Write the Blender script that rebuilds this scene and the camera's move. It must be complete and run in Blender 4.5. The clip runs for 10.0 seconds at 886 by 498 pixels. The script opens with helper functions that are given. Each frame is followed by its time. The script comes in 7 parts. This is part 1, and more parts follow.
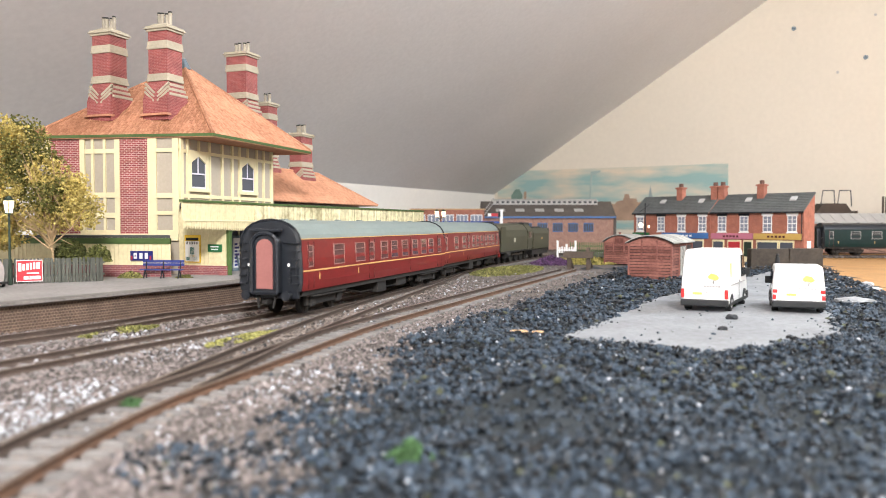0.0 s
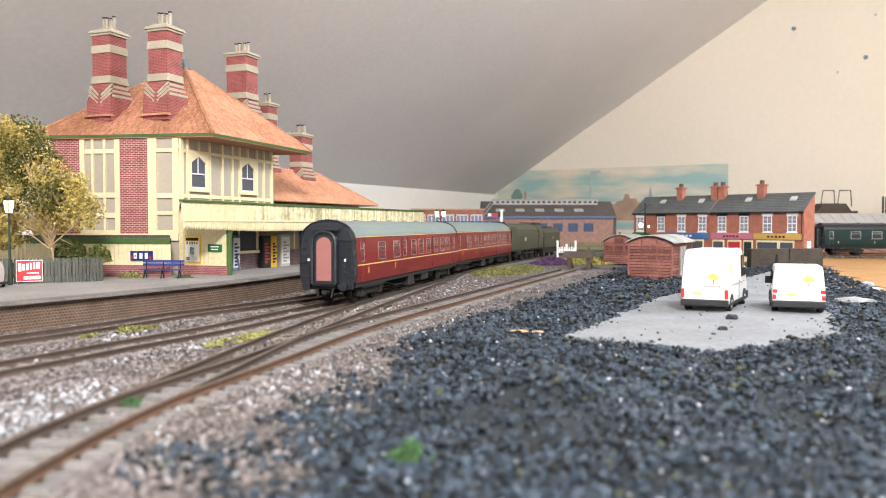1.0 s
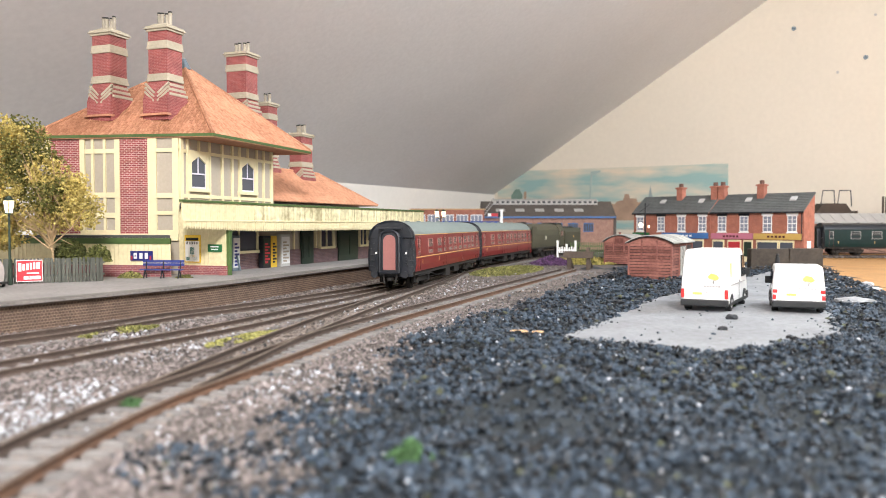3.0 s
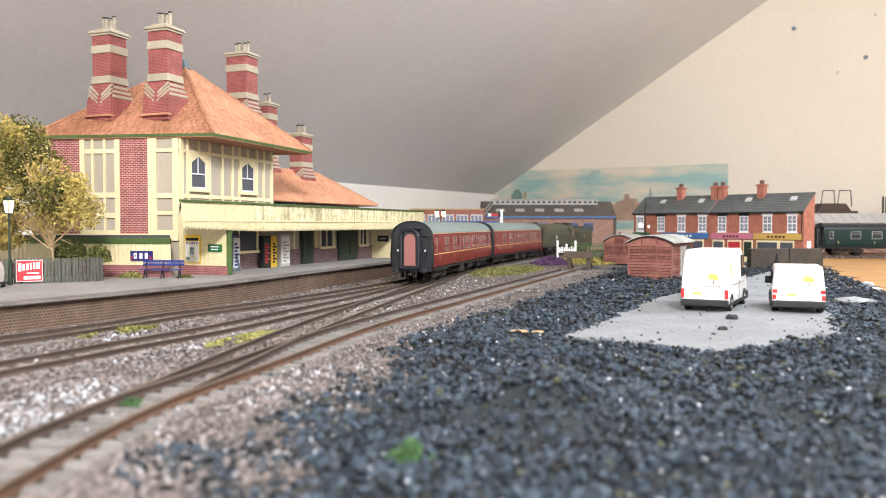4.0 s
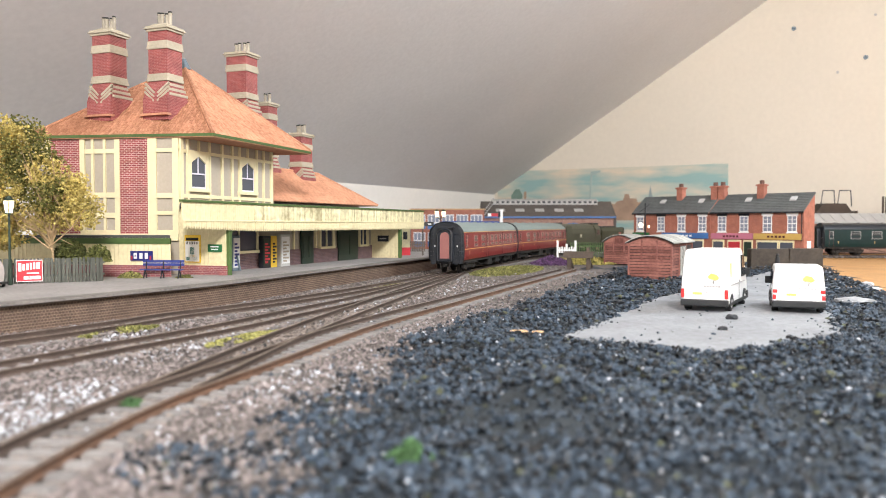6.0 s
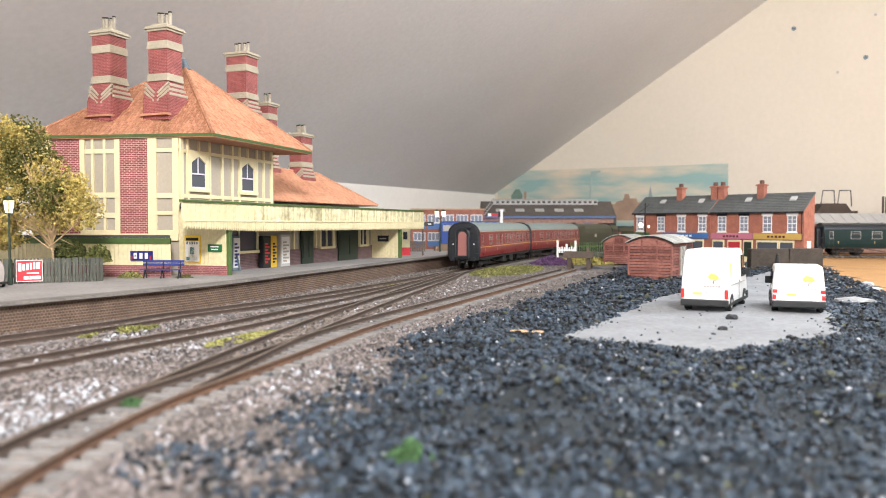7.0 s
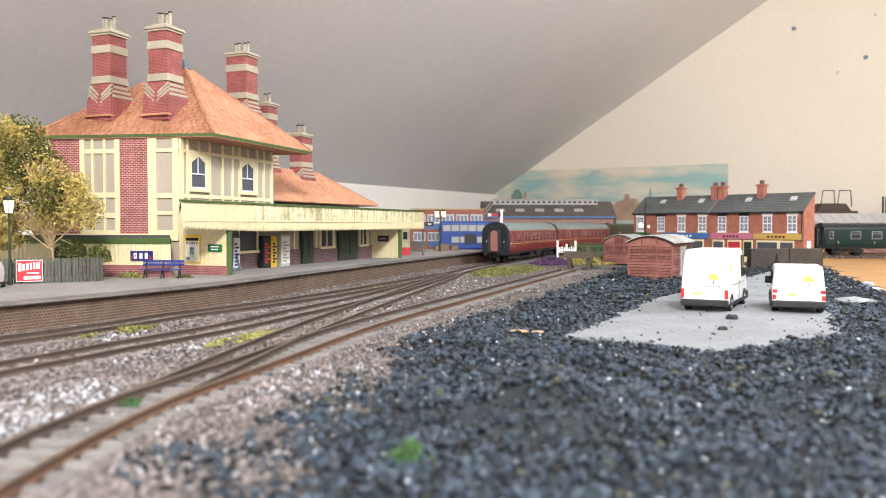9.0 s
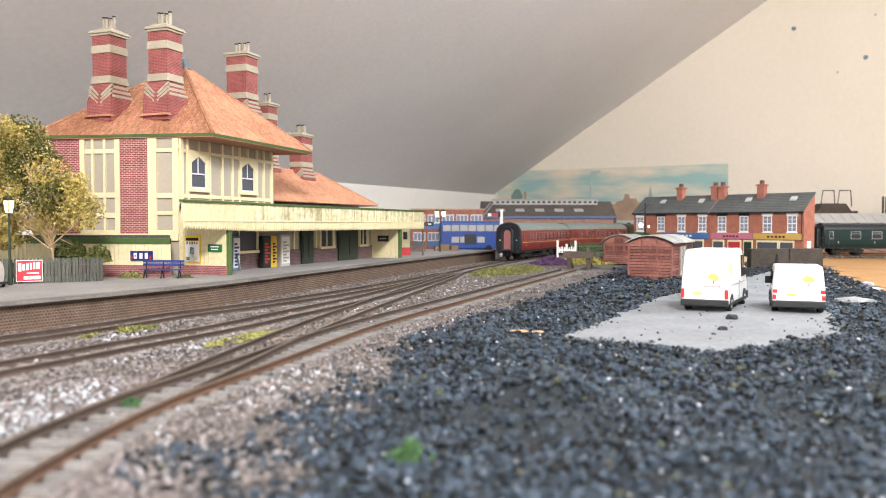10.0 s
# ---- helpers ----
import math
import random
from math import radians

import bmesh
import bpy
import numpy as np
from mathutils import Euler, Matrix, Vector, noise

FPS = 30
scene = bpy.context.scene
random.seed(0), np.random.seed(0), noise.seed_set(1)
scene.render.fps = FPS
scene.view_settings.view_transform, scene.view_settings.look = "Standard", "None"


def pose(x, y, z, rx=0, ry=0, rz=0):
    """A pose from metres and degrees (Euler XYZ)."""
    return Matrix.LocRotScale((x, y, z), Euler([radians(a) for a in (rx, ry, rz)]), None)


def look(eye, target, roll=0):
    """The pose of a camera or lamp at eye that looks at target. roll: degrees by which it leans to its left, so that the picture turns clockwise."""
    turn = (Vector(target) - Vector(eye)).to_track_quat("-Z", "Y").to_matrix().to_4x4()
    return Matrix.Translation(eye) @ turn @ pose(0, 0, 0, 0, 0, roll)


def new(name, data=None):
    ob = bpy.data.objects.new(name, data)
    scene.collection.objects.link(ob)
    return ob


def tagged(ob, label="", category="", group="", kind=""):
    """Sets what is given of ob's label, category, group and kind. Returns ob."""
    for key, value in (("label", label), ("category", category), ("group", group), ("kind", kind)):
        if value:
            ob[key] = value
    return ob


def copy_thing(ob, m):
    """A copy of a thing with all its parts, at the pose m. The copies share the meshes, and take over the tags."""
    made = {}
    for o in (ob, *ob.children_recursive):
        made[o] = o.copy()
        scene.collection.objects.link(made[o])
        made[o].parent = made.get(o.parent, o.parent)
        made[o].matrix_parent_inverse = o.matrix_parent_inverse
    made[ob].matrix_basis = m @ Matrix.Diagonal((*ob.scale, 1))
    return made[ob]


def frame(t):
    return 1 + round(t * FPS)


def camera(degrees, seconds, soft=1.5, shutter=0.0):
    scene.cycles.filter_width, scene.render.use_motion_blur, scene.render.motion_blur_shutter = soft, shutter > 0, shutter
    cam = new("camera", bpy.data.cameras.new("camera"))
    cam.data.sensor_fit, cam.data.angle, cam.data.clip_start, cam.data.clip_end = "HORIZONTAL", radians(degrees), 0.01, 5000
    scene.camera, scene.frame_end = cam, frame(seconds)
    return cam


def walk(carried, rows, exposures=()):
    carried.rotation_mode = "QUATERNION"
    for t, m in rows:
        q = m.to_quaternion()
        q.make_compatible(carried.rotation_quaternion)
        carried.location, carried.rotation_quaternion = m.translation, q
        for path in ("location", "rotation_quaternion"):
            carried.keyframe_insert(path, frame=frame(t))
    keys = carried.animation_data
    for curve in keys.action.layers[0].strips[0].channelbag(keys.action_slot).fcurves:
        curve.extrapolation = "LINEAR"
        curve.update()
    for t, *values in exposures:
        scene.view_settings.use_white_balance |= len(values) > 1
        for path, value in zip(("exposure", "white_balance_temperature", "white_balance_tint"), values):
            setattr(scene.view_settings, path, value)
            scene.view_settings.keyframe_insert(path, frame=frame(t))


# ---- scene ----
cam = camera(58.5, 10.0, soft=0.8)
EYE = (0.0, 0.0, 0.0505)
AIM = look(EYE, (0.0, 1.0, 0.0505 - 43 / 1400))
cam.data.dof.use_dof, cam.data.dof.focus_distance, cam.data.dof.aperture_fstop = True, 0.62, 16.5
walk(cam, [(0.0, AIM), (10.0, AIM)], exposures=[(0.0, 0.36), (10.0, 0.36)])

# ---- light: a loft lit by two added, unseen lamps, at right and behind the viewer ----
world = bpy.data.worlds.new("world")
scene.world = world
world.use_nodes = True
sky = world.node_tree.nodes.new("ShaderNodeTexSky")
sky.sky_type, sky.sun_disc, sky.sun_elevation, sky.sun_rotation = "NISHITA", False, radians(40), radians(200)
world.node_tree.links.new(sky.outputs[0], world.node_tree.nodes["Background"].inputs[0])
world.node_tree.nodes["Background"].inputs[1].default_value = 0.1


def area_lamp(name, eye, target, sx, sy, watts, colour):
    data = bpy.data.lights.new(name, "AREA")
    data.shape, data.size, data.size_y, data.energy, data.color = "RECTANGLE", sx, sy, watts, colour
    ob = new(name, data)
    ob.matrix_world = look(eye, target)
    return ob


# added cool area lamp out of view at right, no window modelled there
area_lamp("roof_window_light", (0.75, 0.62, 0.60), (-0.2, 0.95, 0.05), 0.4, 0.3, 5.5, (0.82, 0.92, 1.0))
# added point lamp behind the viewer, brightens the slope and the house
point_fill = bpy.data.lights.new("ceiling_bulb_light", "POINT")
point_fill.energy, point_fill.color, point_fill.shadow_soft_size = 66.0, (1.0, 0.968, 0.945), 0.09
new("ceiling_bulb_light", point_fill).location = (0.14, -0.68, 0.66)

# ---- materials ----
K = 0.001      # everything below is written in millimetres


def mat(name, rgb, rough=0.6, metal=0.0, vary=0.25, fine=900.0, coarse=60.0, bump=0.15, tint=None, spec=0.5, rnd=0.0):
    """A painted or natural surface: colour broken up at two scales, fine relief."""
    m = bpy.data.materials.new(name)
    m.use_nodes = True
    n, l = m.node_tree.nodes, m.node_tree.links
    bs = n["Principled BSDF"]
    bs.inputs["Roughness"].default_value, bs.inputs["Metallic"].default_value = rough, metal
    bs.inputs["Specular IOR Level"].default_value = spec
    co = n.new("ShaderNodeTexCoord")
    a, b = n.new("ShaderNodeTexNoise"), n.new("ShaderNodeTexNoise")
    a.inputs["Scale"].default_value, b.inputs["Scale"].default_value = fine, coarse
    a.inputs["Detail"].default_value, b.inputs["Detail"].default_value = 3.0, 4.0
    for t in (a, b):
        l.new(co.outputs["Object"], t.inputs["Vector"])
    mx = n.new("ShaderNodeMath")
    mx.operation = "MULTIPLY_ADD"
    mx.inputs[1].default_value = 0.5
    l.new(a.outputs["Fac"], mx.inputs[0])
    hf = n.new("ShaderNodeMath")
    hf.operation = "MULTIPLY"
    hf.inputs[1].default_value = 0.5
    l.new(b.outputs["Fac"], hf.inputs[0])
    l.new(hf.outputs[0], mx.inputs[2])
    fac = mx.outputs[0]
    if rnd:
        oi = n.new("ShaderNodeObjectInfo")
        gi = n.new("ShaderNodeNewGeometry")
        ad = n.new("ShaderNodeMath")
        ad.operation = "ADD"
        l.new(oi.outputs["Random"], ad.inputs[0])
        l.new(gi.outputs["Random Per Island"], ad.inputs[1])
        ml = n.new("ShaderNodeMath")
        ml.operation = "MULTIPLY_ADD"
        ml.inputs[1].default_value = rnd
        l.new(ad.outputs[0], ml.inputs[0])
        sb = n.new("ShaderNodeMath")
        sb.operation = "SUBTRACT"
        l.new(fac, sb.inputs[0])
        sb.inputs[1].default_value = rnd
        l.new(sb.outputs[0], ml.inputs[2])
        fac = ml.outputs[0]
    ramp = n.new("ShaderNodeValToRGB")
    lo = tuple(c * (1 - vary) for c in rgb)
    hi = tuple(min(1.0, c * (1 + vary)) for c in (tint or rgb))
    ramp.color_ramp.elements[0].position, ramp.color_ramp.elements[0].color = 0.3, (*lo, 1)
    ramp.color_ramp.elements[1].position, ramp.color_ramp.elements[1].color = 0.7, (*hi, 1)
    l.new(fac, ramp.inputs[0])
    l.new(ramp.outputs[0], bs.inputs["Base Color"])
    if bump:
        bp = n.new("ShaderNodeBump")
        bp.inputs["Strength"].default_value, bp.inputs["Distance"].default_value = bump, 0.0004
        l.new(a.outputs["Fac"], bp.inputs["Height"])
        l.new(bp.outputs[0], bs.inputs["Normal"])
    return m


def leafy_light(m, share=0.25):
    """Lets light through thin leaves."""
    n, l = m.node_tree.nodes, m.node_tree.links
    bs, out = n["Principled BSDF"], n["Material Output"]
    tr, mx = n.new("ShaderNodeBsdfTranslucent"), n.new("ShaderNodeMixShader")
    l.new(bs.inputs["Base Color"].links[0].from_socket, tr.inputs["Color"])
    mx.inputs[0].default_value = share
    l.new(bs.outputs[0], mx.inputs[1])
    l.new(tr.outputs[0], mx.inputs[2])
    l.new(mx.outputs[0], out.inputs["Surface"])
    return m


def brick_mat(name, rgb, rgb2, mortar, w=2.9, h=1.0, joint=0.012, bump=0.3, flip=False, rough=0.75):
    """Printed or moulded model brickwork: courses along the wall, w x h millimetres."""
    m = bpy.data.materials.new(name)
    m.use_nodes = True
    n, l = m.node_tree.nodes, m.node_tree.links
    bs = n["Principled BSDF"]
    bs.inputs["Roughness"].default_value = rough
    co, sp, cb = n.new("ShaderNodeTexCoord"), n.new("ShaderNodeSeparateXYZ"), n.new("ShaderNodeCombineXYZ")
    ad = n.new("ShaderNodeMath")
    l.new(co.outputs["Object"], sp.inputs[0])
    l.new(sp.outputs[0], ad.inputs[0])
    l.new(sp.outputs[1], ad.inputs[1])
    l.new(ad.outputs[0], cb.inputs[0])
    l.new(sp.outputs[2], cb.inputs[1])
    br = n.new("ShaderNodeTexBrick")
    br.inputs["Scale"].default_value = 1000.0
    br.inputs["Brick Width"].default_value, br.inputs["Row Height"].default_value = w, h
    br.inputs["Mortar Size"].default_value = joint * 10
    br.inputs["Color1"].default_value, br.inputs["Color2"].default_value = (*rgb, 1), (*rgb2, 1)
    br.inputs["Mortar"].default_value = (*mortar, 1)
    l.new(cb.outputs[0], br.inputs["Vector"])
    no = n.new("ShaderNodeTexNoise")
    no.inputs["Scale"].default_value, no.inputs["Detail"].default_value = 120.0, 5.0
    l.new(co.outputs["Object"], no.inputs["Vector"])
    mix = n.new("ShaderNodeMix")
    mix.data_type, mix.blend_type = "RGBA", "OVERLAY"
    mix.inputs[0].default_value = 0.45
    l.new(br.outputs["Color"], mix.inputs[6])
    l.new(no.outputs["Fac"], mix.inputs[7])
    l.new(mix.outputs[2], bs.inputs["Base Color"])
    bp = n.new("ShaderNodeBump")
    bp.inputs["Strength"].default_value, bp.inputs["Distance"].default_value = bump, 0.0003
    bp.invert = True
    l.new(br.outputs["Fac"], bp.inputs["Height"])
    l.new(bp.outputs[0], bs.inputs["Normal"])
    return m


def glow(name, rgb, strength):
    m = bpy.data.materials.new(name)
    m.use_nodes = True
    bs = m.node_tree.nodes["Principled BSDF"]
    bs.inputs["Base Color"].default_value = (*rgb, 1)
    bs.inputs["Emission Color"].default_value = (*rgb, 1)
    bs.inputs["Emission Strength"].default_value = strength
    return m


def glass(name, rgb=(0.8, 0.85, 0.9), rough=0.05, clear=0.6):
    m = bpy.data.materials.new(name)
    m.use_nodes = True
    bs = m.node_tree.nodes["Principled BSDF"]
    bs.inputs["Base Color"].default_value = (*rgb, 1)
    bs.inputs["Roughness"].default_value = rough
    bs.inputs["Transmission Weight"].default_value = clear
    bs.inputs["IOR"].default_value = 1.3
    return m


M_CEIL = mat("sloping_ceiling_paint", (0.80, 0.787, 0.795), 0.85, vary=0.06, fine=160, coarse=6, bump=0.55, spec=0.2)
M_WALL = mat("cream_wall_paint", (0.69, 0.625, 0.53), 0.9, vary=0.04, fine=120, coarse=5, bump=0.08, spec=0.2)
M_WHITE_WALL = mat("white_wall_paint", (0.80, 0.77, 0.73), 0.9, vary=0.04, fine=120, coarse=5, bump=0.08, spec=0.2)
M_BOARD = mat("plywood_board", (0.42, 0.22, 0.08), 0.7, vary=0.25, fine=300, coarse=25, bump=0.1)
M_EARTH = mat("grey_brown_ground", (0.105, 0.090, 0.083), 0.9, vary=0.4, fine=700, coarse=30, bump=0.6)
M_BALLAST = mat("pinkish_grey_ballast", (0.105, 0.088, 0.083), 0.85, vary=0.65, fine=1200, coarse=25, bump=0.4, tint=(0.155, 0.134, 0.130), rnd=0.55)
M_GRIMY = mat("grimy_brown_ballast", (0.10, 0.080, 0.068), 0.9, vary=0.5, fine=1200, coarse=25, bump=0.4, tint=(0.17, 0.145, 0.13), rnd=0.5)
M_PALEST = mat("white_ballast_grains", (0.37, 0.39, 0.43), 0.6, vary=0.35, rnd=0.4)
M_COAL = mat("black_coal_granules", (0.0045, 0.0066, 0.010), 0.5, vary=0.6, fine=900, coarse=40, bump=0.6, tint=(0.036, 0.050, 0.070), rnd=0.9, spec=0.4)
coal_tones = next(k for k in M_COAL.node_tree.nodes if k.type == "VALTORGB").color_ramp
coal_tones.elements[0].position, coal_tones.elements[1].position = 0.40, 0.98      # mostly black, some grey-blue faces
coal_tones.elements[1].color = (0.042, 0.063, 0.092, 1)
M_LUMP = mat("black_lump_coal", (0.010, 0.012, 0.016), 0.5, vary=0.6, fine=600, coarse=150, bump=0.6)
M_COALBED = mat("coal_dust", (0.016, 0.022, 0.027), 0.9, vary=0.6, fine=800, coarse=60, bump=0.8)
M_GRASS = mat("olive_static_grass", (0.20, 0.205, 0.06), 0.9, vary=0.5, fine=600, coarse=70, bump=0.2, rnd=0.5, tint=(0.33, 0.32, 0.11))
M_GREEN_TUFT = mat("green_flock", (0.055, 0.12, 0.045), 0.9, vary=0.4, rnd=0.4)
M_HEATHER = mat("purple_flock", (0.10, 0.045, 0.12), 0.9, vary=0.5, rnd=0.5, tint=(0.17, 0.08, 0.2))
M_SLEEPER = mat("weathered_sleeper", (0.165, 0.158, 0.155), 0.85, vary=0.35, fine=500, coarse=80, bump=0.4, rnd=0.3)
M_RAIL = mat("rusty_rail_side", (0.075, 0.053, 0.043), 0.6, vary=0.35, fine=500, coarse=30, bump=0.2)
M_RAIL_RUST = mat("orange_rusty_rail", (0.115, 0.062, 0.038), 0.65, vary=0.35, fine=500, coarse=30, bump=0.2)
M_RAILTOP = mat("worn_rail_head", (0.22, 0.18, 0.155), 0.4, 0.6, vary=0.25, fine=300, coarse=30)
M_PLAT = mat("grey_platform_surface", (0.27, 0.255, 0.247), 0.85, vary=0.28, fine=450, coarse=30, bump=0.3)
M_PLATBRICK = brick_mat("brown_platform_brick", (0.10, 0.058, 0.042), (0.065, 0.04, 0.03), (0.20, 0.145, 0.105), 2.6, 1.45, 0.02)
M_EDGE = mat("grimy_grey_edge_slab", (0.15, 0.135, 0.125), 0.85, vary=0.4, fine=450, coarse=40, bump=0.3)
M_COPING = mat("dark_coping_edge", (0.12, 0.09, 0.075), 0.8, vary=0.3)
M_CONCRETE = mat("pale_grey_concrete", (0.235, 0.248, 0.265), 0.8, vary=0.32, fine=350, coarse=24, bump=0.2)
M_MAROON = mat("maroon_coach_paint", (0.18, 0.014, 0.014), 0.34, vary=0.12, fine=300, coarse=30, bump=0.0, spec=0.35)
M_COACHROOF = mat("grey_green_coach_roof", (0.20, 0.245, 0.235), 0.55, vary=0.08, fine=300, coarse=30, bump=0.05)
M_BLACK = mat("satin_black", (0.011, 0.014, 0.020), 0.42, vary=0.3, fine=300, coarse=40, bump=0.1)
M_UNDER = mat("dusty_black_underframe", (0.017, 0.015, 0.014), 0.8, vary=0.5, fine=500, coarse=60, bump=0.2)
M_LINE = mat("yellow_lining", (0.62, 0.38, 0.14), 0.5, vary=0.1)
M_WHITEPAINT = mat("white_paint", (0.8, 0.8, 0.8), 0.4, vary=0.04, bump=0.02)
M_CONNECT = mat("pinkish_brown_gangway_door", (0.30, 0.12, 0.11), 0.6, vary=0.1)
M_COACHGLASS = glass("coach_window_glass", (0.15, 0.07, 0.065), 0.06, 0.25)
M_DARKGLASS = glass("dark_coach_glass", (0.05, 0.055, 0.06), 0.05, 0.1)
M_CORRUGATED_LOCO = mat("pale_plaque_paint", (0.5, 0.48, 0.4), 0.5, vary=0.1)
M_LOCOGREEN = mat("olive_green_loco_paint", (0.043, 0.044, 0.023), 0.4, vary=0.2, fine=300, coarse=30, bump=0.05)
M_DARKGREEN = mat("dark_green_coach_paint", (0.004, 0.021, 0.021), 0.36, vary=0.2, fine=300, coarse=30, bump=0.0, spec=0.3)

# ---- mesh helpers (millimetres) ----


def grid_box(bm, x0, y0, z0, x1, y1, z1, slot=0):
    vs = [bm.verts.new((x, y, z)) for z in (z0, z1) for x, y in ((x0, y0), (x1, y0), (x1, y1), (x0, y1))]
    for q in ((3, 2, 1, 0), (4, 5, 6, 7), (0, 1, 5, 4), (1, 2, 6, 5), (2, 3, 7, 6), (3, 0, 4, 7)):
        bm.faces.new([vs[i] for i in q]).material_index = slot
    return vs


def box(x0, y0, z0, x1, y1, z1, bev=0.0):
    bm = bmesh.new()
    grid_box(bm, x0, y0, z0, x1, y1, z1)
    if bev:
        bmesh.ops.bevel(bm, geom=bm.edges[:], offset=bev, segments=2, affect="EDGES", profile=0.6)
    return bm


def rod(bm, p, q, r0, r1=None, n=8):
    """A round, tapered bar from p to q."""
    p, q = Vector(p), Vector(q)
    r1 = r0 if r1 is None else r1
    w = (q - p).normalized()
    a = w.orthogonal().normalized()
    b = w.cross(a)
    rings = []
    for c, r in ((p, r0), (q, r1)):
        rings.append([bm.verts.new(c + (a * math.cos(2 * math.pi * i / n) + b * math.sin(2 * math.pi * i / n)) * r) for i in range(n)])
    for i in range(n):
        bm.faces.new((rings[0][i], rings[0][(i + 1) % n], rings[1][(i + 1) % n], rings[1][i]))
    bm.faces.new(rings[0][::-1])
    bm.faces.new(rings[1])
    return bm


def bars(*segs, n=8):
    bm = bmesh.new()
    for s in segs:
        rod(bm, s[0], s[1], *s[2:], n=n)
    return bm


def prism(outline, axis, lo, hi):
    """An outline pushed along an axis: axis 'x' takes (y, z), 'y' takes (x, z), 'z' takes (x, y)."""
    bm = bmesh.new()
    put = {"x": lambda a, b, c: (c, a, b), "y": lambda a, b, c: (a, c, b), "z": lambda a, b, c: (a, b, c)}[axis]
    r0 = [bm.verts.new(put(a, b, lo)) for a, b in outline]
    r1 = [bm.verts.new(put(a, b, hi)) for a, b in outline]
    k = len(outline)
    for i in range(k):
        bm.faces.new((r0[i], r0[(i + 1) % k], r1[(i + 1) % k], r1[i]))
    bm.faces.new(r0[::-1])
    bm.faces.new(r1)
    bmesh.ops.recalc_face_normals(bm, faces=bm.faces[:])
    return bm


def solid(verts, faces):
    bm = bmesh.new()
    vs = [bm.verts.new(v) for v in verts]
    for q in faces:
        bm.faces.new([vs[i] for i in q])
    bmesh.ops.recalc_face_normals(bm, faces=bm.faces[:])
    return bm


def join(*bms):
    out = bmesh.new()
    for b in bms:
        me = bpy.data.meshes.new("tmp")
        b.to_mesh(me)
        b.free()
        out.from_mesh(me)
        bpy.data.meshes.remove(me)
    return out


def mesh_of(name, bm, material, smooth=False):
    for v in bm.verts:
        v.co *= K
    me = bpy.data.meshes.new(name)
    bm.to_mesh(me)
    bm.free()
    for m in (material if isinstance(material, (list, tuple)) else (material,)):
        me.materials.append(m)
    if smooth:
        for p in me.polygons:
            p.use_smooth = True
    return me


def part(name, bm, material, parent=None, label="", smooth=False, at=None, kind=""):
    ob = new(name, mesh_of(name, bm, material, smooth))
    ob.parent = parent
    if at is not None:
        ob.matrix_basis = pose(at[0] * K, at[1] * K, at[2] * K, *at[3:])
    return tagged(ob, label, kind=kind)


def thing(name, x, y, z, rz, label, category, group="", kind=""):
    ob = new(name)
    ob.empty_display_size = 0.01
    ob.matrix_basis = pose(x * K, y * K, z * K, 0, 0, rz)
    return tagged(ob, label, category, group, kind)


def spline(pts, step=4.0):
    """A smooth line through plan points, resampled at even steps: list of (x, y)."""
    p = [Vector(q) for q in pts]
    p = [p[0] * 2 - p[1]] + p + [p[-1] * 2 - p[-2]]
    fine = []
    for i in range(1, len(p) - 2):
        for k in range(40):
            t = k / 40
            a, b, c, d = p[i - 1:i + 3]
            fine.append(0.5 * ((2 * b) + (c - a) * t + (2 * a - 5 * b + 4 * c - d) * t * t + (3 * b - a - 3 * c + d) * t ** 3))
    fine.append(p[-2])
    out, need, last = [fine[0]], step, fine[0]
    for q in fine[1:]:
        while (q - last).length >= need:
            last = last + (q - last).normalized() * need
            out.append(last)
            need = step
        need -= (q - last).length
        last = q
    return out


# ---- plan lines ----
MAIN = spline([(-232, 100), (-190, 180), (-150.5, 267), (-131, 313), (-104, 373), (-87, 424), (-43, 560), (12, 800), (57, 956), (108, 1107), (171, 1257),
               (249, 1408), (340, 1525), (450, 1600), (580, 1640), (760, 1650), (1000, 1650)], 2.0)
PLATFORM_LINE = spline([(-262, 180), (-215, 275), (-164, 374), (-144, 424), (-119, 467), (-83.6, 540), (-36, 665), (-12, 735), (4, 790)], 2.0)
SIDING = spline([(-91, 60), (-90, 110), (-89, 150), (-87.5, 185), (-82.5, 222), (-67, 280), (-43, 373), (-20, 440), (2, 498), (70, 680), (138, 862)], 2.0)
LINK = spline([(-83, 222), (-76, 285), (-69, 340), (-57, 415), (-41, 500), (-22, 600), (-2, 705), (12, 790)], 2.0)
EDGE = spline([(-330, 90), (-262, 240), (-204, 364), (-174, 420), (-137, 500), (-99, 622), (-25, 851), (41, 1042), (62, 1100), (82, 1160)], 6.0)

# ---- the loft room ----


def slab(name, corners, thick, material, label=""):
    """A flat panel from its corners (anticlockwise seen from the room), thickened away from the room."""
    c = [Vector(q) for q in corners]
    nrm = (c[1] - c[0]).cross(c[2] - c[0]).normalized()
    k = len(c)
    vs = [tuple(q) for q in c] + [tuple(q - nrm * thick) for q in c]
    fs = [list(range(k)), list(range(2 * k - 1, k - 1, -1))] + [[i, k + i, k + (i + 1) % k, (i + 1) % k] for i in range(k)]
    return part(name, solid(vs, fs), material, None, label, kind="structure")


# corner where knee wall and gable meet; wall directions in plan
CX, CY = 123.0, 1900.0
GD = Vector((0.876, -0.482, 0.0))       # along the gable, towards the viewer's right
KD = Vector((-0.482, -0.876, 0.0))      # along the knee wall, towards the viewer
C0 = Vector((CX, CY, 0.0))
KNEE = 122.5                            # height at which the slope starts
UP = 1250.0


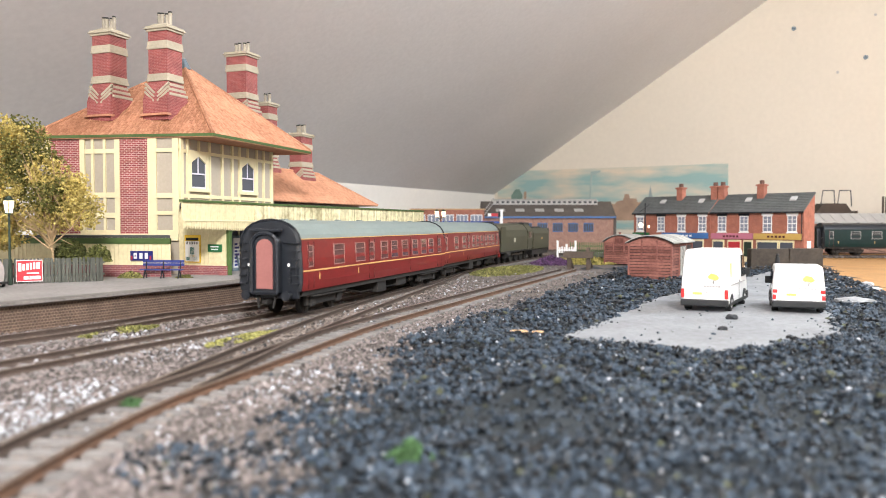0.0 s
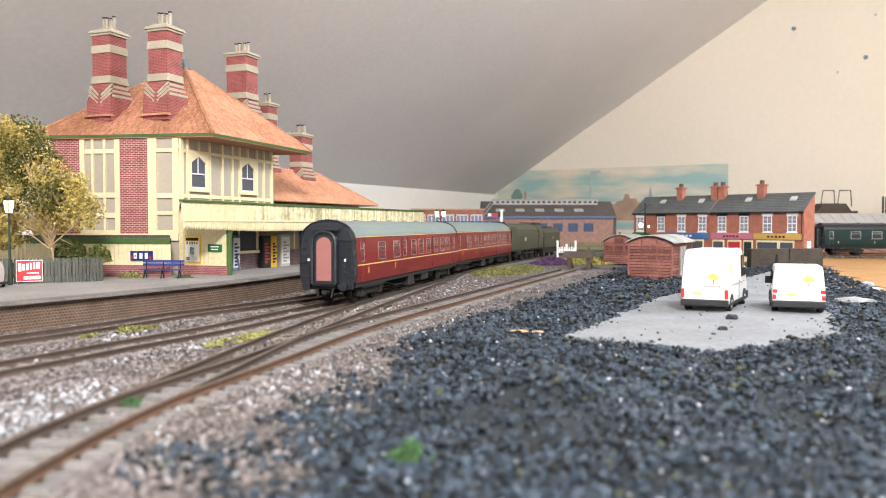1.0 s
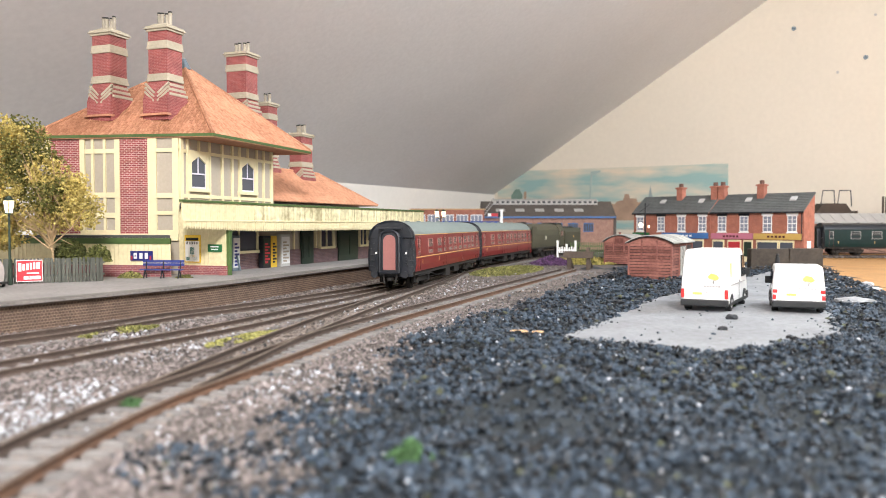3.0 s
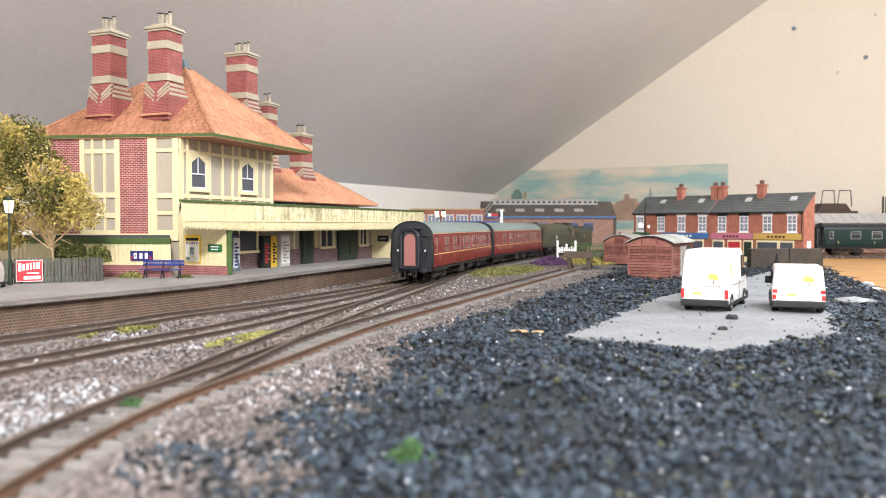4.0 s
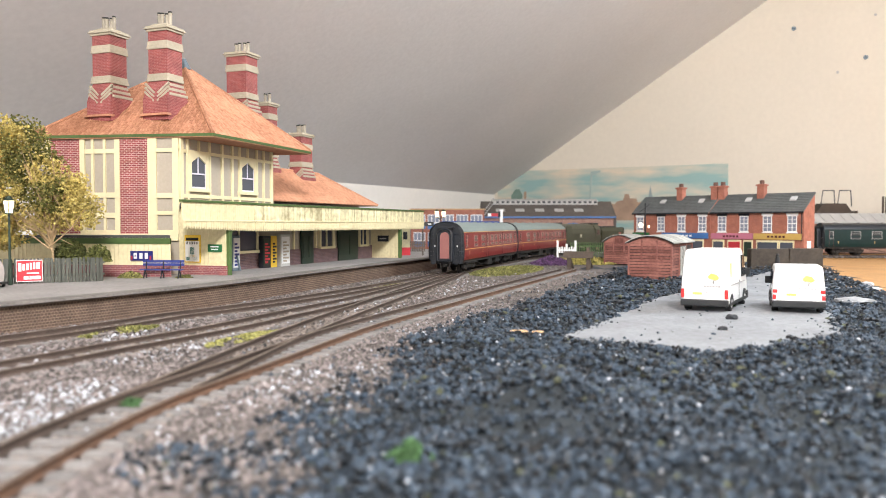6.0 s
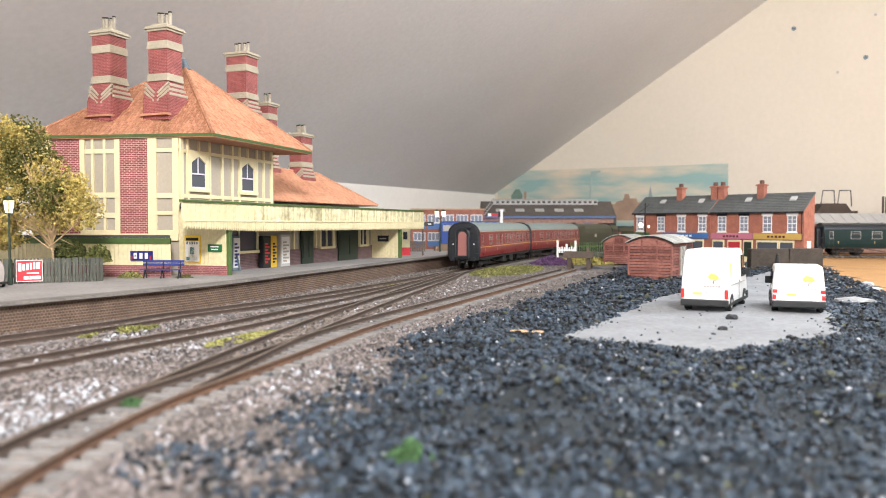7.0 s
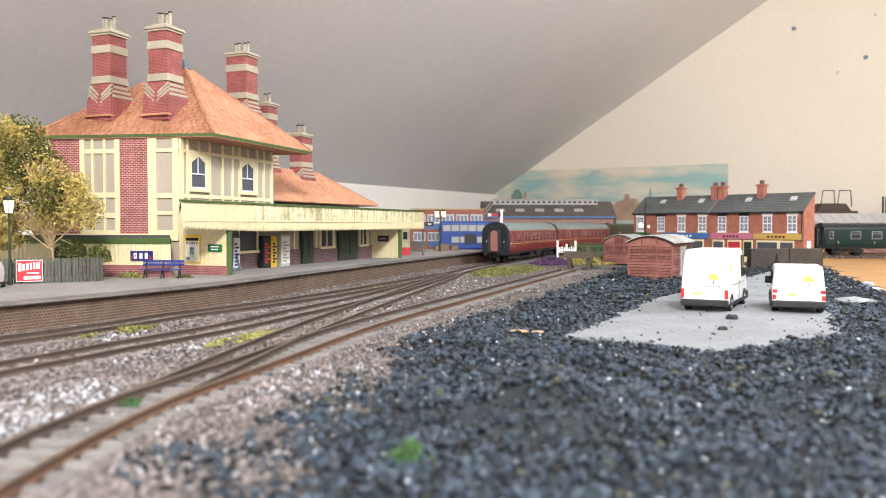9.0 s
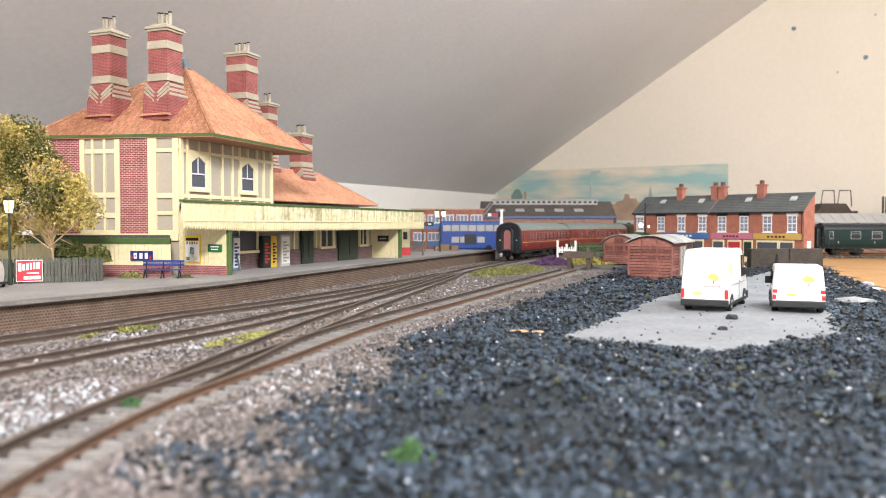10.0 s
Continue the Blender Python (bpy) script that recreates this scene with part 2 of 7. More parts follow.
def at_z(v, z):
    return Vector((v.x, v.y, z))


RUN = 1.594 * UP                # the slope leans into the room
foot = C0 + KD * 3400
gend = C0 + GD * 2600
slab("wall_knee", [at_z(C0, -200), at_z(C0, KNEE), at_z(foot, KNEE), at_z(foot, -200)], 40, M_WHITE_WALL)
top0 = at_z(C0 + GD * RUN, KNEE + UP)
top1 = at_z(foot + GD * RUN, KNEE + UP)
slab("ceiling_slope", [at_z(C0, KNEE), top0, top1, at_z(foot, KNEE)], 40, M_CEIL)
slab("wall_gable", [at_z(C0, -200), at_z(gend, -200), at_z(gend, KNEE + UP), top0, at_z(C0, KNEE)], 40, M_WALL)
slab("ceiling_flat", [top0, at_z(gend, KNEE + UP), at_z(gend + KD * 3400, KNEE + UP), top1], 40, M_WHITE_WALL)
slab("wall_right", [at_z(gend, -200), at_z(gend + KD * 3400, -200), at_z(gend + KD * 3400, KNEE + UP), at_z(gend, KNEE + UP)], 40, M_WALL)
slab("wall_back", [at_z(foot, -200), at_z(foot, KNEE), top1, at_z(gend + KD * 3400, KNEE + UP), at_z(gend + KD * 3400, -200)], 40, M_WHITE_WALL)

slab("floor", [at_z(C0, -200), at_z(foot, -200), at_z(gend + KD * 3400, -200), at_z(gend, -200)], 40, mat("grey_carpet", (0.25, 0.24, 0.23), 0.95, vary=0.15, fine=300, coarse=8, bump=0.3))

# ---- baseboard and ground ----


def height(x, y):
    """Gentle unevenness of the scenery."""
    v = noise.noise(Vector((x, y, 0)) * 0.02) * 1.2 + noise.noise(Vector((x, y, 7)) * 0.07) * 0.5
    return v


def side_of(line, x, y):
    """Signed distance to a plan line, positive on its right."""
    best, sgn = 1e9, 1
    for i in range(0, len(line) - 6, 6):
        a, b = line[i], line[i + 6]
        d = b - a
        t = max(0, min(1, ((x - a.x) * d.x + (y - a.y) * d.y) / d.length_squared))
        px, py = a.x + d.x * t, a.y + d.y * t
        r = math.hypot(x - px, y - py)
        if r < best:
            best, sgn = r, 1 if (x - a.x) * d.y - (y - a.y) * d.x > 0 else -1
    return best * sgn


def heap(x, y, e):
    """Mounds of the coal yard, e millimetres in from its edge."""
    h = 3.6 * noise.noise(Vector((x * 0.016, y * 0.016, 5))) + 2.8 * noise.noise(Vector((x * 0.045, y * 0.045, 6))) + 1.6 * noise.noise(Vector((x * 0.11, y * 0.11, 8)))
    h += 4.5 * math.exp(-((x - 30) / 17) ** 2 - ((y - 222) / 15) ** 2)
    return max(-1.0, h) * min(1, max(0, e) / 25) * min(1, max(0, -in_slab(x, y)) / 20) * (1 if y > 190 else 0.6)


def coal_edge(x, y):
    """How far inside the coal yard a point lies, in millimetres."""
    d = side_of(SIDING, x, y)
    w = 32 + 6 * noise.noise(Vector((x * 0.03, y * 0.03, 3))) + max(0, 250 - y) * 0.16 + min(1, max(0, (y - 370) / 150)) * 13 + 22 * math.exp(-((y - 265) / 50) ** 2)
    return d - w - max(0, (y - 520)) * 0.02


def in_slab(x, y):
    """Distance inside the concrete hard standing (an uneven patch)."""
    e = 5 * noise.noise(Vector((x * 0.06, y * 0.06, 9))) + 3 * noise.noise(Vector((x * 0.2, y * 0.2, 2)))
    a = y - (311 + 0.7 * abs(x - 110)) + e
    b = x - (58 + (y - 360) * 0.5) + e
    c = 216 + (y - 441) * 0.45 - x + e
    d = 570 - y + (x - 169) * 1.5 + e
    return min(a, b, c, d)


def ground_sheet():
    bm = bmesh.new()
    xs = list(np.arange(-700, -260, 40)) + list(np.arange(-260, 330, 6)) + list(np.arange(330, 1500, 40))
    ys = list(np.arange(-200, 80, 40)) + list(np.arange(80, 900, 6)) + list(np.arange(900, 2300, 40))
    rows = []
    for y in ys:
        row = []
        for x in xs:
            e = coal_edge(x, y) if -260 < x < 420 and 60 < y < 1000 else -20
            z = height(x, y) * 0.4 - 1.6
            if e > 0:
                z = -0.9 + heap(x, y, e)
            elif -260 < x and 60 < y < 1000:
                z = -0.75 + height(x, y) * 0.15
            if x > 324 + (y - 580) * 0.352 and y > 300 or in_slab(x, y) > -8:
                z = -1.8
            row.append(bm.verts.new((x, y, z)))
        rows.append(row)
    for j in range(len(ys) - 1):
        for i in range(len(xs) - 1):
            cx, cy = (xs[i] + xs[i + 1]) / 2, (ys[j] + ys[j + 1]) / 2
            if cx < 123 - 0.5502 * (1900 - cy) - 10 or cy > 1900 - 0.5502 * (cx - 123) + 10:
                continue
            f = bm.faces.new((rows[j][i], rows[j][i + 1], rows[j + 1][i + 1], rows[j + 1][i]))
            k = 0
            if cx > -100 and cy > 60:
                k = 1 if coal_edge(cx, cy) > 16 and cy < 900 + 0.2 * cx else 0
                if cx > 324 + (cy - 580) * 0.352 and cy > 300:
                    k = 2
            f.material_index = k
    return bm


part("ground", ground_sheet(), [M_EARTH, M_COALBED, M_BOARD], None, "grey earth, coal dust and bare plywood of the model board", smooth=True, kind="structure")


def sweep(line, profile, i0=0, i1=None, every=3, z=0.0):
    """A profile of (offset to the right, height) drawn along a plan line."""
    pts = line[i0:i1:every]
    bm = bmesh.new()
    rings = []
    for i, p in enumerate(pts):
        d = (pts[min(i + 1, len(pts) - 1)] - pts[max(i - 1, 0)]).normalized()
        r = Vector((d.y, -d.x))
        rings.append([bm.verts.new((p.x + r.x * a, p.y + r.y * a, z + b)) for a, b in profile])
    k = len(profile)
    for a, b in zip(rings, rings[1:]):
        for i in range(k):
            bm.faces.new((a[i], a[(i + 1) % k], b[(i + 1) % k], b[i]))
    bm.faces.new(rings[0][::-1])
    bm.faces.new(rings[-1])
    bmesh.ops.recalc_face_normals(bm, faces=bm.faces[:])
    return bm


def rail_profile(off):
    return [(off - 1.1, 0.2), (off + 1.1, 0.2), (off + 1.0, 0.6), (off + 0.35, 0.9), (off + 0.35, 1.9), (off + 0.75, 2.1), (off + 0.75, 2.65),
            (off - 0.75, 2.65), (off - 0.75, 2.1), (off - 0.35, 1.9), (off - 0.35, 0.9), (off - 1.0, 0.6)]


SLEEPER = mesh_of("sleeper", box(-15, -1.7, -1.2, 15, 1.7, 0.35, 0.25), M_SLEEPER)


def track(name, line, label, side_mat=M_RAIL, gap=8.2, first=0, last=None, sleepers=True):
    t = thing(name, 0, 0, 0, 0, label, "railway track", kind="structure")
    for off in (-8.25, 8.25):
        part("rail", sweep(line, rail_profile(off), first, last, 3), side_mat if off > 0 else M_RAIL, t, smooth=False)
        part("rail_head", sweep(line, [(off - 0.6, 2.64), (off + 0.6, 2.64), (off + 0.6, 2.72), (off - 0.6, 2.72)], first, last, 3), M_RAILTOP, t, "worn rail head")
    if sleepers:
        n, step, rng = 0, gap / 2.0, random.Random(name)
        pos = float(first)
        while pos < (last or len(line)) - 2:
            i = int(pos)
            d = (line[i + 1] - line[i]).normalized()
            ob = new("sleeper", SLEEPER)
            ob.parent = t
            ob.matrix_basis = pose(line[i].x * K, line[i].y * K, (0.1 + rng.uniform(-0.15, 0.1)) * K, 0, 0, math.degrees(math.atan2(d.y, d.x)) - 90 + rng.uniform(-1.5, 1.5))
            pos += step
    return t


track("track_main", MAIN, "main line with brown rails on weathered sleepers", first=60, last=900)
track("track_platform", PLATFORM_LINE, "platform line with brown rails on weathered sleepers")
track("track_siding", SIDING, "siding with orange rusty rails beside the coal yard", M_RAIL_RUST)
track("track_link", LINK, "turnout road from the siding to the main line", sleepers=False)

# ---- platform ----


def platform():
    t = thing("platform", 0, 0, 0, 0, "grey station platform with brown brick face", "platform", kind="structure")
    part("surface", sweep(EDGE, [(-260, 10), (-4, 10), (-4, 13.9), (-260, 13.9)], every=2), M_PLAT, t, "worn grey platform top")
    part("brick_face", sweep(EDGE, [(-8, -2), (-3.2, -2), (-3.2, 12.0), (-8, 12.0)], every=2), M_PLATBRICK, t, "brown brick platform wall")
    part("coping", sweep(EDGE, [(-6, 12.0), (-1.6, 12.0), (-1.6, 12.7), (-6, 12.7)], every=2), M_COPING, t, "dark edge below the coping")
    part("edge_slab", sweep(EDGE, [(-9, 12.7), (0.3, 12.7), (-0.1, 14.1), (-9, 14.1)], every=2), M_EDGE, t, "grimy grey edge slabs")


platform()

# ---- train ----
COACH = 265.0


def coach_section(grow=0.0):
    """Half-round roof over slightly bowed sides: (y, z) from the lower right edge round to the lower left edge."""
    side = [(17.6, 13.4), (18.3, 18), (18.4, 23), (18.1, 30), (17.4, 36), (16.8, 40.2)]
    roof = [(16.0, 42.6), (13.8, 45.6), (10.4, 48.0), (5.5, 49.7), (0, 50.3)]
    half = side + roof
    return half, [(-a, b) for a, b in half[-2::-1]]


def loft(sec, x0, x1):
    bm = bmesh.new()
    a = [bm.verts.new((x0, y, z)) for y, z in sec]
    b = [bm.verts.new((x1, y, z)) for y, z in sec]
    for i in range(len(sec) - 1):
        bm.faces.new((a[i], a[i + 1], b[i + 1], b[i]))
    return bm, a, b


def wheel(name, x, s, y0, y1, r, material, parent):
    """A spoked, flanged wheel that turns about its own axle."""
    bm = bars(((0, s * y0, 0), (0, s * y1, 0), r), ((0, s * (y0 - 0.4), 0), (0, s * y0, 0), r + 0.6), n=22)
    for k in range(8):
        a = k * math.pi / 4
        rod(bm, (0, s * (y1 + 0.1), 0), (r * 0.8 * math.cos(a), s * (y1 + 0.1), r * 0.8 * math.sin(a)), 0.35, n=4)
    return part(name, bm, material, parent, at=(x, 0, r))


def coach(label, body_mat, roof_mat, end_mat, door_mat, lined=True, frames=None, glazing=None):
    t = thing("railway_coach", 0, 0, 2.7, 0, label, "railway coach")
    h, o = coach_section()
    full = h + o
    L = COACH / 2
    bm, a, b = loft([q for q in h if q[1] <= 40.3], -L, L)
    bm2, c, d = loft([q for q in o if q[1] <= 40.3], -L, L)
    hull = join(bm, bm2)
    grid_box(hull, -L + 1, -17, 13.4, L - 1, 17, 14.2)
    part("body", hull, body_mat, t, smooth=False)
    roof = [q for q in full if q[1] >= 40.1]
    rb, a, b = loft(roof, -L + 1.2, L - 1.2)
    rb.faces.new(a)
    rb.faces.new(b[::-1])
    r = part("roof", rb, roof_mat, t, "grey-green ribbed roof")
    for i in range(13):
        x = -L + 10 + i * (COACH - 20) / 12
        rib, _, _ = loft([(y * 1.012, z + 0.22 if z > 41 else z) for y, z in roof], x - 0.25, x + 0.25)
        part("roof_rib", rib, roof_mat, r)
    for i in range(7):
        x = -L + 24 + i * (COACH - 48) / 6
        part("roof_vent", box(x - 2.2, 3, 49.4, x + 2.2, 6, 51.0, 0.4), roof_mat, r)
    for s in (-1, 1):
        part("gutter", box(-L, s * 16.9 - 0.3, 40.1, L, s * 16.9 + 0.3, 40.6), M_LINE if lined else roof_mat, t, "cream gutter line")
        if lined:
            part("lining", box(-L + 0.4, s * 18.35 - 0.2, 23.4, L - 0.4, s * 18.35 + 0.2, 24.2), M_LINE, t, "yellow waist lining")
        part("solebar", box(-L + 3, s * 15.6 - 0.8, 10.6, L - 3, s * 15.6 + 0.8, 13.4), M_UNDER, t, "black solebar")
    # windows: door lights at the ends, then compartment lights
    spots = [(-123, 5), (-86, 14), (-54, 14), (-35, 7), (-12, 12), (8, 12), (30, 12), (53, 12), (74, 12), (93, 12), (116, 8)]
    for s in (-1, 1):
        for x, w in spots:
            fr = part("window", join(box(x - w / 2 - 0.6, s * 17.75 - 0.35, 36.6, x + w / 2 + 0.6, s * 17.75 + 0.35, 37.2), box(x - w / 2 - 0.6, s * 18.2 - 0.35, 25.6, x + w / 2 + 0.6, s * 18.2 + 0.35, 26.2),
                                     box(x - w / 2 - 0.6, s * 18.0 - 0.35, 26.2, x - w / 2, s * 18.0 + 0.35, 36.6), box(x + w / 2, s * 18.0 - 0.35, 26.2, x + w / 2 + 0.6, s * 18.0 + 0.35, 36.6),
                                     box(x - w / 2, s * 17.9 - 0.3, 33.4, x + w / 2, s * 17.9 + 0.3, 33.8)), frames or M_SILVER, t, "pale metal window frame")
            part("pane", solid([(x - w / 2, s * 18.32, 26.2), (x + w / 2, s * 18.32, 26.2), (x + w / 2, s * 17.62, 36.6), (x - w / 2, s * 17.62, 36.6),
                                (x - w / 2, s * 17.0, 26.2), (x + w / 2, s * 17.0, 26.2), (x + w / 2, s * 16.6, 36.6), (x - w / 2, s * 16.6, 36.6)],
                               [(0, 1, 2, 3), (7, 6, 5, 4), (0, 4, 5, 1), (1, 5, 6, 2), (2, 6, 7, 3), (3, 7, 4, 0)]), glazing or M_COACHGLASS, fr)
        for x in (-126, -119.5, -39.5, -30.5, 41.5, 111, 121):
            part("door_line", box(x - 0.12, s * 18.2 - 0.25, 14.5, x + 0.12, s * 18.2 + 0.25, 39.0), M_SEAM, t)
        part("door_number", box(-113, s * 18.3 - 0.25, 18.6, -112.2, s * 18.3 + 0.25, 22.2), M_LINE, t, "cream numeral bar")
        part("door_number", box(-58, s * 18.3 - 0.25, 18.6, -57.2, s * 18.3 + 0.25, 22.2), M_LINE, t, "cream numeral bar")
    for e in (-1, 1):
        x = e * L
        end = bmesh.new()
        ring0 = [end.verts.new((x - e * 1.0, y, z)) for y, z in full]
        ring1 = [end.verts.new((x + e * 0.4, y * 0.99, z)) for y, z in full]
        ring2 = [end.verts.new((x + e * 1.6, y * 0.9, min(z, 49.0))) for y, z in full]
        for ra, rb2 in ((ring0, ring1), (ring1, ring2)):
            for i in range(len(full)):
                end.faces.new((ra[i], ra[(i + 1) % len(full)], rb2[(i + 1) % len(full)], rb2[i]))
        end.faces.new(ring2)
        bmesh.ops.recalc_face_normals(end, faces=end.faces[:])
        cap = part("coach_end", end, end_mat, t, "black coach end")
        arch = [(-7.2, 13.0), (7.2, 13.0), (7.2, 38)] + [(7.2 * math.cos(a), 38 + 5.5 * math.sin(a)) for a in np.linspace(0.2, math.pi - 0.2, 9)] + [(-7.2, 38)]
        gang = part("gangway", prism(arch, "x", *sorted((x + e * 1.2, x + e * 6.5))), M_BLACK, t, "black corridor connection")
        inner = [(-4.6, 15), (4.6, 15), (4.6, 36)] + [(4.6 * math.cos(a), 36 + 4.5 * math.sin(a)) for a in np.linspace(0.2, math.pi - 0.2, 9)] + [(-4.6, 36)]
        part("gangway_door", prism(inner, "x", *sorted((x + e * 6.0, x + e * 7.0))), door_mat, gang, "pinkish-brown corridor door")
        rim = [(x + e * 6.9, a, b) for a, b in arch]
        part("gangway_frame", bars(*[(p, q, 1.15) for p, q in zip(rim, rim[1:] + rim[:1])], n=6), M_BLACK, gang)
        part("gangway_hood", box(min(x + e * 3, x + e * 6), -8.6, 44.2, max(x + e * 3, x + e * 6), 8.6, 45.6, 0.4), M_BLACK, gang)
        crown = [(x + e * 0.6, a * 1.01, b + 0.25) for a, b in full if b > 30]
        part("end_rim", bars(*[(p, q, 0.55) for p, q in zip(crown, crown[1:])], n=5), M_BLACK, t)
        part("end_pipe", bars(((x + e * 2.4, -8.5, 38.6), (x + e * 2.4, -16.4, 38.2), 0.5), ((x + e * 2.4, -15.8, 37.6), (x + e * 2.4, -15.8, 20), 0.45), n=6), M_BLACK, t)
        for z in (18.5, 22.5):
            part("end_socket", box(min(x + e, x + e * 2.8), -12.6, z, max(x + e, x + e * 2.8), -10.8, z + 1.8, 0.3), M_BLACK, t)
        part("hose", bars(((x + e * 2, -5, 12), (x + e * 5, -5, 10), 0.7), ((x + e * 5, -5, 10), (x + e * 5.5, -4, 5), 0.7), ((x + e * 2, 5, 12), (x + e * 5, 5, 10), 0.7), ((x + e * 5, 5, 10), (x + e * 5.5, 4, 5), 0.7), n=6), M_UNDER, t)
        for s in (-1, 1):
            part("end_handrail", bars(((x + e * 2.2, s * 12.2, 17), (x + e * 2.2, s * 12.2, 29), 0.3), n=6), M_BLACK, t)
            for k in range(6):
                z = 17 + k * 4.2
                part("end_step", box(*sorted((x + e * 0.6, x + e * 3.0))[:1], s * 15.0 - 2.0, z, sorted((x + e * 0.6, x + e * 3.0))[1], s * 15.0 + 2.0, z + 0.6), M_BLACK, t)
            part("lamp_iron", box(min(x + e * 1.0, x + e * 2.6), s * 11.5 - 0.7, 26.2, max(x + e * 1.0, x + e * 2.6), s * 11.5 + 0.7, 27.8, 0.2), M_WHITEPAINT, t, "small white lamp bracket")
            buf = part("buffer", bars(((x, s * 11.4, 11.5), (x + e * 5.5, s * 11.4, 11.5), 1.6), n=12), M_BLACK, t)
            part("buffer_head", bars(((x + e * 5.5, s * 11.4, 11.5), (x + e * 6.4, s * 11.4, 11.5), 2.5), n=16), M_BLACK, buf)
        part("end_valance", box(min(x - e * 1, x + e * 1.2), -16, 9.6, max(x - e * 1, x + e * 1.2), 16, 13.6, 0.4), M_BLACK, t)
        part("coupling_hook", box(min(x, x + e * 7), -1.6, 7.0, max(x, x + e * 7), 1.6, 9.2, 0.4), M_UNDER, t)
        bx = e * (L - 37)
        bogie = part("bogie", join(box(bx - 24, -13.6, 4.6, bx + 24, -11.4, 8.6, 0.5), box(bx - 24, 11.4, 4.6, bx + 24, 13.6, 8.6, 0.5), box(bx - 6, -12, 5, bx + 6, 12, 10.6)), M_UNDER, t, "dusty black bogie")
        for wx in (bx - 17, bx + 17):
            for s in (-1, 1):
                wheel("wheel", wx, s, 7.4, 9.6, 6.3, M_UNDER, bogie)
                part("axle_box", box(wx - 2.6, s * 13.4 - 1.3, 3.8, wx + 2.6, s * 13.4 + 1.3, 8.4, 0.5), M_UNDER, bogie)
            for s in (-1, 1):
                part("spring", box(wx - 7, s * 13.0 - 0.8, 8.2, wx + 7, s * 13.0 + 0.8, 9.8, 0.3), M_UNDER, bogie)
        for s in (-1, 1):
            part("footboard", box(bx - 22, s * 15.4 - 1.4, 9.4, bx + 22, s * 15.4 + 1.4, 10.0), M_UNDER, t)
    part("battery_box", box(-18, -15.5, 3.6, -2, 15.5, 11, 0.5), M_UNDER, t)
    part("battery_box", box(22, -14.5, 5, 42, 14.5, 11, 0.5), M_UNDER, t)
    part("truss_rod", bars(((-70, -12, 10.6), (-40, -12, 5.6), 0.5), ((-40, -12, 5.6), (40, -12, 5.6), 0.5), ((40, -12, 5.6), (70, -12, 10.6), 0.5), n=6), M_UNDER, t)
    part("vacuum_cylinder", bars(((58, -9, 8), (66, -9, 8), 3.2), n=10), M_UNDER, t)
    return t


M_SILVER = mat("dull_silver_trim", (0.36, 0.20, 0.18), 0.4, 0.3, vary=0.15)
M_SEAM = mat("door_seam", (0.08, 0.012, 0.012), 0.6, vary=0.1)


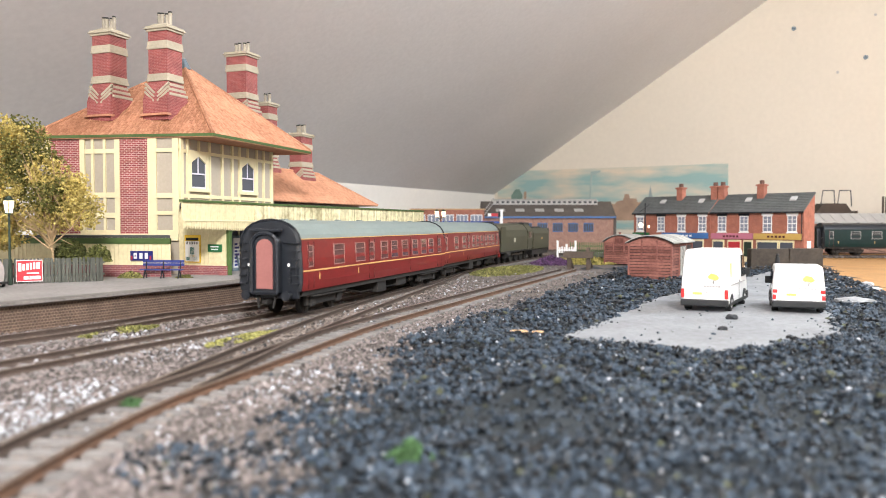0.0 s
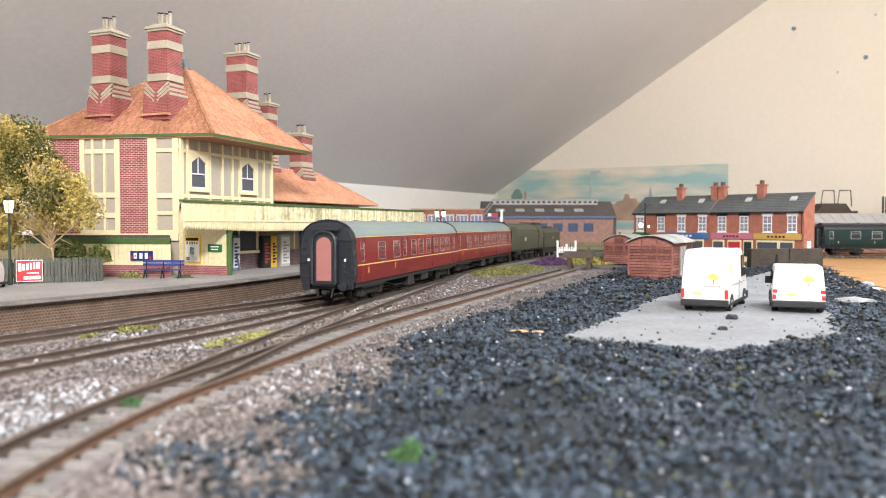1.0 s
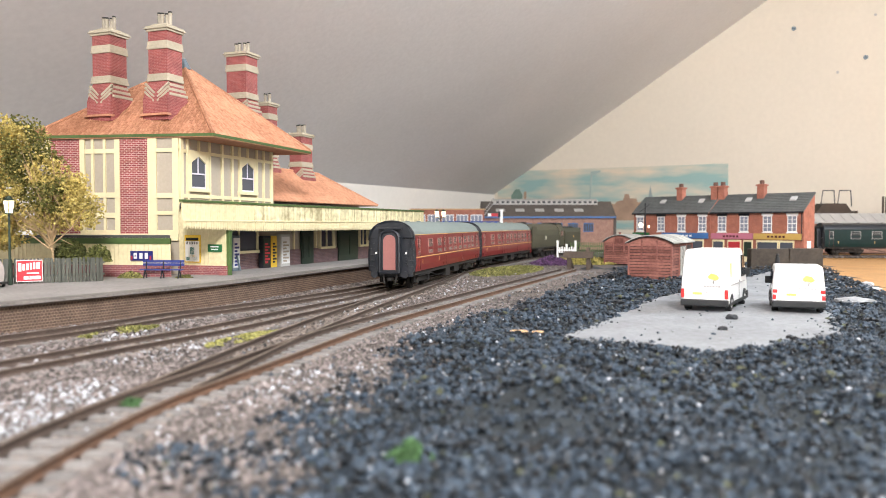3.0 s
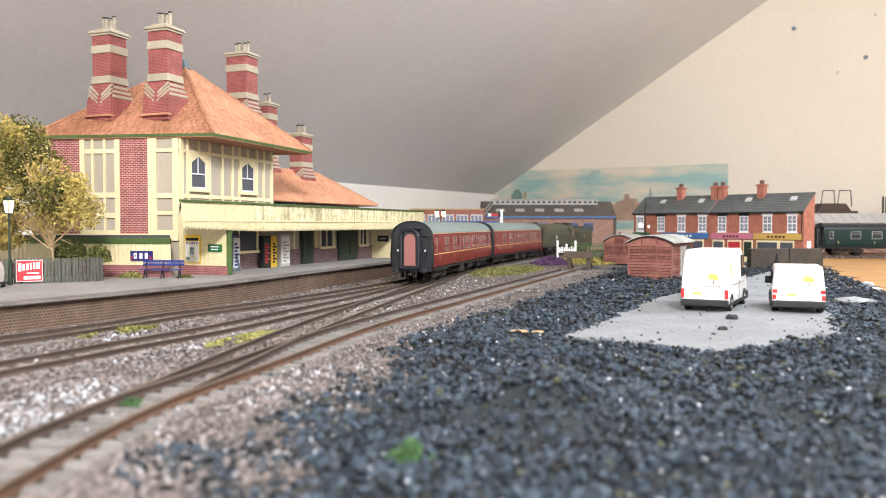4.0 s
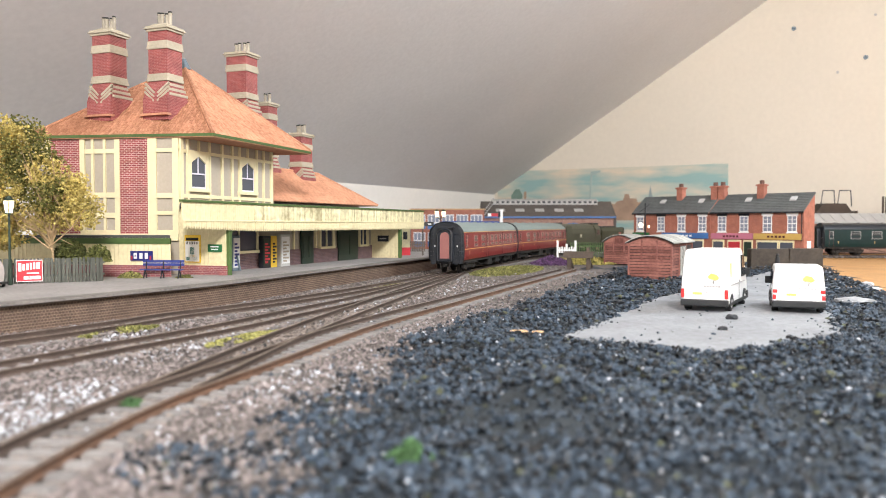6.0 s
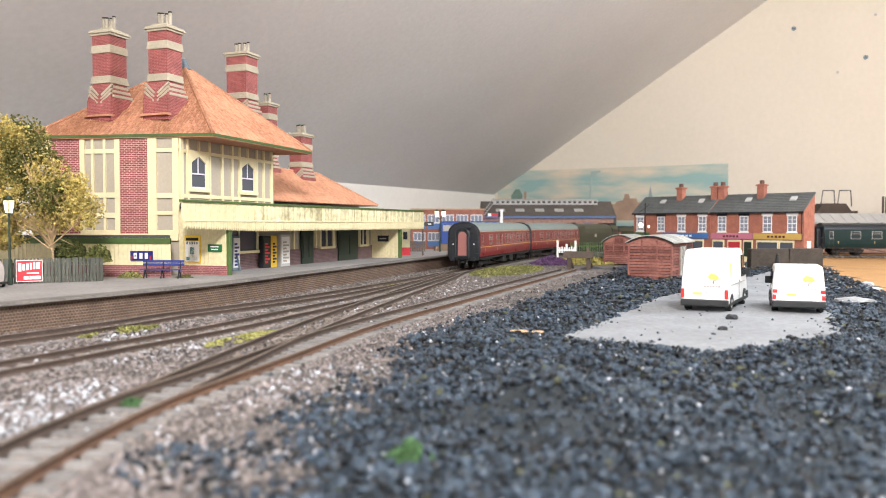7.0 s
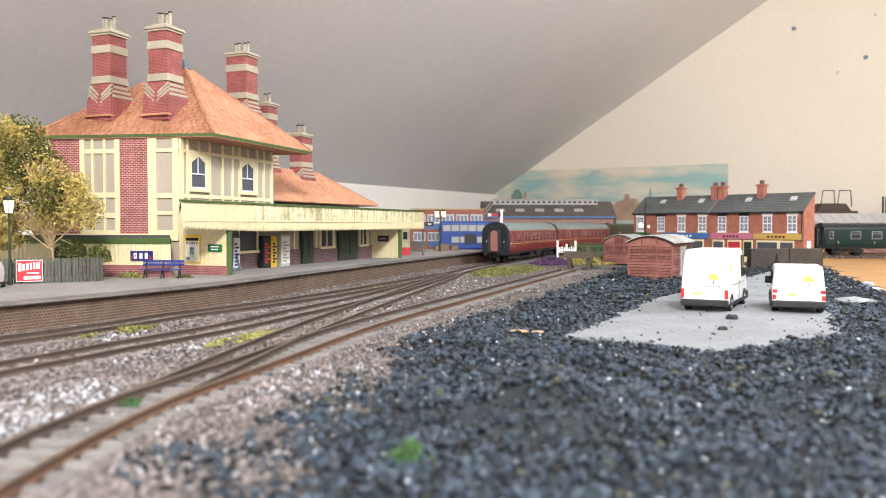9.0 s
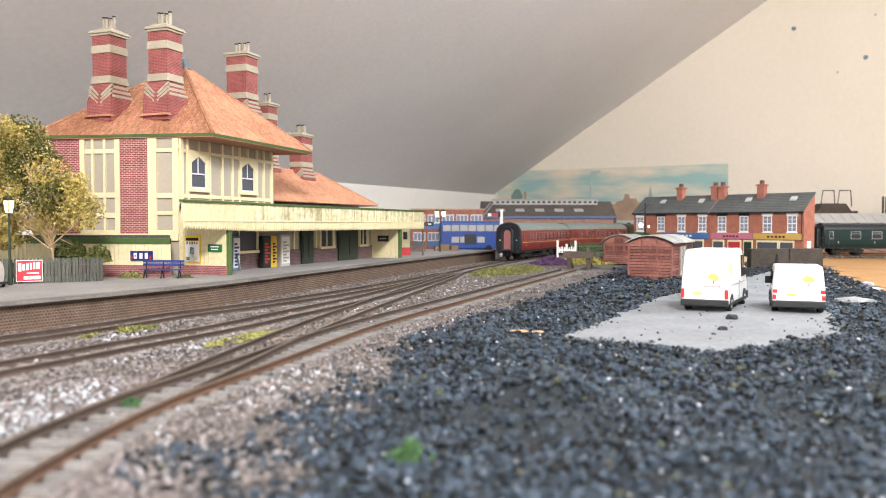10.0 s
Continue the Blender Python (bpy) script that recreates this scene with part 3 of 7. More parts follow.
def locomotive():
    """Air-smoothed express engine: slab-sided olive casing on six big wheels."""
    t = thing("steam_locomotive", 0, 0, 2.7, 0, "olive green air-smoothed steam locomotive", "locomotive")
    sec = [(16.5, 15), (16.8, 33), (15.5, 41), (11, 47), (4, 49.5), (-4, 49.5), (-11, 47), (-15.5, 41), (-16.8, 33), (-16.5, 15)]
    part("casing", prism(sec, "x", -52, 92), M_LOCOGREEN, t, "olive green slab-sided casing")
    part("cab", prism([(17, 13), (17.4, 40), (11, 48), (0, 50.5), (-11, 48), (-17.4, 40), (-17, 13)], "x", -82, -53), M_LOCOGREEN, t)
    for s in (-1, 1):
        part("cab_window", box(-74, s * 17.0 - 0.6, 30, -62, s * 17.0 + 0.6, 38), M_COACHGLASS, t)
        part("running_plate", box(-80, s * 15.5 - 2, 13.2, 92, s * 15.5 + 2, 14.8), M_UNDER, t)
        for wx in (-40, -12, 16):
            w = wheel("driving_wheel", wx, s, 7.5, 10, 12.2, M_UNDER, t)
            part("hub", bars(((0, s * 10, 0), (0, s * 11, 0), 3), n=10), M_RAIL, w)
        part("coupling_rod", box(-42, s * 11.6 - 0.5, 8.5, 18, s * 11.6 + 0.5, 10.3), M_RAILTOP, t)
        part("cylinder", bars(((52, s * 14.5, 11), (70, s * 14.5, 11), 4.6), n=14), M_UNDER, t)
        for wx in (50, 76):
            wheel("bogie_wheel", wx, s, 7.5, 9.8, 6.2, M_UNDER, t)
        wheel("trailing_wheel", -68, s, 7.5, 9.8, 7.2, M_UNDER, t)
        part("smoke_deflector", box(70, s * 17.0 - 0.4, 24, 94, s * 17.0 + 0.4, 45), M_LOCOGREEN, t)
        part("nameplate", box(20, s * 17.0 - 0.4, 26, 26, s * 17.0 + 0.4, 31, 0.2), M_CORRUGATED_LOCO, t, "pale name plaque")
    front = part("smokebox_front", prism([(15.6, 15), (15.9, 33), (14.6, 40.5), (10.4, 46), (3.8, 48.4), (-3.8, 48.4), (-10.4, 46), (-14.6, 40.5), (-15.9, 33), (-15.6, 15)], "x", 92, 93.4), M_BLACK, t, "black smokebox front")
    part("smokebox_door", bars(((93.2, 0, 31), (95.4, 0, 31), 12.6, 11.4), ((95.2, 0, 31), (96.4, 0, 31), 11.0, 6.0), n=24), M_BLACK, front)
    part("headlamp", bars(((95, 0, 45), (97, 0, 45), 2.2), n=12), M_WHITEPAINT, front, "white headcode disc")
    part("cab_roof", box(-84, -12, 48.4, -53, 12, 51, 0.8), M_BLACK, t)
    part("chassis", box(-80, -6, 6, 92, 6, 15), M_UNDER, t)
    part("chimney", bars(((78, 0, 49), (78, 0, 51.5), 4.0), n=14), M_BLACK, t)
    part("buffer_beam", box(92, -15.5, 9, 94.5, 15.5, 15, 0.4), M_MAROON, t)
    return t


def tender():
    t = thing("locomotive_tender", 0, 0, 2.7, 0, "olive green high-sided tender with black end", "tender")
    sec = [(16.5, 14), (16.8, 36), (14.0, 43), (-14.0, 43), (-16.8, 36), (-16.5, 14)]
    part("tank", prism(sec, "x", -44, 42), M_LOCOGREEN, t, "olive green tender side")
    part("coal_space", box(-20, -11, 42.8, 40, 11, 45.2, 1.0), M_COAL, t, "heaped coal")
    part("tender_end", box(-46.5, -16.2, 13, -44, 16.2, 43, 0.8), M_BLACK, t)
    part("frame", box(-44, -14.5, 6, 42, 14.5, 13), M_UNDER, t)
    for s in (-1, 1):
        part("ladder", bars(((-47.6, s * 9, 12), (-47.6, s * 9, 44), 0.5), n=6), M_BLACK, t)
        part("buffer", bars(((-46, s * 11.4, 11.5), (-51.5, s * 11.4, 11.5), 1.6), ((-51.5, s * 11.4, 11.5), (-52.5, s * 11.4, 11.5), 3.1), n=12), M_BLACK, t)
        part("side_marking", box(-5, s * 16.9 - 0.3, 27, -2, s * 16.9 + 0.3, 30), M_LINE, t)
        for wx in (-28, 0, 28):
            wheel("wheel", wx, s, 7.5, 9.8, 7.2, M_UNDER, t)
    part("marker_light", box(-47.4, -1, 30, -46.4, 1, 32), M_WHITEPAINT, t)
    return t


rear_coach = coach("maroon passenger coach with black corridor end, running on the main line", M_MAROON, M_COACHROOF, M_BLACK, M_CONNECT)
front_coach = copy_thing(rear_coach, pose(0, 0, 0))
for c in (rear_coach, front_coach):
    tagged(c, group="coaches of the train")
engine_tender, engine = tender(), locomotive()

# ---- station ----
M_CREAM = mat("cream_painted_boards", (0.70, 0.61, 0.36), 0.6, vary=0.12, fine=400, coarse=30, bump=0.15, tint=(0.76, 0.69, 0.45))
M_DIRTYCREAM = mat("sooty_cream_boards", (0.58, 0.50, 0.28), 0.7, vary=0.35, fine=250, coarse=55, bump=0.15, tint=(0.76, 0.69, 0.46), rnd=0.2)
M_TIMBER = mat("cream_timber_framing", (0.76, 0.68, 0.44), 0.6, vary=0.08, fine=300, coarse=40)
M_PANEL = mat("beige_grey_render", (0.43, 0.38, 0.31), 0.8, vary=0.08, fine=500, coarse=40, bump=0.2)
M_REDBRICK = brick_mat("red_brick_paper", (0.33, 0.07, 0.07), (0.23, 0.045, 0.05), (0.55, 0.38, 0.35), 2.9, 1.35, 0.018, 0.3)
M_STACKBRICK = brick_mat("maroon_chimney_brick", (0.31, 0.08, 0.075), (0.25, 0.06, 0.06), (0.42, 0.19, 0.175), 2.9, 1.1, 0.009, 0.35)
M_BASEBRICK = brick_mat("purple_red_base_brick", (0.30, 0.085, 0.085), (0.22, 0.07, 0.09), (0.42, 0.28, 0.26), 3.2, 1.3, 0.012, 0.25)
M_STONE = mat("buff_stone_bands", (0.44, 0.395, 0.305), 0.75, vary=0.15, fine=500, coarse=70, bump=0.2)
M_TILE = mat("orange_clay_tiles", (0.42, 0.185, 0.10), 0.85, vary=0.24, fine=420, coarse=34, bump=0.4, tint=(0.54, 0.28, 0.175), rnd=0.17)
M_GREENTRIM = mat("mid_green_trim_paint", (0.07, 0.125, 0.035), 0.5, vary=0.2, fine=300, coarse=40)
M_DARKDOOR = mat("dark_green_door_paint", (0.018, 0.035, 0.022), 0.5, vary=0.25)
M_LEAD = mat("blue_grey_lead", (0.16, 0.21, 0.25), 0.5, vary=0.2)
M_POT = mat("pale_chimney_pot", (0.40, 0.36, 0.29), 0.7, vary=0.3, fine=400, coarse=120)
M_SOOT = mat("soot_black", (0.02, 0.02, 0.02), 0.9, vary=0.3)
M_WINGLASS = glass("dark_window_glass", (0.10, 0.11, 0.135), 0.08, 0.1)
M_SASH = mat("pale_lilac_sash", (0.62, 0.60, 0.70), 0.5, vary=0.06)
M_FELT = mat("dark_roof_felt", (0.07, 0.07, 0.075), 0.8, vary=0.3)
M_CORRUGATED_PALE = mat("pale_grey_print", (0.5, 0.5, 0.48), 0.6, vary=0.1)
M_BLUEPAINT = mat("royal_blue_paint", (0.028, 0.045, 0.22), 0.45, vary=0.2)
M_REDSIGN = mat("red_enamel", (0.50, 0.035, 0.05), 0.35, vary=0.1, bump=0)
M_BLUESIGN = mat("dark_blue_enamel", (0.02, 0.025, 0.17), 0.35, vary=0.1, bump=0)
M_YELLOW = mat("yellow_enamel", (0.75, 0.50, 0.05), 0.4, vary=0.1, bump=0)
M_GREENSIGN = mat("green_enamel", (0.015, 0.13, 0.045), 0.4, vary=0.1, bump=0)
M_TEAL = mat("teal_print", (0.06, 0.25, 0.23), 0.5, vary=0.1, bump=0)
M_FENCE = mat("grey_green_fence_paint", (0.085, 0.09, 0.075), 0.75, vary=0.3, fine=300, coarse=60, bump=0.3, rnd=0.25)
M_LAMPGLOW = glow("lit_lamp_globe", (1.0, 0.78, 0.5), 2.6)
M_LEAF = mat("olive_yellow_foliage", (0.36, 0.30, 0.085), 0.8, vary=0.45, fine=300, coarse=35, bump=0.0, tint=(0.50, 0.41, 0.14), rnd=0.35)
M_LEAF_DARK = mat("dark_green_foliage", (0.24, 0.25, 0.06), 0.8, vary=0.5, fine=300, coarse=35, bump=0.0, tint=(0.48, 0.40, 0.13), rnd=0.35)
M_BUNDLE = mat("pale_pinkish_cloth", (0.62, 0.55, 0.52), 0.8, vary=0.1)
M_DADO = brick_mat("dusky_purple_brick", (0.17, 0.09, 0.09), (0.12, 0.075, 0.09), (0.26, 0.18, 0.17), 3.2, 1.3, 0.012, 0.25)
M_BUSH = mat("dark_green_bush_flock", (0.10, 0.12, 0.03), 0.85, vary=0.5, fine=300, coarse=50, bump=0.0, tint=(0.17, 0.18, 0.05), rnd=0.35)
leafy_light(M_LEAF)
leafy_light(M_LEAF_DARK)
M_BARK = mat("pale_tan_twigs", (0.38, 0.27, 0.15), 0.8, vary=0.3, fine=300, coarse=80)

HX, HY, HZ = -174.0, 523.0, 69.85       # front corner of the station house and its turn
SKEW = (-0.209, 0.978)
HOUSE = 1.12                           # the house body in proportion to the canopy
ANNEXE = 1.075


def hs(c, a=0.0):
    """A place in the house: c along the end wall, a along the platform front."""
    return a + SKEW[0] * c, SKEW[1] * c


def planks(bm, p, q, z0, z1, out, width, rng, gap=0.22, wave=0.0):
    """Upright boards between plan points p and q, standing out from the wall by out."""
    p, q = Vector(p), Vector(q)
    d = q - p
    n = max(1, int(d.length / width))
    d.normalize()
    nrm = Vector((d.y, -d.x))
    w = (q - p).length / n
    for i in range(n):
        a, b = p + d * (i * w + gap / 2), p + d * ((i + 1) * w - gap / 2)
        o = nrm * (out + rng.uniform(-0.06, 0.06))
        zb = z0 + rng.uniform(-0.1, 0.1)
        m = (a + b) / 2
        lo = [bm.verts.new((*v, z)) for v, z in ((a, zb), (b, zb), (b + o, zb), (a + o, zb))]
        hi = [bm.verts.new((*v, z1)) for v in (a, b, b + o, a + o)]
        if wave:
            tip0, tip1 = bm.verts.new((*m, zb - wave)), bm.verts.new((*(m + o), zb - wave))
            bm.faces.new((lo[0], tip0, lo[1]))
            bm.faces.new((lo[3], lo[2], tip1))
            bm.faces.new((lo[0], lo[3], tip1, tip0))
            bm.faces.new((lo[1], tip0, tip1, lo[2]))
        else:
            bm.faces.new(lo)
        bm.faces.new(hi)
        for k in range(4):
            bm.faces.new((lo[k], lo[(k + 1) % 4], hi[(k + 1) % 4], hi[k]))


def boards(name, p, q, z0, z1, out, width, material, parent, label="", wave=0.0, seed=1, sag=0.0):
    """A row of upright planks, each its own piece, under the part that carries them."""
    p, q = Vector(p), Vector(q)
    n = max(1, int((q - p).length / width))
    rng = random.Random(seed)
    for i in range(n):
        bm = bmesh.new()
        planks(bm, p.lerp(q, i / n), p.lerp(q, (i + 1) / n), z0 - sag * i / n, z1, out, (q - p).length / n * 0.999, rng, wave=wave)
        bmesh.ops.recalc_face_normals(bm, faces=bm.faces[:])
        part(name, bm, material, parent)


def wall_bar(p, q, z0, z1, out, deep=0.5):
    """One squared bar on a wall between plan points, standing out to the right of p to q."""
    p, q = Vector(p), Vector(q)
    d = (q - p).normalized()
    nrm = Vector((d.y, -d.x))
    a, b, c, e = p - nrm * deep, q - nrm * deep, q + nrm * out, p + nrm * out
    return solid([(*v, z) for z in (z0, z1) for v in (a, b, c, e)], [(0, 1, 2, 3), (4, 5, 6, 7), (0, 1, 5, 4), (1, 2, 6, 5), (2, 3, 7, 6), (3, 0, 4, 7)])


def tiled_face(p0, p1, apex0, apex1, width=2.0, course=3.9, rng=None):
    """A roof slope of rolled tiles between the eave p0-p1 and the ridge apex0-apex1."""
    p0, p1, r0, r1 = Vector(p0), Vector(p1), Vector(apex0), Vector(apex1)
    along = (p1 - p0).normalized()
    rise = (r0 + r1) / 2 - (p0 + p1) / 2
    up = (rise - along * rise.dot(along))
    height_ = up.length
    up.normalize()
    nrm = along.cross(up).normalized()
    if nrm.z < 0:
        nrm = -nrm
    rows = int(height_ / course)
    bm = bmesh.new()
    prof = ((0.0, 0.0), (0.25, 0.55), (0.5, 0.75), (0.75, 0.55), (1.0, 0.0))
    base0 = p0.dot(along)
    for j in range(rows):
        v0, v1 = j / rows, (j + 1) / rows
        lo = p0.lerp(r0, v0).dot(along) - base0, p1.lerp(r1, v0).dot(along) - base0
        hi = p0.lerp(r0, v1).dot(along) - base0, p1.lerp(r1, v1).dot(along) - base0
        left, right = min(lo[0], hi[0]), max(lo[1], hi[1])
        i0, i1 = int(math.floor(left / width)), int(math.ceil(right / width))
        for i in range(i0, i1):
            a, b = max(i * width, left), min((i + 1) * width, right)
            if b - a < 0.3:
                continue
            wob = rng.uniform(-0.12, 0.12)
            down, upr = [], []
            for f, h in prof:
                s = a + (b - a) * f
                s0, s1 = min(max(s, lo[0]), lo[1]), min(max(s, hi[0]), hi[1])
                down.append(bm.verts.new(p0 + along * s0 + up * (height_ * v0 - 0.3) + nrm * (h + 0.22 + wob)))
                upr.append(bm.verts.new(p0 + along * s1 + up * (height_ * v1) + nrm * (h + wob)))
            foot = [bm.verts.new(v.co - nrm * 1.1) for v in down]
            for k in range(4):
                bm.faces.new((down[k], down[k + 1], upr[k + 1], upr[k]))
                bm.faces.new((foot[k], foot[k + 1], down[k + 1], down[k]))
    return bm


def chimney(name, x, y, z0, z1, w, d, parent, pots=4, corbel=True, neck=None, cluster=False):
    """A stack with stone bands and pots, on a wider foot."""
    t = part(name, box(x - w / 2, y - d / 2, z0, x + w / 2, y + d / 2, z1, 0.2), M_STACKBRICK, parent, "maroon brick chimney stack")
    hgt = z1 - z0

    def band(f, g, o, label="buff stone band"):
        part("stone_band", join(box(x - w / 2 - o, y - d / 2 - o, f, x + w / 2 + o, y + d / 2 + o, f + (g - f) * 0.45, 0.3),
                                box(x - w / 2 - o * 0.6, y - d / 2 - o * 0.6, f + (g - f) * 0.45, x + w / 2 + o * 0.6, y + d / 2 + o * 0.6, g, 0.2)), M_STONE, t, label)
    band(z1 - 1.5, z1 + 0.8, 2.1, "projecting stone cap")
    part("stone_band", box(x - w / 2 - 1.1, y - d / 2 - 1.1, z1 - 3.0, x + w / 2 + 1.1, y + d / 2 + 1.1, z1 - 1.5, 0.3), M_STONE, t)
    band(z1 - 15.0, z1 - 9.5, 0.8)
    if corbel:
        zn = neck if neck is not None else z0 + 22
        band(zn, zn + 5.0, 1.0)
        fw, fd = w / 2 + 2.6, d / 2 + 2.6
        ring = [(z0, fw, fd), (zn - 12, fw, fd), (zn - 0.5, w / 2, d / 2)]
        vs = [(x + sx * a, y + sy * b, z) for z, a, b in ring for sx, sy in ((-1, -1), (1, -1), (1, 1), (-1, 1))]
        fs = [(0, 1, 2, 3), (8, 9, 10, 11)] + [(j * 4 + i, j * 4 + (i + 1) % 4, j * 4 + 4 + (i + 1) % 4, j * 4 + 4 + i) for j in (0, 1) for i in range(4)]
        part("chimney_foot", solid(vs, fs), M_STACKBRICK, t, "wide brick foot")
        part("flashing", box(x - fw - 2.5, y - fd - 1, z0 + 3.0, x - fw + 2, y + fd + 1, z0 + 4.4), M_TILE, t, "orange tile ledge at the chimney foot")
        for k in range(3):
            for s in (-1, 1):
                # raking stone courses in a V on the end face
                bm = bmesh.new()
                za = zn - 3.6 - k * 2.7
                rod(bm, (x - w / 2 - 1.4 - k * 0.35, y + s * 1.2, za - 4.6), (x - w / 2 - 0.6 - k * 0.35, y + s * (fd - 0.6), za + 2.2), 0.95, n=4)
                part("raking_course", bm, M_STONE, t)
            zz, oo = zn - 3.2 - k * 3.3, 0.7 + k * 0.95
            part("stone_band", box(x - w / 2 - oo * 0.2, y - d / 2 - oo, zz, x + w / 2 + oo, y + d / 2 + oo * 0.3, zz + 1.8, 0.2), M_STONE, t)
    top = z1 + 0.8
    if cluster:
        hw, hd = w / 2 + 0.8, d / 2 + 0.8
        part("mortar_mound", solid([(x + sx * f * hw, y + sy * f * hd, z) for z, f in ((top - 0.3, 1.0), (top + 2.0, 0.55)) for sx, sy in ((-1, -1), (1, -1), (1, 1), (-1, 1))],
                                   [(0, 1, 2, 3), (4, 5, 6, 7)] + [(i, (i + 1) % 4, 4 + (i + 1) % 4, 4 + i) for i in range(4)]), M_STONE, t, "sloping mortar flaunching")
        spots = [(x - 0.4, y - 4.8, 7.8), (x + 0.5, y - 1.6, 7.0), (x - 0.5, y + 1.6, 7.4), (x + 0.3, y + 4.8, 8.0)]
        top += 1.0
    else:
        spots = [(x + 1.2 * (k % 2), y - d / 2 + 1 + (k + 0.5) * (d - 2) / pots, 7.0) for k in range(pots)]
    for px, yy, hh in spots:
        pt = part("chimney_pot", bars(((px, yy, top - 0.2), (px, yy, top + hh), 1.35, 1.2), ((px, yy, top + hh), (px, yy, top + hh + 0.7), 1.6, 1.5), n=10), M_POT, t, "pale clay chimney pot")
        part("soot_ring", bars(((px, yy, top + hh + 0.6), (px, yy, top + hh + 1.8), 1.4), n=10), M_SOOT, pt)
    return t


def sash(name, a0, a1, z0, z1, parent, y=0.0):
    w = part(name, join(box(a0 - 2.2, y - 1.6, z0 - 2.2, a0 + 0.6, y + 0.4, z1 + 2.0), box(a1 - 0.6, y - 1.6, z0 - 2.2, a1 + 2.2, y + 0.4, z1 + 2.0),
                        box(a0 - 3.2, y - 2.6, z0 - 2.8, a1 + 3.2, y + 0.4, z0 - 0.4, 0.2),
                        prism([(a0, z1 - 4.5), (a0, z1 + 2.0), (a1, z1 + 2.0), (a1, z1 - 4.5), ((a0 + a1) / 2, z1 + 0.4)], "y", y - 1.4, y + 0.4)), M_TIMBER, parent, "cream sash window with pointed head")
    zm = (z0 + z1) / 2 - 1
    part("sash_bar", join(box(a0, y - 0.9, zm - 0.5, a1, y - 0.1, zm + 0.5), box(a0, y - 0.9, z0 - 0.4, a1, y - 0.1, z0 + 0.7), box((a0 + a1) / 2 - 0.35, y - 0.8, zm, (a0 + a1) / 2 + 0.35, y - 0.1, z1),
                          box(a0, y - 0.9, z0, a0 + 0.8, y - 0.1, z1 - 4), box(a1 - 0.8, y - 0.9, z0, a1, y - 0.1, z1 - 4)), M_SASH, w, "pale lilac glazing bars")
    part("pane", box(a0, y - 0.35, z0, a1, y + 0.1, z1), M_WINGLASS, w)


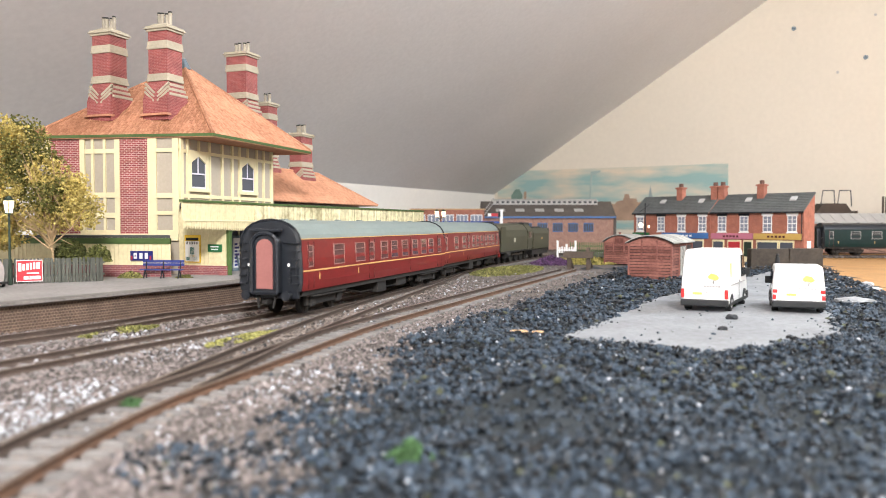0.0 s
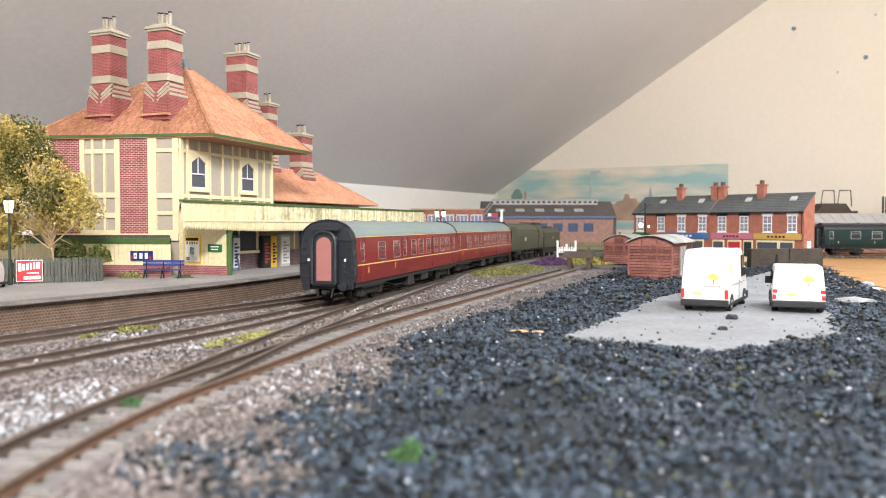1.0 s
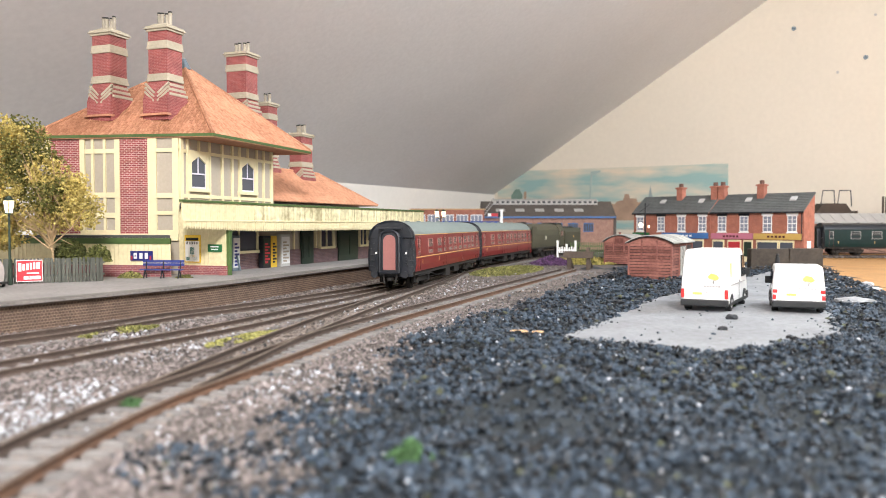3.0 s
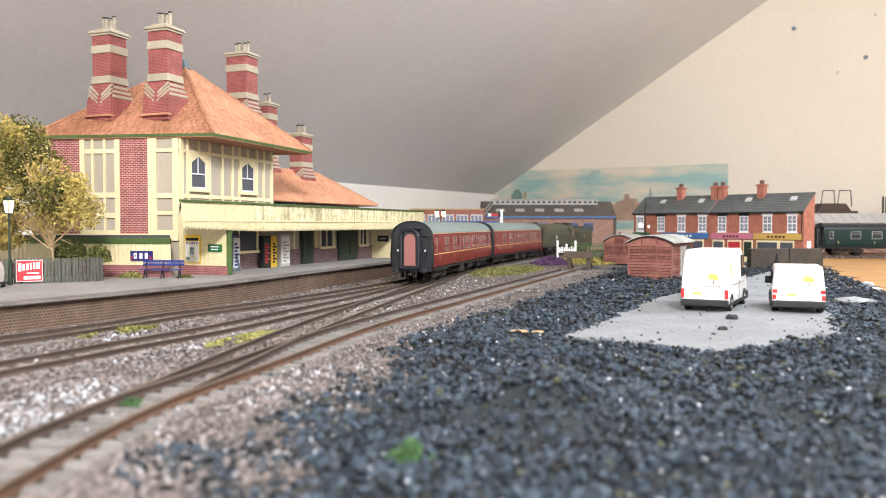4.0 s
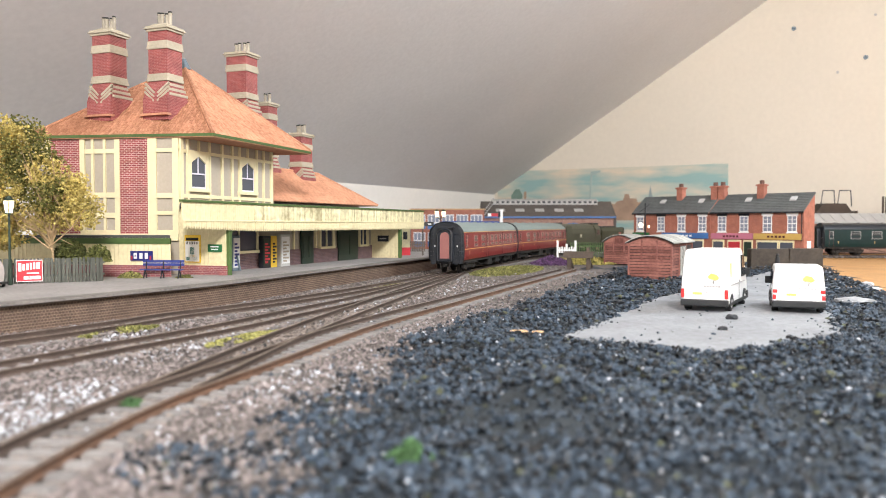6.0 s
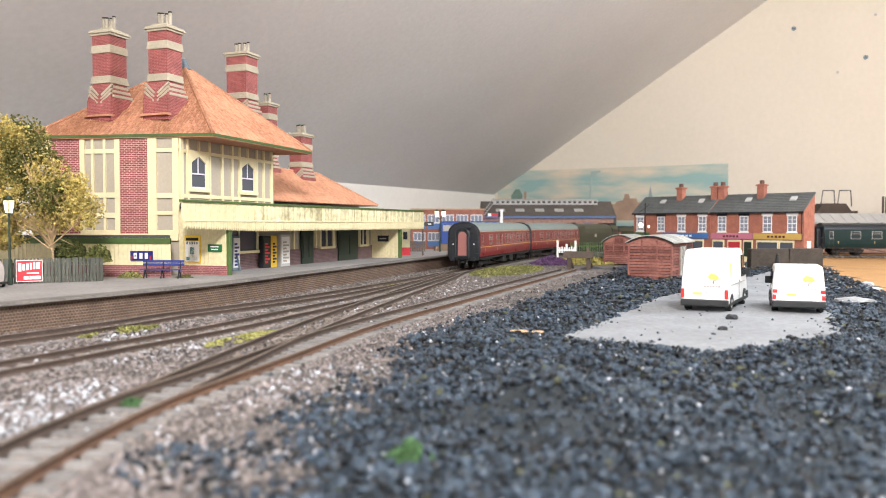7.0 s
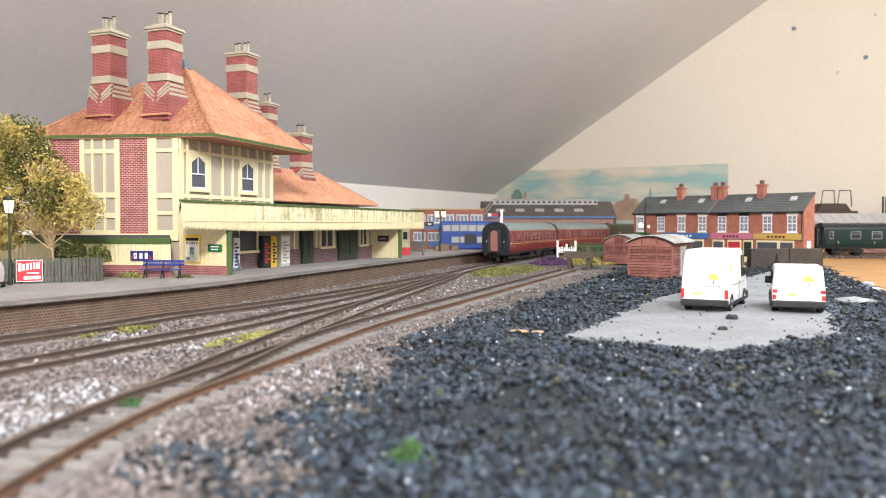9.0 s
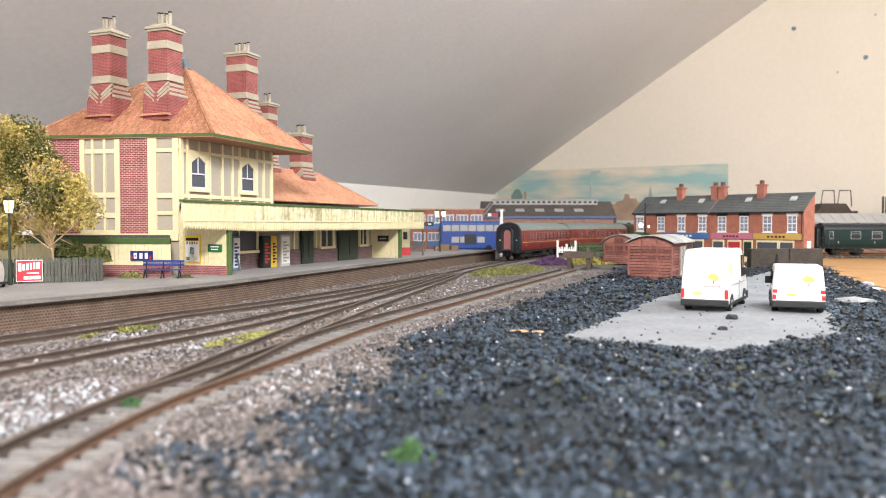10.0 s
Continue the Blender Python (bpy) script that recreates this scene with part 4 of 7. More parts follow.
def station():
    t = thing("station_house", HX * HOUSE, HY * HOUSE, 50.5 * (1 - HOUSE), HZ, "cream timber and red brick station house with orange tiled roof", "station building")
    Z0, ZT = 13.9, 108.5
    # walls: end wall, front wall and the two hidden ones
    p00, p10, p11, p01 = hs(0), hs(0, 111), hs(104, 111), hs(104)
    inset = 1.0
    up = [(x, y) for x, y in (p00, p10, p11, p01)]
    part("wall", prism(up, "z", Z0, ZT), M_PANEL, t, "beige rendered wall panels")
    for c0, c1 in ((21.5, 41.5), (70, 91)):
        part("brick_panel", wall_bar(hs(c1), hs(c0), 44, 107.5, 0.7), M_REDBRICK, t, "red brick panel")
    posts = [(0, 4.2), (15.5, 21.5), (41.5, 45), (51.5, 53.2), (60, 61.8), (66.5, 70), (91, 94)]
    for c0, c1 in posts:
        part("timber_post", wall_bar(hs(c1), hs(c0), 44, 107.6, 1.4), M_TIMBER, t)
    for c0, c1, zs in ((0, 21.5, ((98.5, 101), (68, 71.5), (57, 59.5), (44, 47))), (41.5, 70, ((98, 101), (68.5, 72), (55, 58.5), (44, 47))), (91, 104, ((96, 98.5), (68, 71.5)))):
        for z0, z1 in zs:
            part("timber_rail", wall_bar(hs(c1), hs(c0), z0, z1, 1.2), M_TIMBER, t)
    part("timber_rail", wall_bar(hs(104), hs(0), 40, 44.5, 2.0), M_TIMBER, t)
    # front: posts, rails, two windows
    for a in (0, 7, 30.5, 45, 57, 66, 88.5, 98, 108.5):
        w = 3.0 if a in (0, 108.5) else 1.9
        part("timber_post", box(a, -1.4, 66, a + w, 0.3, 107.6, 0.1), M_TIMBER, t)
    for z0, z1 in ((98.4, 100.6), (68.5, 71.0), (64.5, 66.5)):
        part("timber_rail", box(0, -1.2, z0, 111, 0.3, z1, 0.1), M_TIMBER, t)
    for a in (19, 77):
        part("timber_post", box(a, -1.3, 100, a + 1.6, 0.3, 107.6), M_TIMBER, t)
    sash("window", 10.5, 27.3, 75.5, 96.5, t)
    sash("window", 68.5, 85.7, 75.5, 96.5, t)
    # roof
    FL, BL, FR, BR, AP = (3.6, -24.2, 110), (-24.6, 101.8, 110), (141.8, -17.7, 110), (113.8, 107.8, 110), (59.2, 41.9, 168.5)
    rng = random.Random(5)
    under = solid([FL, FR, BR, BL, AP, *[(x, y, 107.8) for x, y, z in (FL, FR, BR, BL)]], [(0, 1, 4), (1, 2, 4), (2, 3, 4), (3, 0, 4), (5, 6, 7, 8), (0, 1, 6, 5), (1, 2, 7, 6), (2, 3, 8, 7), (3, 0, 5, 8)])
    roof = part("roof", under, M_TILE, t, "orange pantiled hipped roof")
    for a, b in ((BL, FL), (FL, FR), (FR, BR), (BR, BL)):
        part("tile_slope", tiled_face(a, b, AP, AP, rng=rng), M_TILE, roof, "rows of orange clay pantiles")
    for q in (FL, BL, FR, BR):
        part("hip_tiles", bars((q[:2] + (q[2] + 0.8,), AP, 1.5), n=6), M_TILE, roof)
    for a, b in ((BL, FL), (FL, FR), (FR, BR), (BR, BL)):
        part("fascia", wall_bar(a[:2], b[:2], 108.5, 110.3, 0.6, 0.3), M_GREENTRIM, roof, "green eaves board")
    part("finial", bars(((59.2, 41.9, 166), (59.2, 41.9, 174), 5.5, 1.2), n=6), M_LEAD, roof, "blue-grey lead cap")
    # stacks over the end wall and the far wall
    chimney("chimney", 7, 63, 121, 182.5, 15.5, 15.5, t, neck=147, cluster=True)
    chimney("chimney", 15, 22.5, 121, 184, 15.5, 15.5, t, neck=147.5, cluster=True)
    chimney("chimney", 122, 34, 118, 189, 16.5, 18.5, t, neck=152)
    # low wing along the platform
    part("wing_wall", box(109, 34, Z0, 336, 96, 70), M_PANEL, t, "beige upper wall of the low wing")
    e0, e1, r0, r1 = (108, 14, 70.5), (340, 14, 70.5), (104, 55, 101.5), (283, 55, 101.5)
    b0, b1 = (108, 98, 70.5), (340, 98, 70.5)
    wr = part("wing_roof", solid([e0, e1, b1, b0, r0, r1], [(0, 1, 5, 4), (1, 2, 5), (2, 3, 4, 5), (3, 0, 4), (0, 1, 2, 3)]), M_TILE, t, "low orange tiled roof")
    part("tile_slope", tiled_face(e0, e1, r0, r1, rng=rng), M_TILE, wr)
    part("tile_slope", tiled_face(e1, b1, r1, r1, rng=rng), M_TILE, wr)
    part("hip_tiles", bars(((340, 14, 71.2), (283, 55, 102.3), 1.4), ((104, 55, 102.2), (283, 55, 102.2), 1.4), n=6), M_TILE, wr)
    chimney("chimney", 196, 58, 92, 161, 15, 12, t, pots=2, neck=112)
    chimney("chimney", 246, 52, 88, 138, 21, 13, t, pots=4, corbel=True, neck=106)
    # the house stands behind the canopy, a little larger than the canopy's own scale
    for ob in t.children_recursive:
        ob.data.transform(Matrix.Scale(HOUSE, 4))


def canopy_building():
    t = thing("platform_canopy", HX, HY, 0, HZ, "cream boarded platform canopy with green posts and shaded doorways", "platform canopy")
    Z0 = 13.9
    part("back_wall", box(52, 34, Z0, 366, 40, 64), M_PANEL, t, "beige platform wall under the canopy")
    part("wing_base", box(54, 32.6, Z0, 366, 33.9, 28), M_DADO, t, "purple-red brick dado")
    # canopy
    cn = part("canopy_roof", join(prism([(-1, -2.0), (82, -2.0), (82, 40.5), (51, 40.5)], "z", 62.5, 65.6), box(82, -2.6, 62.5, 428, 16, 65.6), box(82, 16, 62.5, 366, 78, 65.6)), M_FELT, t, "flat felted canopy roof")
    boards("fascia_board", (-1, -2.0), (82, -2.0), 51.6, 66.0, 1.2, 2.6, M_CREAM, cn, "cream boarded fascia", seed=2)
    boards("fascia_board", (82, -2.6), (428, -2.6), 51.6, 65.6, 1.2, 2.6, M_DIRTYCREAM, cn, "sooty cream boarded fascia", seed=3)
    boards("valance_board", (-1, -2.8), (82, -2.8), 50.0, 53.0, 1.2, 2.6, M_CREAM, cn, "scalloped cream valance", wave=2.2, seed=4, sag=2.4)
    boards("valance_board", (82, -3.4), (428, -3.4), 47.6, 53.0, 1.2, 2.6, M_CREAM, cn, "scalloped cream valance", wave=2.2, seed=5)
    part("moulding", box(-1, -4.6, 52.6, 82, -2.0, 53.6, 0.2), M_CREAM, cn)
    part("moulding", box(82, -5.2, 52.6, 428, -2.6, 53.6, 0.2), M_CREAM, cn)
    boards("fascia_board", (428, -4), (428, 16), 47.0, 65.6, 1.0, 2.6, M_CREAM, cn, seed=6)
    part("canopy_trim", join(box(-2, -4.4, 65.6, 82, -1.0, 67.2, 0.2), box(82, -4.8, 65.4, 429, -1.6, 67.0, 0.2)), M_GREENTRIM, cn, "green top moulding")
    # poster wall at the house end of the canopy
    part("poster_wall", box(51, 0.2, Z0, 54, 40.5, 62), M_CREAM, t)
    boards("wall_board", (51, 40.5), (51, 0), 20.5, 60, 1.0, 3.4, M_CREAM, t, "cream upright boarding", seed=7)
    part("brick_base", box(49.2, -0.6, Z0, 53.9, 41, 20.8, 0.2), M_BASEBRICK, t, "red brick base")
    for a, y in ((53.2, -0.4), (367, -0.4)):
        ps = part("canopy_post", box(a - 1.7, y - 1.7, Z0, a + 1.7, y + 1.7, 61, 0.3), M_GREENTRIM, t, "green canopy post")
        part("bracket", bars(((a + 1, y, 42), (a + 4.5, y, 45.5), 0.7), ((a + 4.5, y, 45.5), (a + 11, y, 48), 0.7), n=6), M_GREENTRIM, ps)
    # far end screen
    part("end_screen", box(366, 0, Z0, 369, 38, 62), M_CREAM, t)
    boards("wall_board", (366, 38), (366, 1), Z0 + 0.2, 62, 0.9, 3.0, M_CREAM, t, "cream boarded end screen", seed=8)
    # doors and windows under the canopy
    for a0, a1 in ((211, 233), (284, 328)):
        d = part("door", box(a0, 31.2, Z0, a1, 33.2, 58, 0.3), M_DARKDOOR, t, "dark green panelled door")
        for k in range(2):
            w = (a1 - a0) / 2
            part("door_panel", box(a0 + k * w + 1.6, 30.6, 20, a0 + (k + 1) * w - 1.6, 31.3, 40, 0.2), M_DARKDOOR, d)
    for a0, a1 in ((88, 138), (248, 272), (334, 350)):
        w = part("window", join(box(a0 - 2.4, 31, 28, a0, 34, 60), box(a1, 31, 28, a1 + 2.4, 34, 60), box(a0 - 3, 30, 27, a1 + 3, 34, 29.2), box((a0 + a1) / 2 - 0.8, 31.5, 29, (a0 + a1) / 2 + 0.8, 34, 60)), M_TIMBER, t, "cream window frame")
        part("pane", box(a0, 32.6, 29, a1, 33.4, 60), M_WINGLASS, w)
    for a in (200, 240, 278, 356):
        part("timber_post", box(a - 1, 32.4, 28, a + 1, 34, 62), M_TIMBER, t)


def annexe():
    """Low flat-roofed extension in front of the end wall."""
    ext = thing("station_annexe", 0, 0, 0, 0, "low cream boarded annexe with green fascia and felt roof", "annexe")
    q0, q1 = Vector(house(*hs(0, -9))) * ANNEXE, Vector(house(*hs(150, -9))) * ANNEXE
    plan = [tuple(q1), tuple(q0), (q0.x * 1.055, q0.y * 1.05), (q1.x, q1.y * 1.05)]
    part("wall", prism(plan, "z", 13.9, 40.2), M_CREAM, ext)
    boards("wall_board", q1, q0, 22.2, 37.3, 0.9, 3.2, M_CREAM, ext, seed=9)
    part("brick_base", wall_bar(q1, q0, 13.9, 22.2, 1.2), M_BASEBRICK, ext, "red brick base")
    part("fascia", wall_bar(q1, q0, 37.1, 41.1, 1.8), M_GREENTRIM, ext, "green fascia")
    part("flat_roof", prism([(a, b - 1.0) for a, b in plan[:2]] + plan[2:], "z", 41.2, 42.9), M_FELT, ext, "dark felt flat roof")


def house(a, c_off):
    """Plan point from canopy coordinates."""
    v = Matrix.Rotation(radians(HZ), 2) @ Vector((a, c_off))
    return HX + v.x, HY + v.y


station()
canopy_building()
annexe()


def wall_sign(name, p, q, z0, z1, ground_mat, marks, label, back=M_BLACK):
    """An enamel sign on a wall from p to q (plan), with marks: (material, x0, z0, x1, z1) as shares of the board."""
    p, q = Vector(p), Vector(q)
    d = (q - p)
    t = thing(name, p.x, p.y, 0, math.degrees(math.atan2(d.y, d.x)), label, "sign")
    w, h = d.length, z1 - z0
    part("board", box(0, -0.9, z0, w, 0, z1, 0.15), ground_mat, t)
    for m, a, b, c, e in marks:
        part("mark", box(a * w, -1.15, z0 + b * h, c * w, -0.85, z0 + e * h), m, t)
    return t


wall_sign("poster_sign", house(49.7, 34.8), house(49.7, 21), 22.8, 43.0, M_YELLOW,
          [(M_WHITEPAINT, 0.06, 0.04, 0.94, 0.78), (M_BLACK, 0.12, 0.80, 0.88, 0.90), (M_BLACK, 0.14, 0.66, 0.24, 0.76), (M_BLACK, 0.30, 0.66, 0.40, 0.76), (M_BLACK, 0.46, 0.66, 0.56, 0.76), (M_BLACK, 0.62, 0.66, 0.70, 0.76), (M_BLACK, 0.76, 0.66, 0.86, 0.76),
           (M_TEAL, 0.36, 0.30, 0.64, 0.56), (M_TEAL, 0.46, 0.18, 0.54, 0.30), (M_TEAL, 0.12, 0.08, 0.34, 0.20), (M_TEAL, 0.60, 0.08, 0.86, 0.22), (M_YELLOW, 0.3, 0.22, 0.7, 0.27)],
          "yellow and white enamel advertising poster with teal picture")
wall_sign("name_sign", house(49.7, 14.5), house(49.7, 2.6), 30.9, 36.3, M_GREENSIGN, [(M_WHITEPAINT, 0.2, 0.60, 0.8, 0.76), (M_WHITEPAINT, 0.25, 0.24, 0.75, 0.40)], "small green sign with pale lettering bars")
e0, e1 = house(*[-9 + SKEW[0] * 27.2, SKEW[1] * 27.2]), house(*[-9 + SKEW[0] * 11.8, SKEW[1] * 11.8])
e0, e1 = Vector(e0) * ANNEXE + Vector((-0.12, -1.4)), Vector(e1) * ANNEXE + Vector((-0.12, -1.4))
wall_sign("advert_sign", e0, e1, 25.3, 32.1, M_BLUESIGN, [(M_WHITEPAINT, 0.16, 0.2, 0.30, 0.8), (M_BLUESIGN, 0.20, 0.38, 0.26, 0.62), (M_WHITEPAINT, 0.42, 0.2, 0.56, 0.8), (M_WHITEPAINT, 0.66, 0.2, 0.80, 0.8), (M_REDSIGN, 0.03, 0.1, 0.10, 0.5), (M_REDSIGN, 0.88, 0.1, 0.95, 0.5)], "blue enamel advertising sign with white shapes")

wall_sign("name_sign", house(364.6, 25), house(364.6, 12), 32, 38.5, M_BLACK, [(M_CORRUGATED_PALE, 0.2, 0.4, 0.8, 0.6)], "small black notice on the cream end screen")

# kiosks under the canopy


def cabinet(name, a0, a1, z1, mats, label, category):
    p, q = house(a0, 27), house(a1, 27)
    d = Vector(q) - Vector(p)
    t = thing(name, p[0], p[1], 13.9, HZ, label, category)
    w = d.length
    part("body", box(0, 0, 0, w, 4.2, z1 - 13.9, 0.3), mats[0], t)
    part("front_panel", box(w * 0.08, -0.5, 2.5, w * 0.92, 0.1, z1 - 16, 0.15), mats[1], t)
    k = 7
    for i in range(k):
        z = 4 + i * (z1 - 13.9 - 9) / k
        part("mark", box(w * 0.2, -0.8, z, w * (0.55 + 0.25 * (i % 2)), -0.4, z + 1.6), mats[2], t)
    return t


cabinet("display_board", 139.6, 152, 41, (M_BLACK, M_DARKDOOR, M_REDSIGN), "dark advertising display board with red bars", "display board")
cabinet("advert_cabinet", 152.6, 161.6, 41, (M_YELLOW, M_YELLOW, M_BLACK), "yellow cabinet with black lettering bars", "cabinet")
cabinet("white_cabinet", 168, 183, 42, (M_CORRUGATED_PALE, M_WHITEPAINT, M_PANEL), "pale grey metal cabinet", "cabinet")
ph = cabinet("ticket_machine", 97, 107, 42, (M_LEAD, M_WHITEPAINT, M_BLUEPAINT), "blue-grey ticket machine on a stand", "machine")
part("stand_leg", bars(((9, -1, 0), (4, -1, 12), 0.9), n=6), M_LEAD, ph)

# fence, bench, lamp and tree at the platform end


def picket_fence():
    p, q = Vector((-300, 466)), Vector((-220, 514))
    d = (q - p)
    t = thing("picket_fence", p.x, p.y, 13.9, math.degrees(math.atan2(d.y, d.x)), "dark grey-green close-boarded picket fence", "fence")
    n, rng = int(d.length / 2.05), random.Random(3)
    me = mesh_of("picket", prism([(-0.8, 0), (0.8, 0), (0.8, 15.0), (0.4, 15.6), (-0.4, 15.6), (-0.8, 15.0)], "y", -0.4, 0.4), M_FENCE)
    for i in range(n):
        ob = new("picket", me)
        ob.parent = t
        ob.matrix_basis = pose((i + 0.5) * 2.05 * K, 0, rng.uniform(-0.3, 0.2) * K, 0, rng.uniform(-1.5, 1.5), 0)
    for z in (4, 11.5):
        part("rail", box(0, 0.4, z, d.length, 1.2, z + 1.4), M_FENCE, t)
    for i in range(5):
        part("post", box(i * 22 + 0.5, 1.2, 0, i * 22 + 2.8, 3.2, 15), M_FENCE, t)
    a, b = p + d.normalized() * 42.3, p + d.normalized() * 57
    nrm = Vector((d.y, -d.x)).normalized() * 0.6
    return a + nrm, b + nrm


fa, fb = picket_fence()
wall_sign("advert_sign", fa, fb, 15.2, 28.6, M_REDSIGN,
          [(M_WHITEPAINT, 0.08, 0.48, 0.20, 0.86), (M_WHITEPAINT, 0.24, 0.52, 0.34, 0.82), (M_WHITEPAINT, 0.38, 0.54, 0.48, 0.84), (M_WHITEPAINT, 0.52, 0.56, 0.60, 0.86), (M_WHITEPAINT, 0.64, 0.58, 0.72, 0.88), (M_WHITEPAINT, 0.76, 0.58, 0.90, 0.88),
           (M_WHITEPAINT, 0.40, 0.36, 0.86, 0.42), (M_WHITEPAINT, 0.28, 0.10, 0.46, 0.26), (M_WHITEPAINT, 0.50, 0.10, 0.92, 0.26), (M_WHITEPAINT, 0.0, 0.0, 1.0, 0.03), (M_WHITEPAINT, 0.0, 0.97, 1.0, 1.0), (M_WHITEPAINT, 0.0, 0.0, 0.02, 1.0), (M_WHITEPAINT, 0.98, 0.0, 1.0, 1.0)],
          "red enamel advertising sign with white shapes")


def bench():
    t = thing("platform_bench", -191.5, 540, 13.9, -4, "blue slatted platform bench with black legs", "bench")
    for k in range(3):
        part("seat_slat", box(-14.5, -4 + k * 1.6, 5.6, 14.5, -2.8 + k * 1.6, 6.4, 0.15), M_BLUEPAINT, t)
    for k in range(2):
        part("back_slat", box(-14.5, 1.2, 8.4 + k * 2.2, 14.5, 1.9, 10.2 + k * 2.2, 0.15), M_BLUEPAINT, t)
    for x in (-12, 0, 12):
        part("leg", bars(((x, -3.6, 0), (x, -1.5, 5.6), 0.45), ((x, 1.6, 0), (x, -0.5, 5.6), 0.45), ((x, 0.6, 5.6), (x, 1.6, 12), 0.45), n=6), M_BLACK, t)


bench()


def platform_lamp(name, x, y, z0, z1, heads, label):
    t = thing(name, x, y, z0, 0, label, "lamp")
    h = z1 - z0
    part("post", bars(((0, 0, 0), (0, 0, h * 0.3), 1.3, 1.0), ((0, 0, h * 0.3), (0, 0, h), 0.8, 0.6), n=10), M_DARKDOOR, t, "dark green lamp post")
    for dx in heads:
        if dx:
            part("arm", bars(((0, 0, h - 4), (dx, 0, h - 1), 0.4), n=6), M_DARKDOOR, t)
        hd = part("lantern", bars(((dx, 0, h - 1), (dx, 0, h + 6.5), 2.0, 3.1), n=8), M_LAMPGLOW, t, "lit warm white lantern")
        part("lantern_cap", bars(((dx, 0, h + 6.4), (dx, 0, h + 9.2), 3.5, 1.0), n=8), M_DARKDOOR, hd)
        for a in range(4):
            ca, sa = math.cos(a * 1.571 + 0.4), math.sin(a * 1.571 + 0.4)
            part("lantern_bar", bars(((dx + 2.1 * ca, 2.1 * sa, h - 1), (dx + 3.2 * ca, 3.2 * sa, h + 6.5), 0.28), n=5), M_DARKDOOR, hd)
        part("lantern_rim", bars(((dx, 0, h - 1.8), (dx, 0, h - 0.9), 2.4), n=8), M_DARKDOOR, hd)
    return t


platform_lamp("platform_lamp", -262, 478, 13.9, 58.5, (0,), "lit platform lamp with glazed lantern on dark green post")
platform_lamp("platform_lamp", -4, 1075, 13.9, 62, (-4.5, 4.5), "twin-globe lit platform lamp on dark post")


def leafy(points, size, rng, flat=0.3):
    """Many small leaf clumps as crossed, bent quads."""
    vs, fs = [], []
    for (x, y, z), s in points:
        for _ in range(2):
            a, b = Vector((rng.gauss(0, 1), rng.gauss(0, 1), rng.gauss(0, 1))).normalized(), Vector((rng.gauss(0, 1), rng.gauss(0, 1), rng.gauss(0, 1)))
            b = (b - a * b.dot(a)).normalized()
            n = a.cross(b) * 0.4
            a, b, n = a * size * s, b * size * s * 0.7, n * size * s
            c = Vector((x, y, z))
            k = len(vs)
            vs += [tuple(c - a), tuple(c - b + n), tuple(c + a), tuple(c + b + n)]
            fs += [(k, k + 1, k + 2), (k, k + 2, k + 3)]
    bm = bmesh.new()
    me = bpy.data.meshes.new("tmp")
    me.from_pydata(vs, [], fs)
    bm.from_mesh(me)
    bpy.data.meshes.remove(me)
    return bm


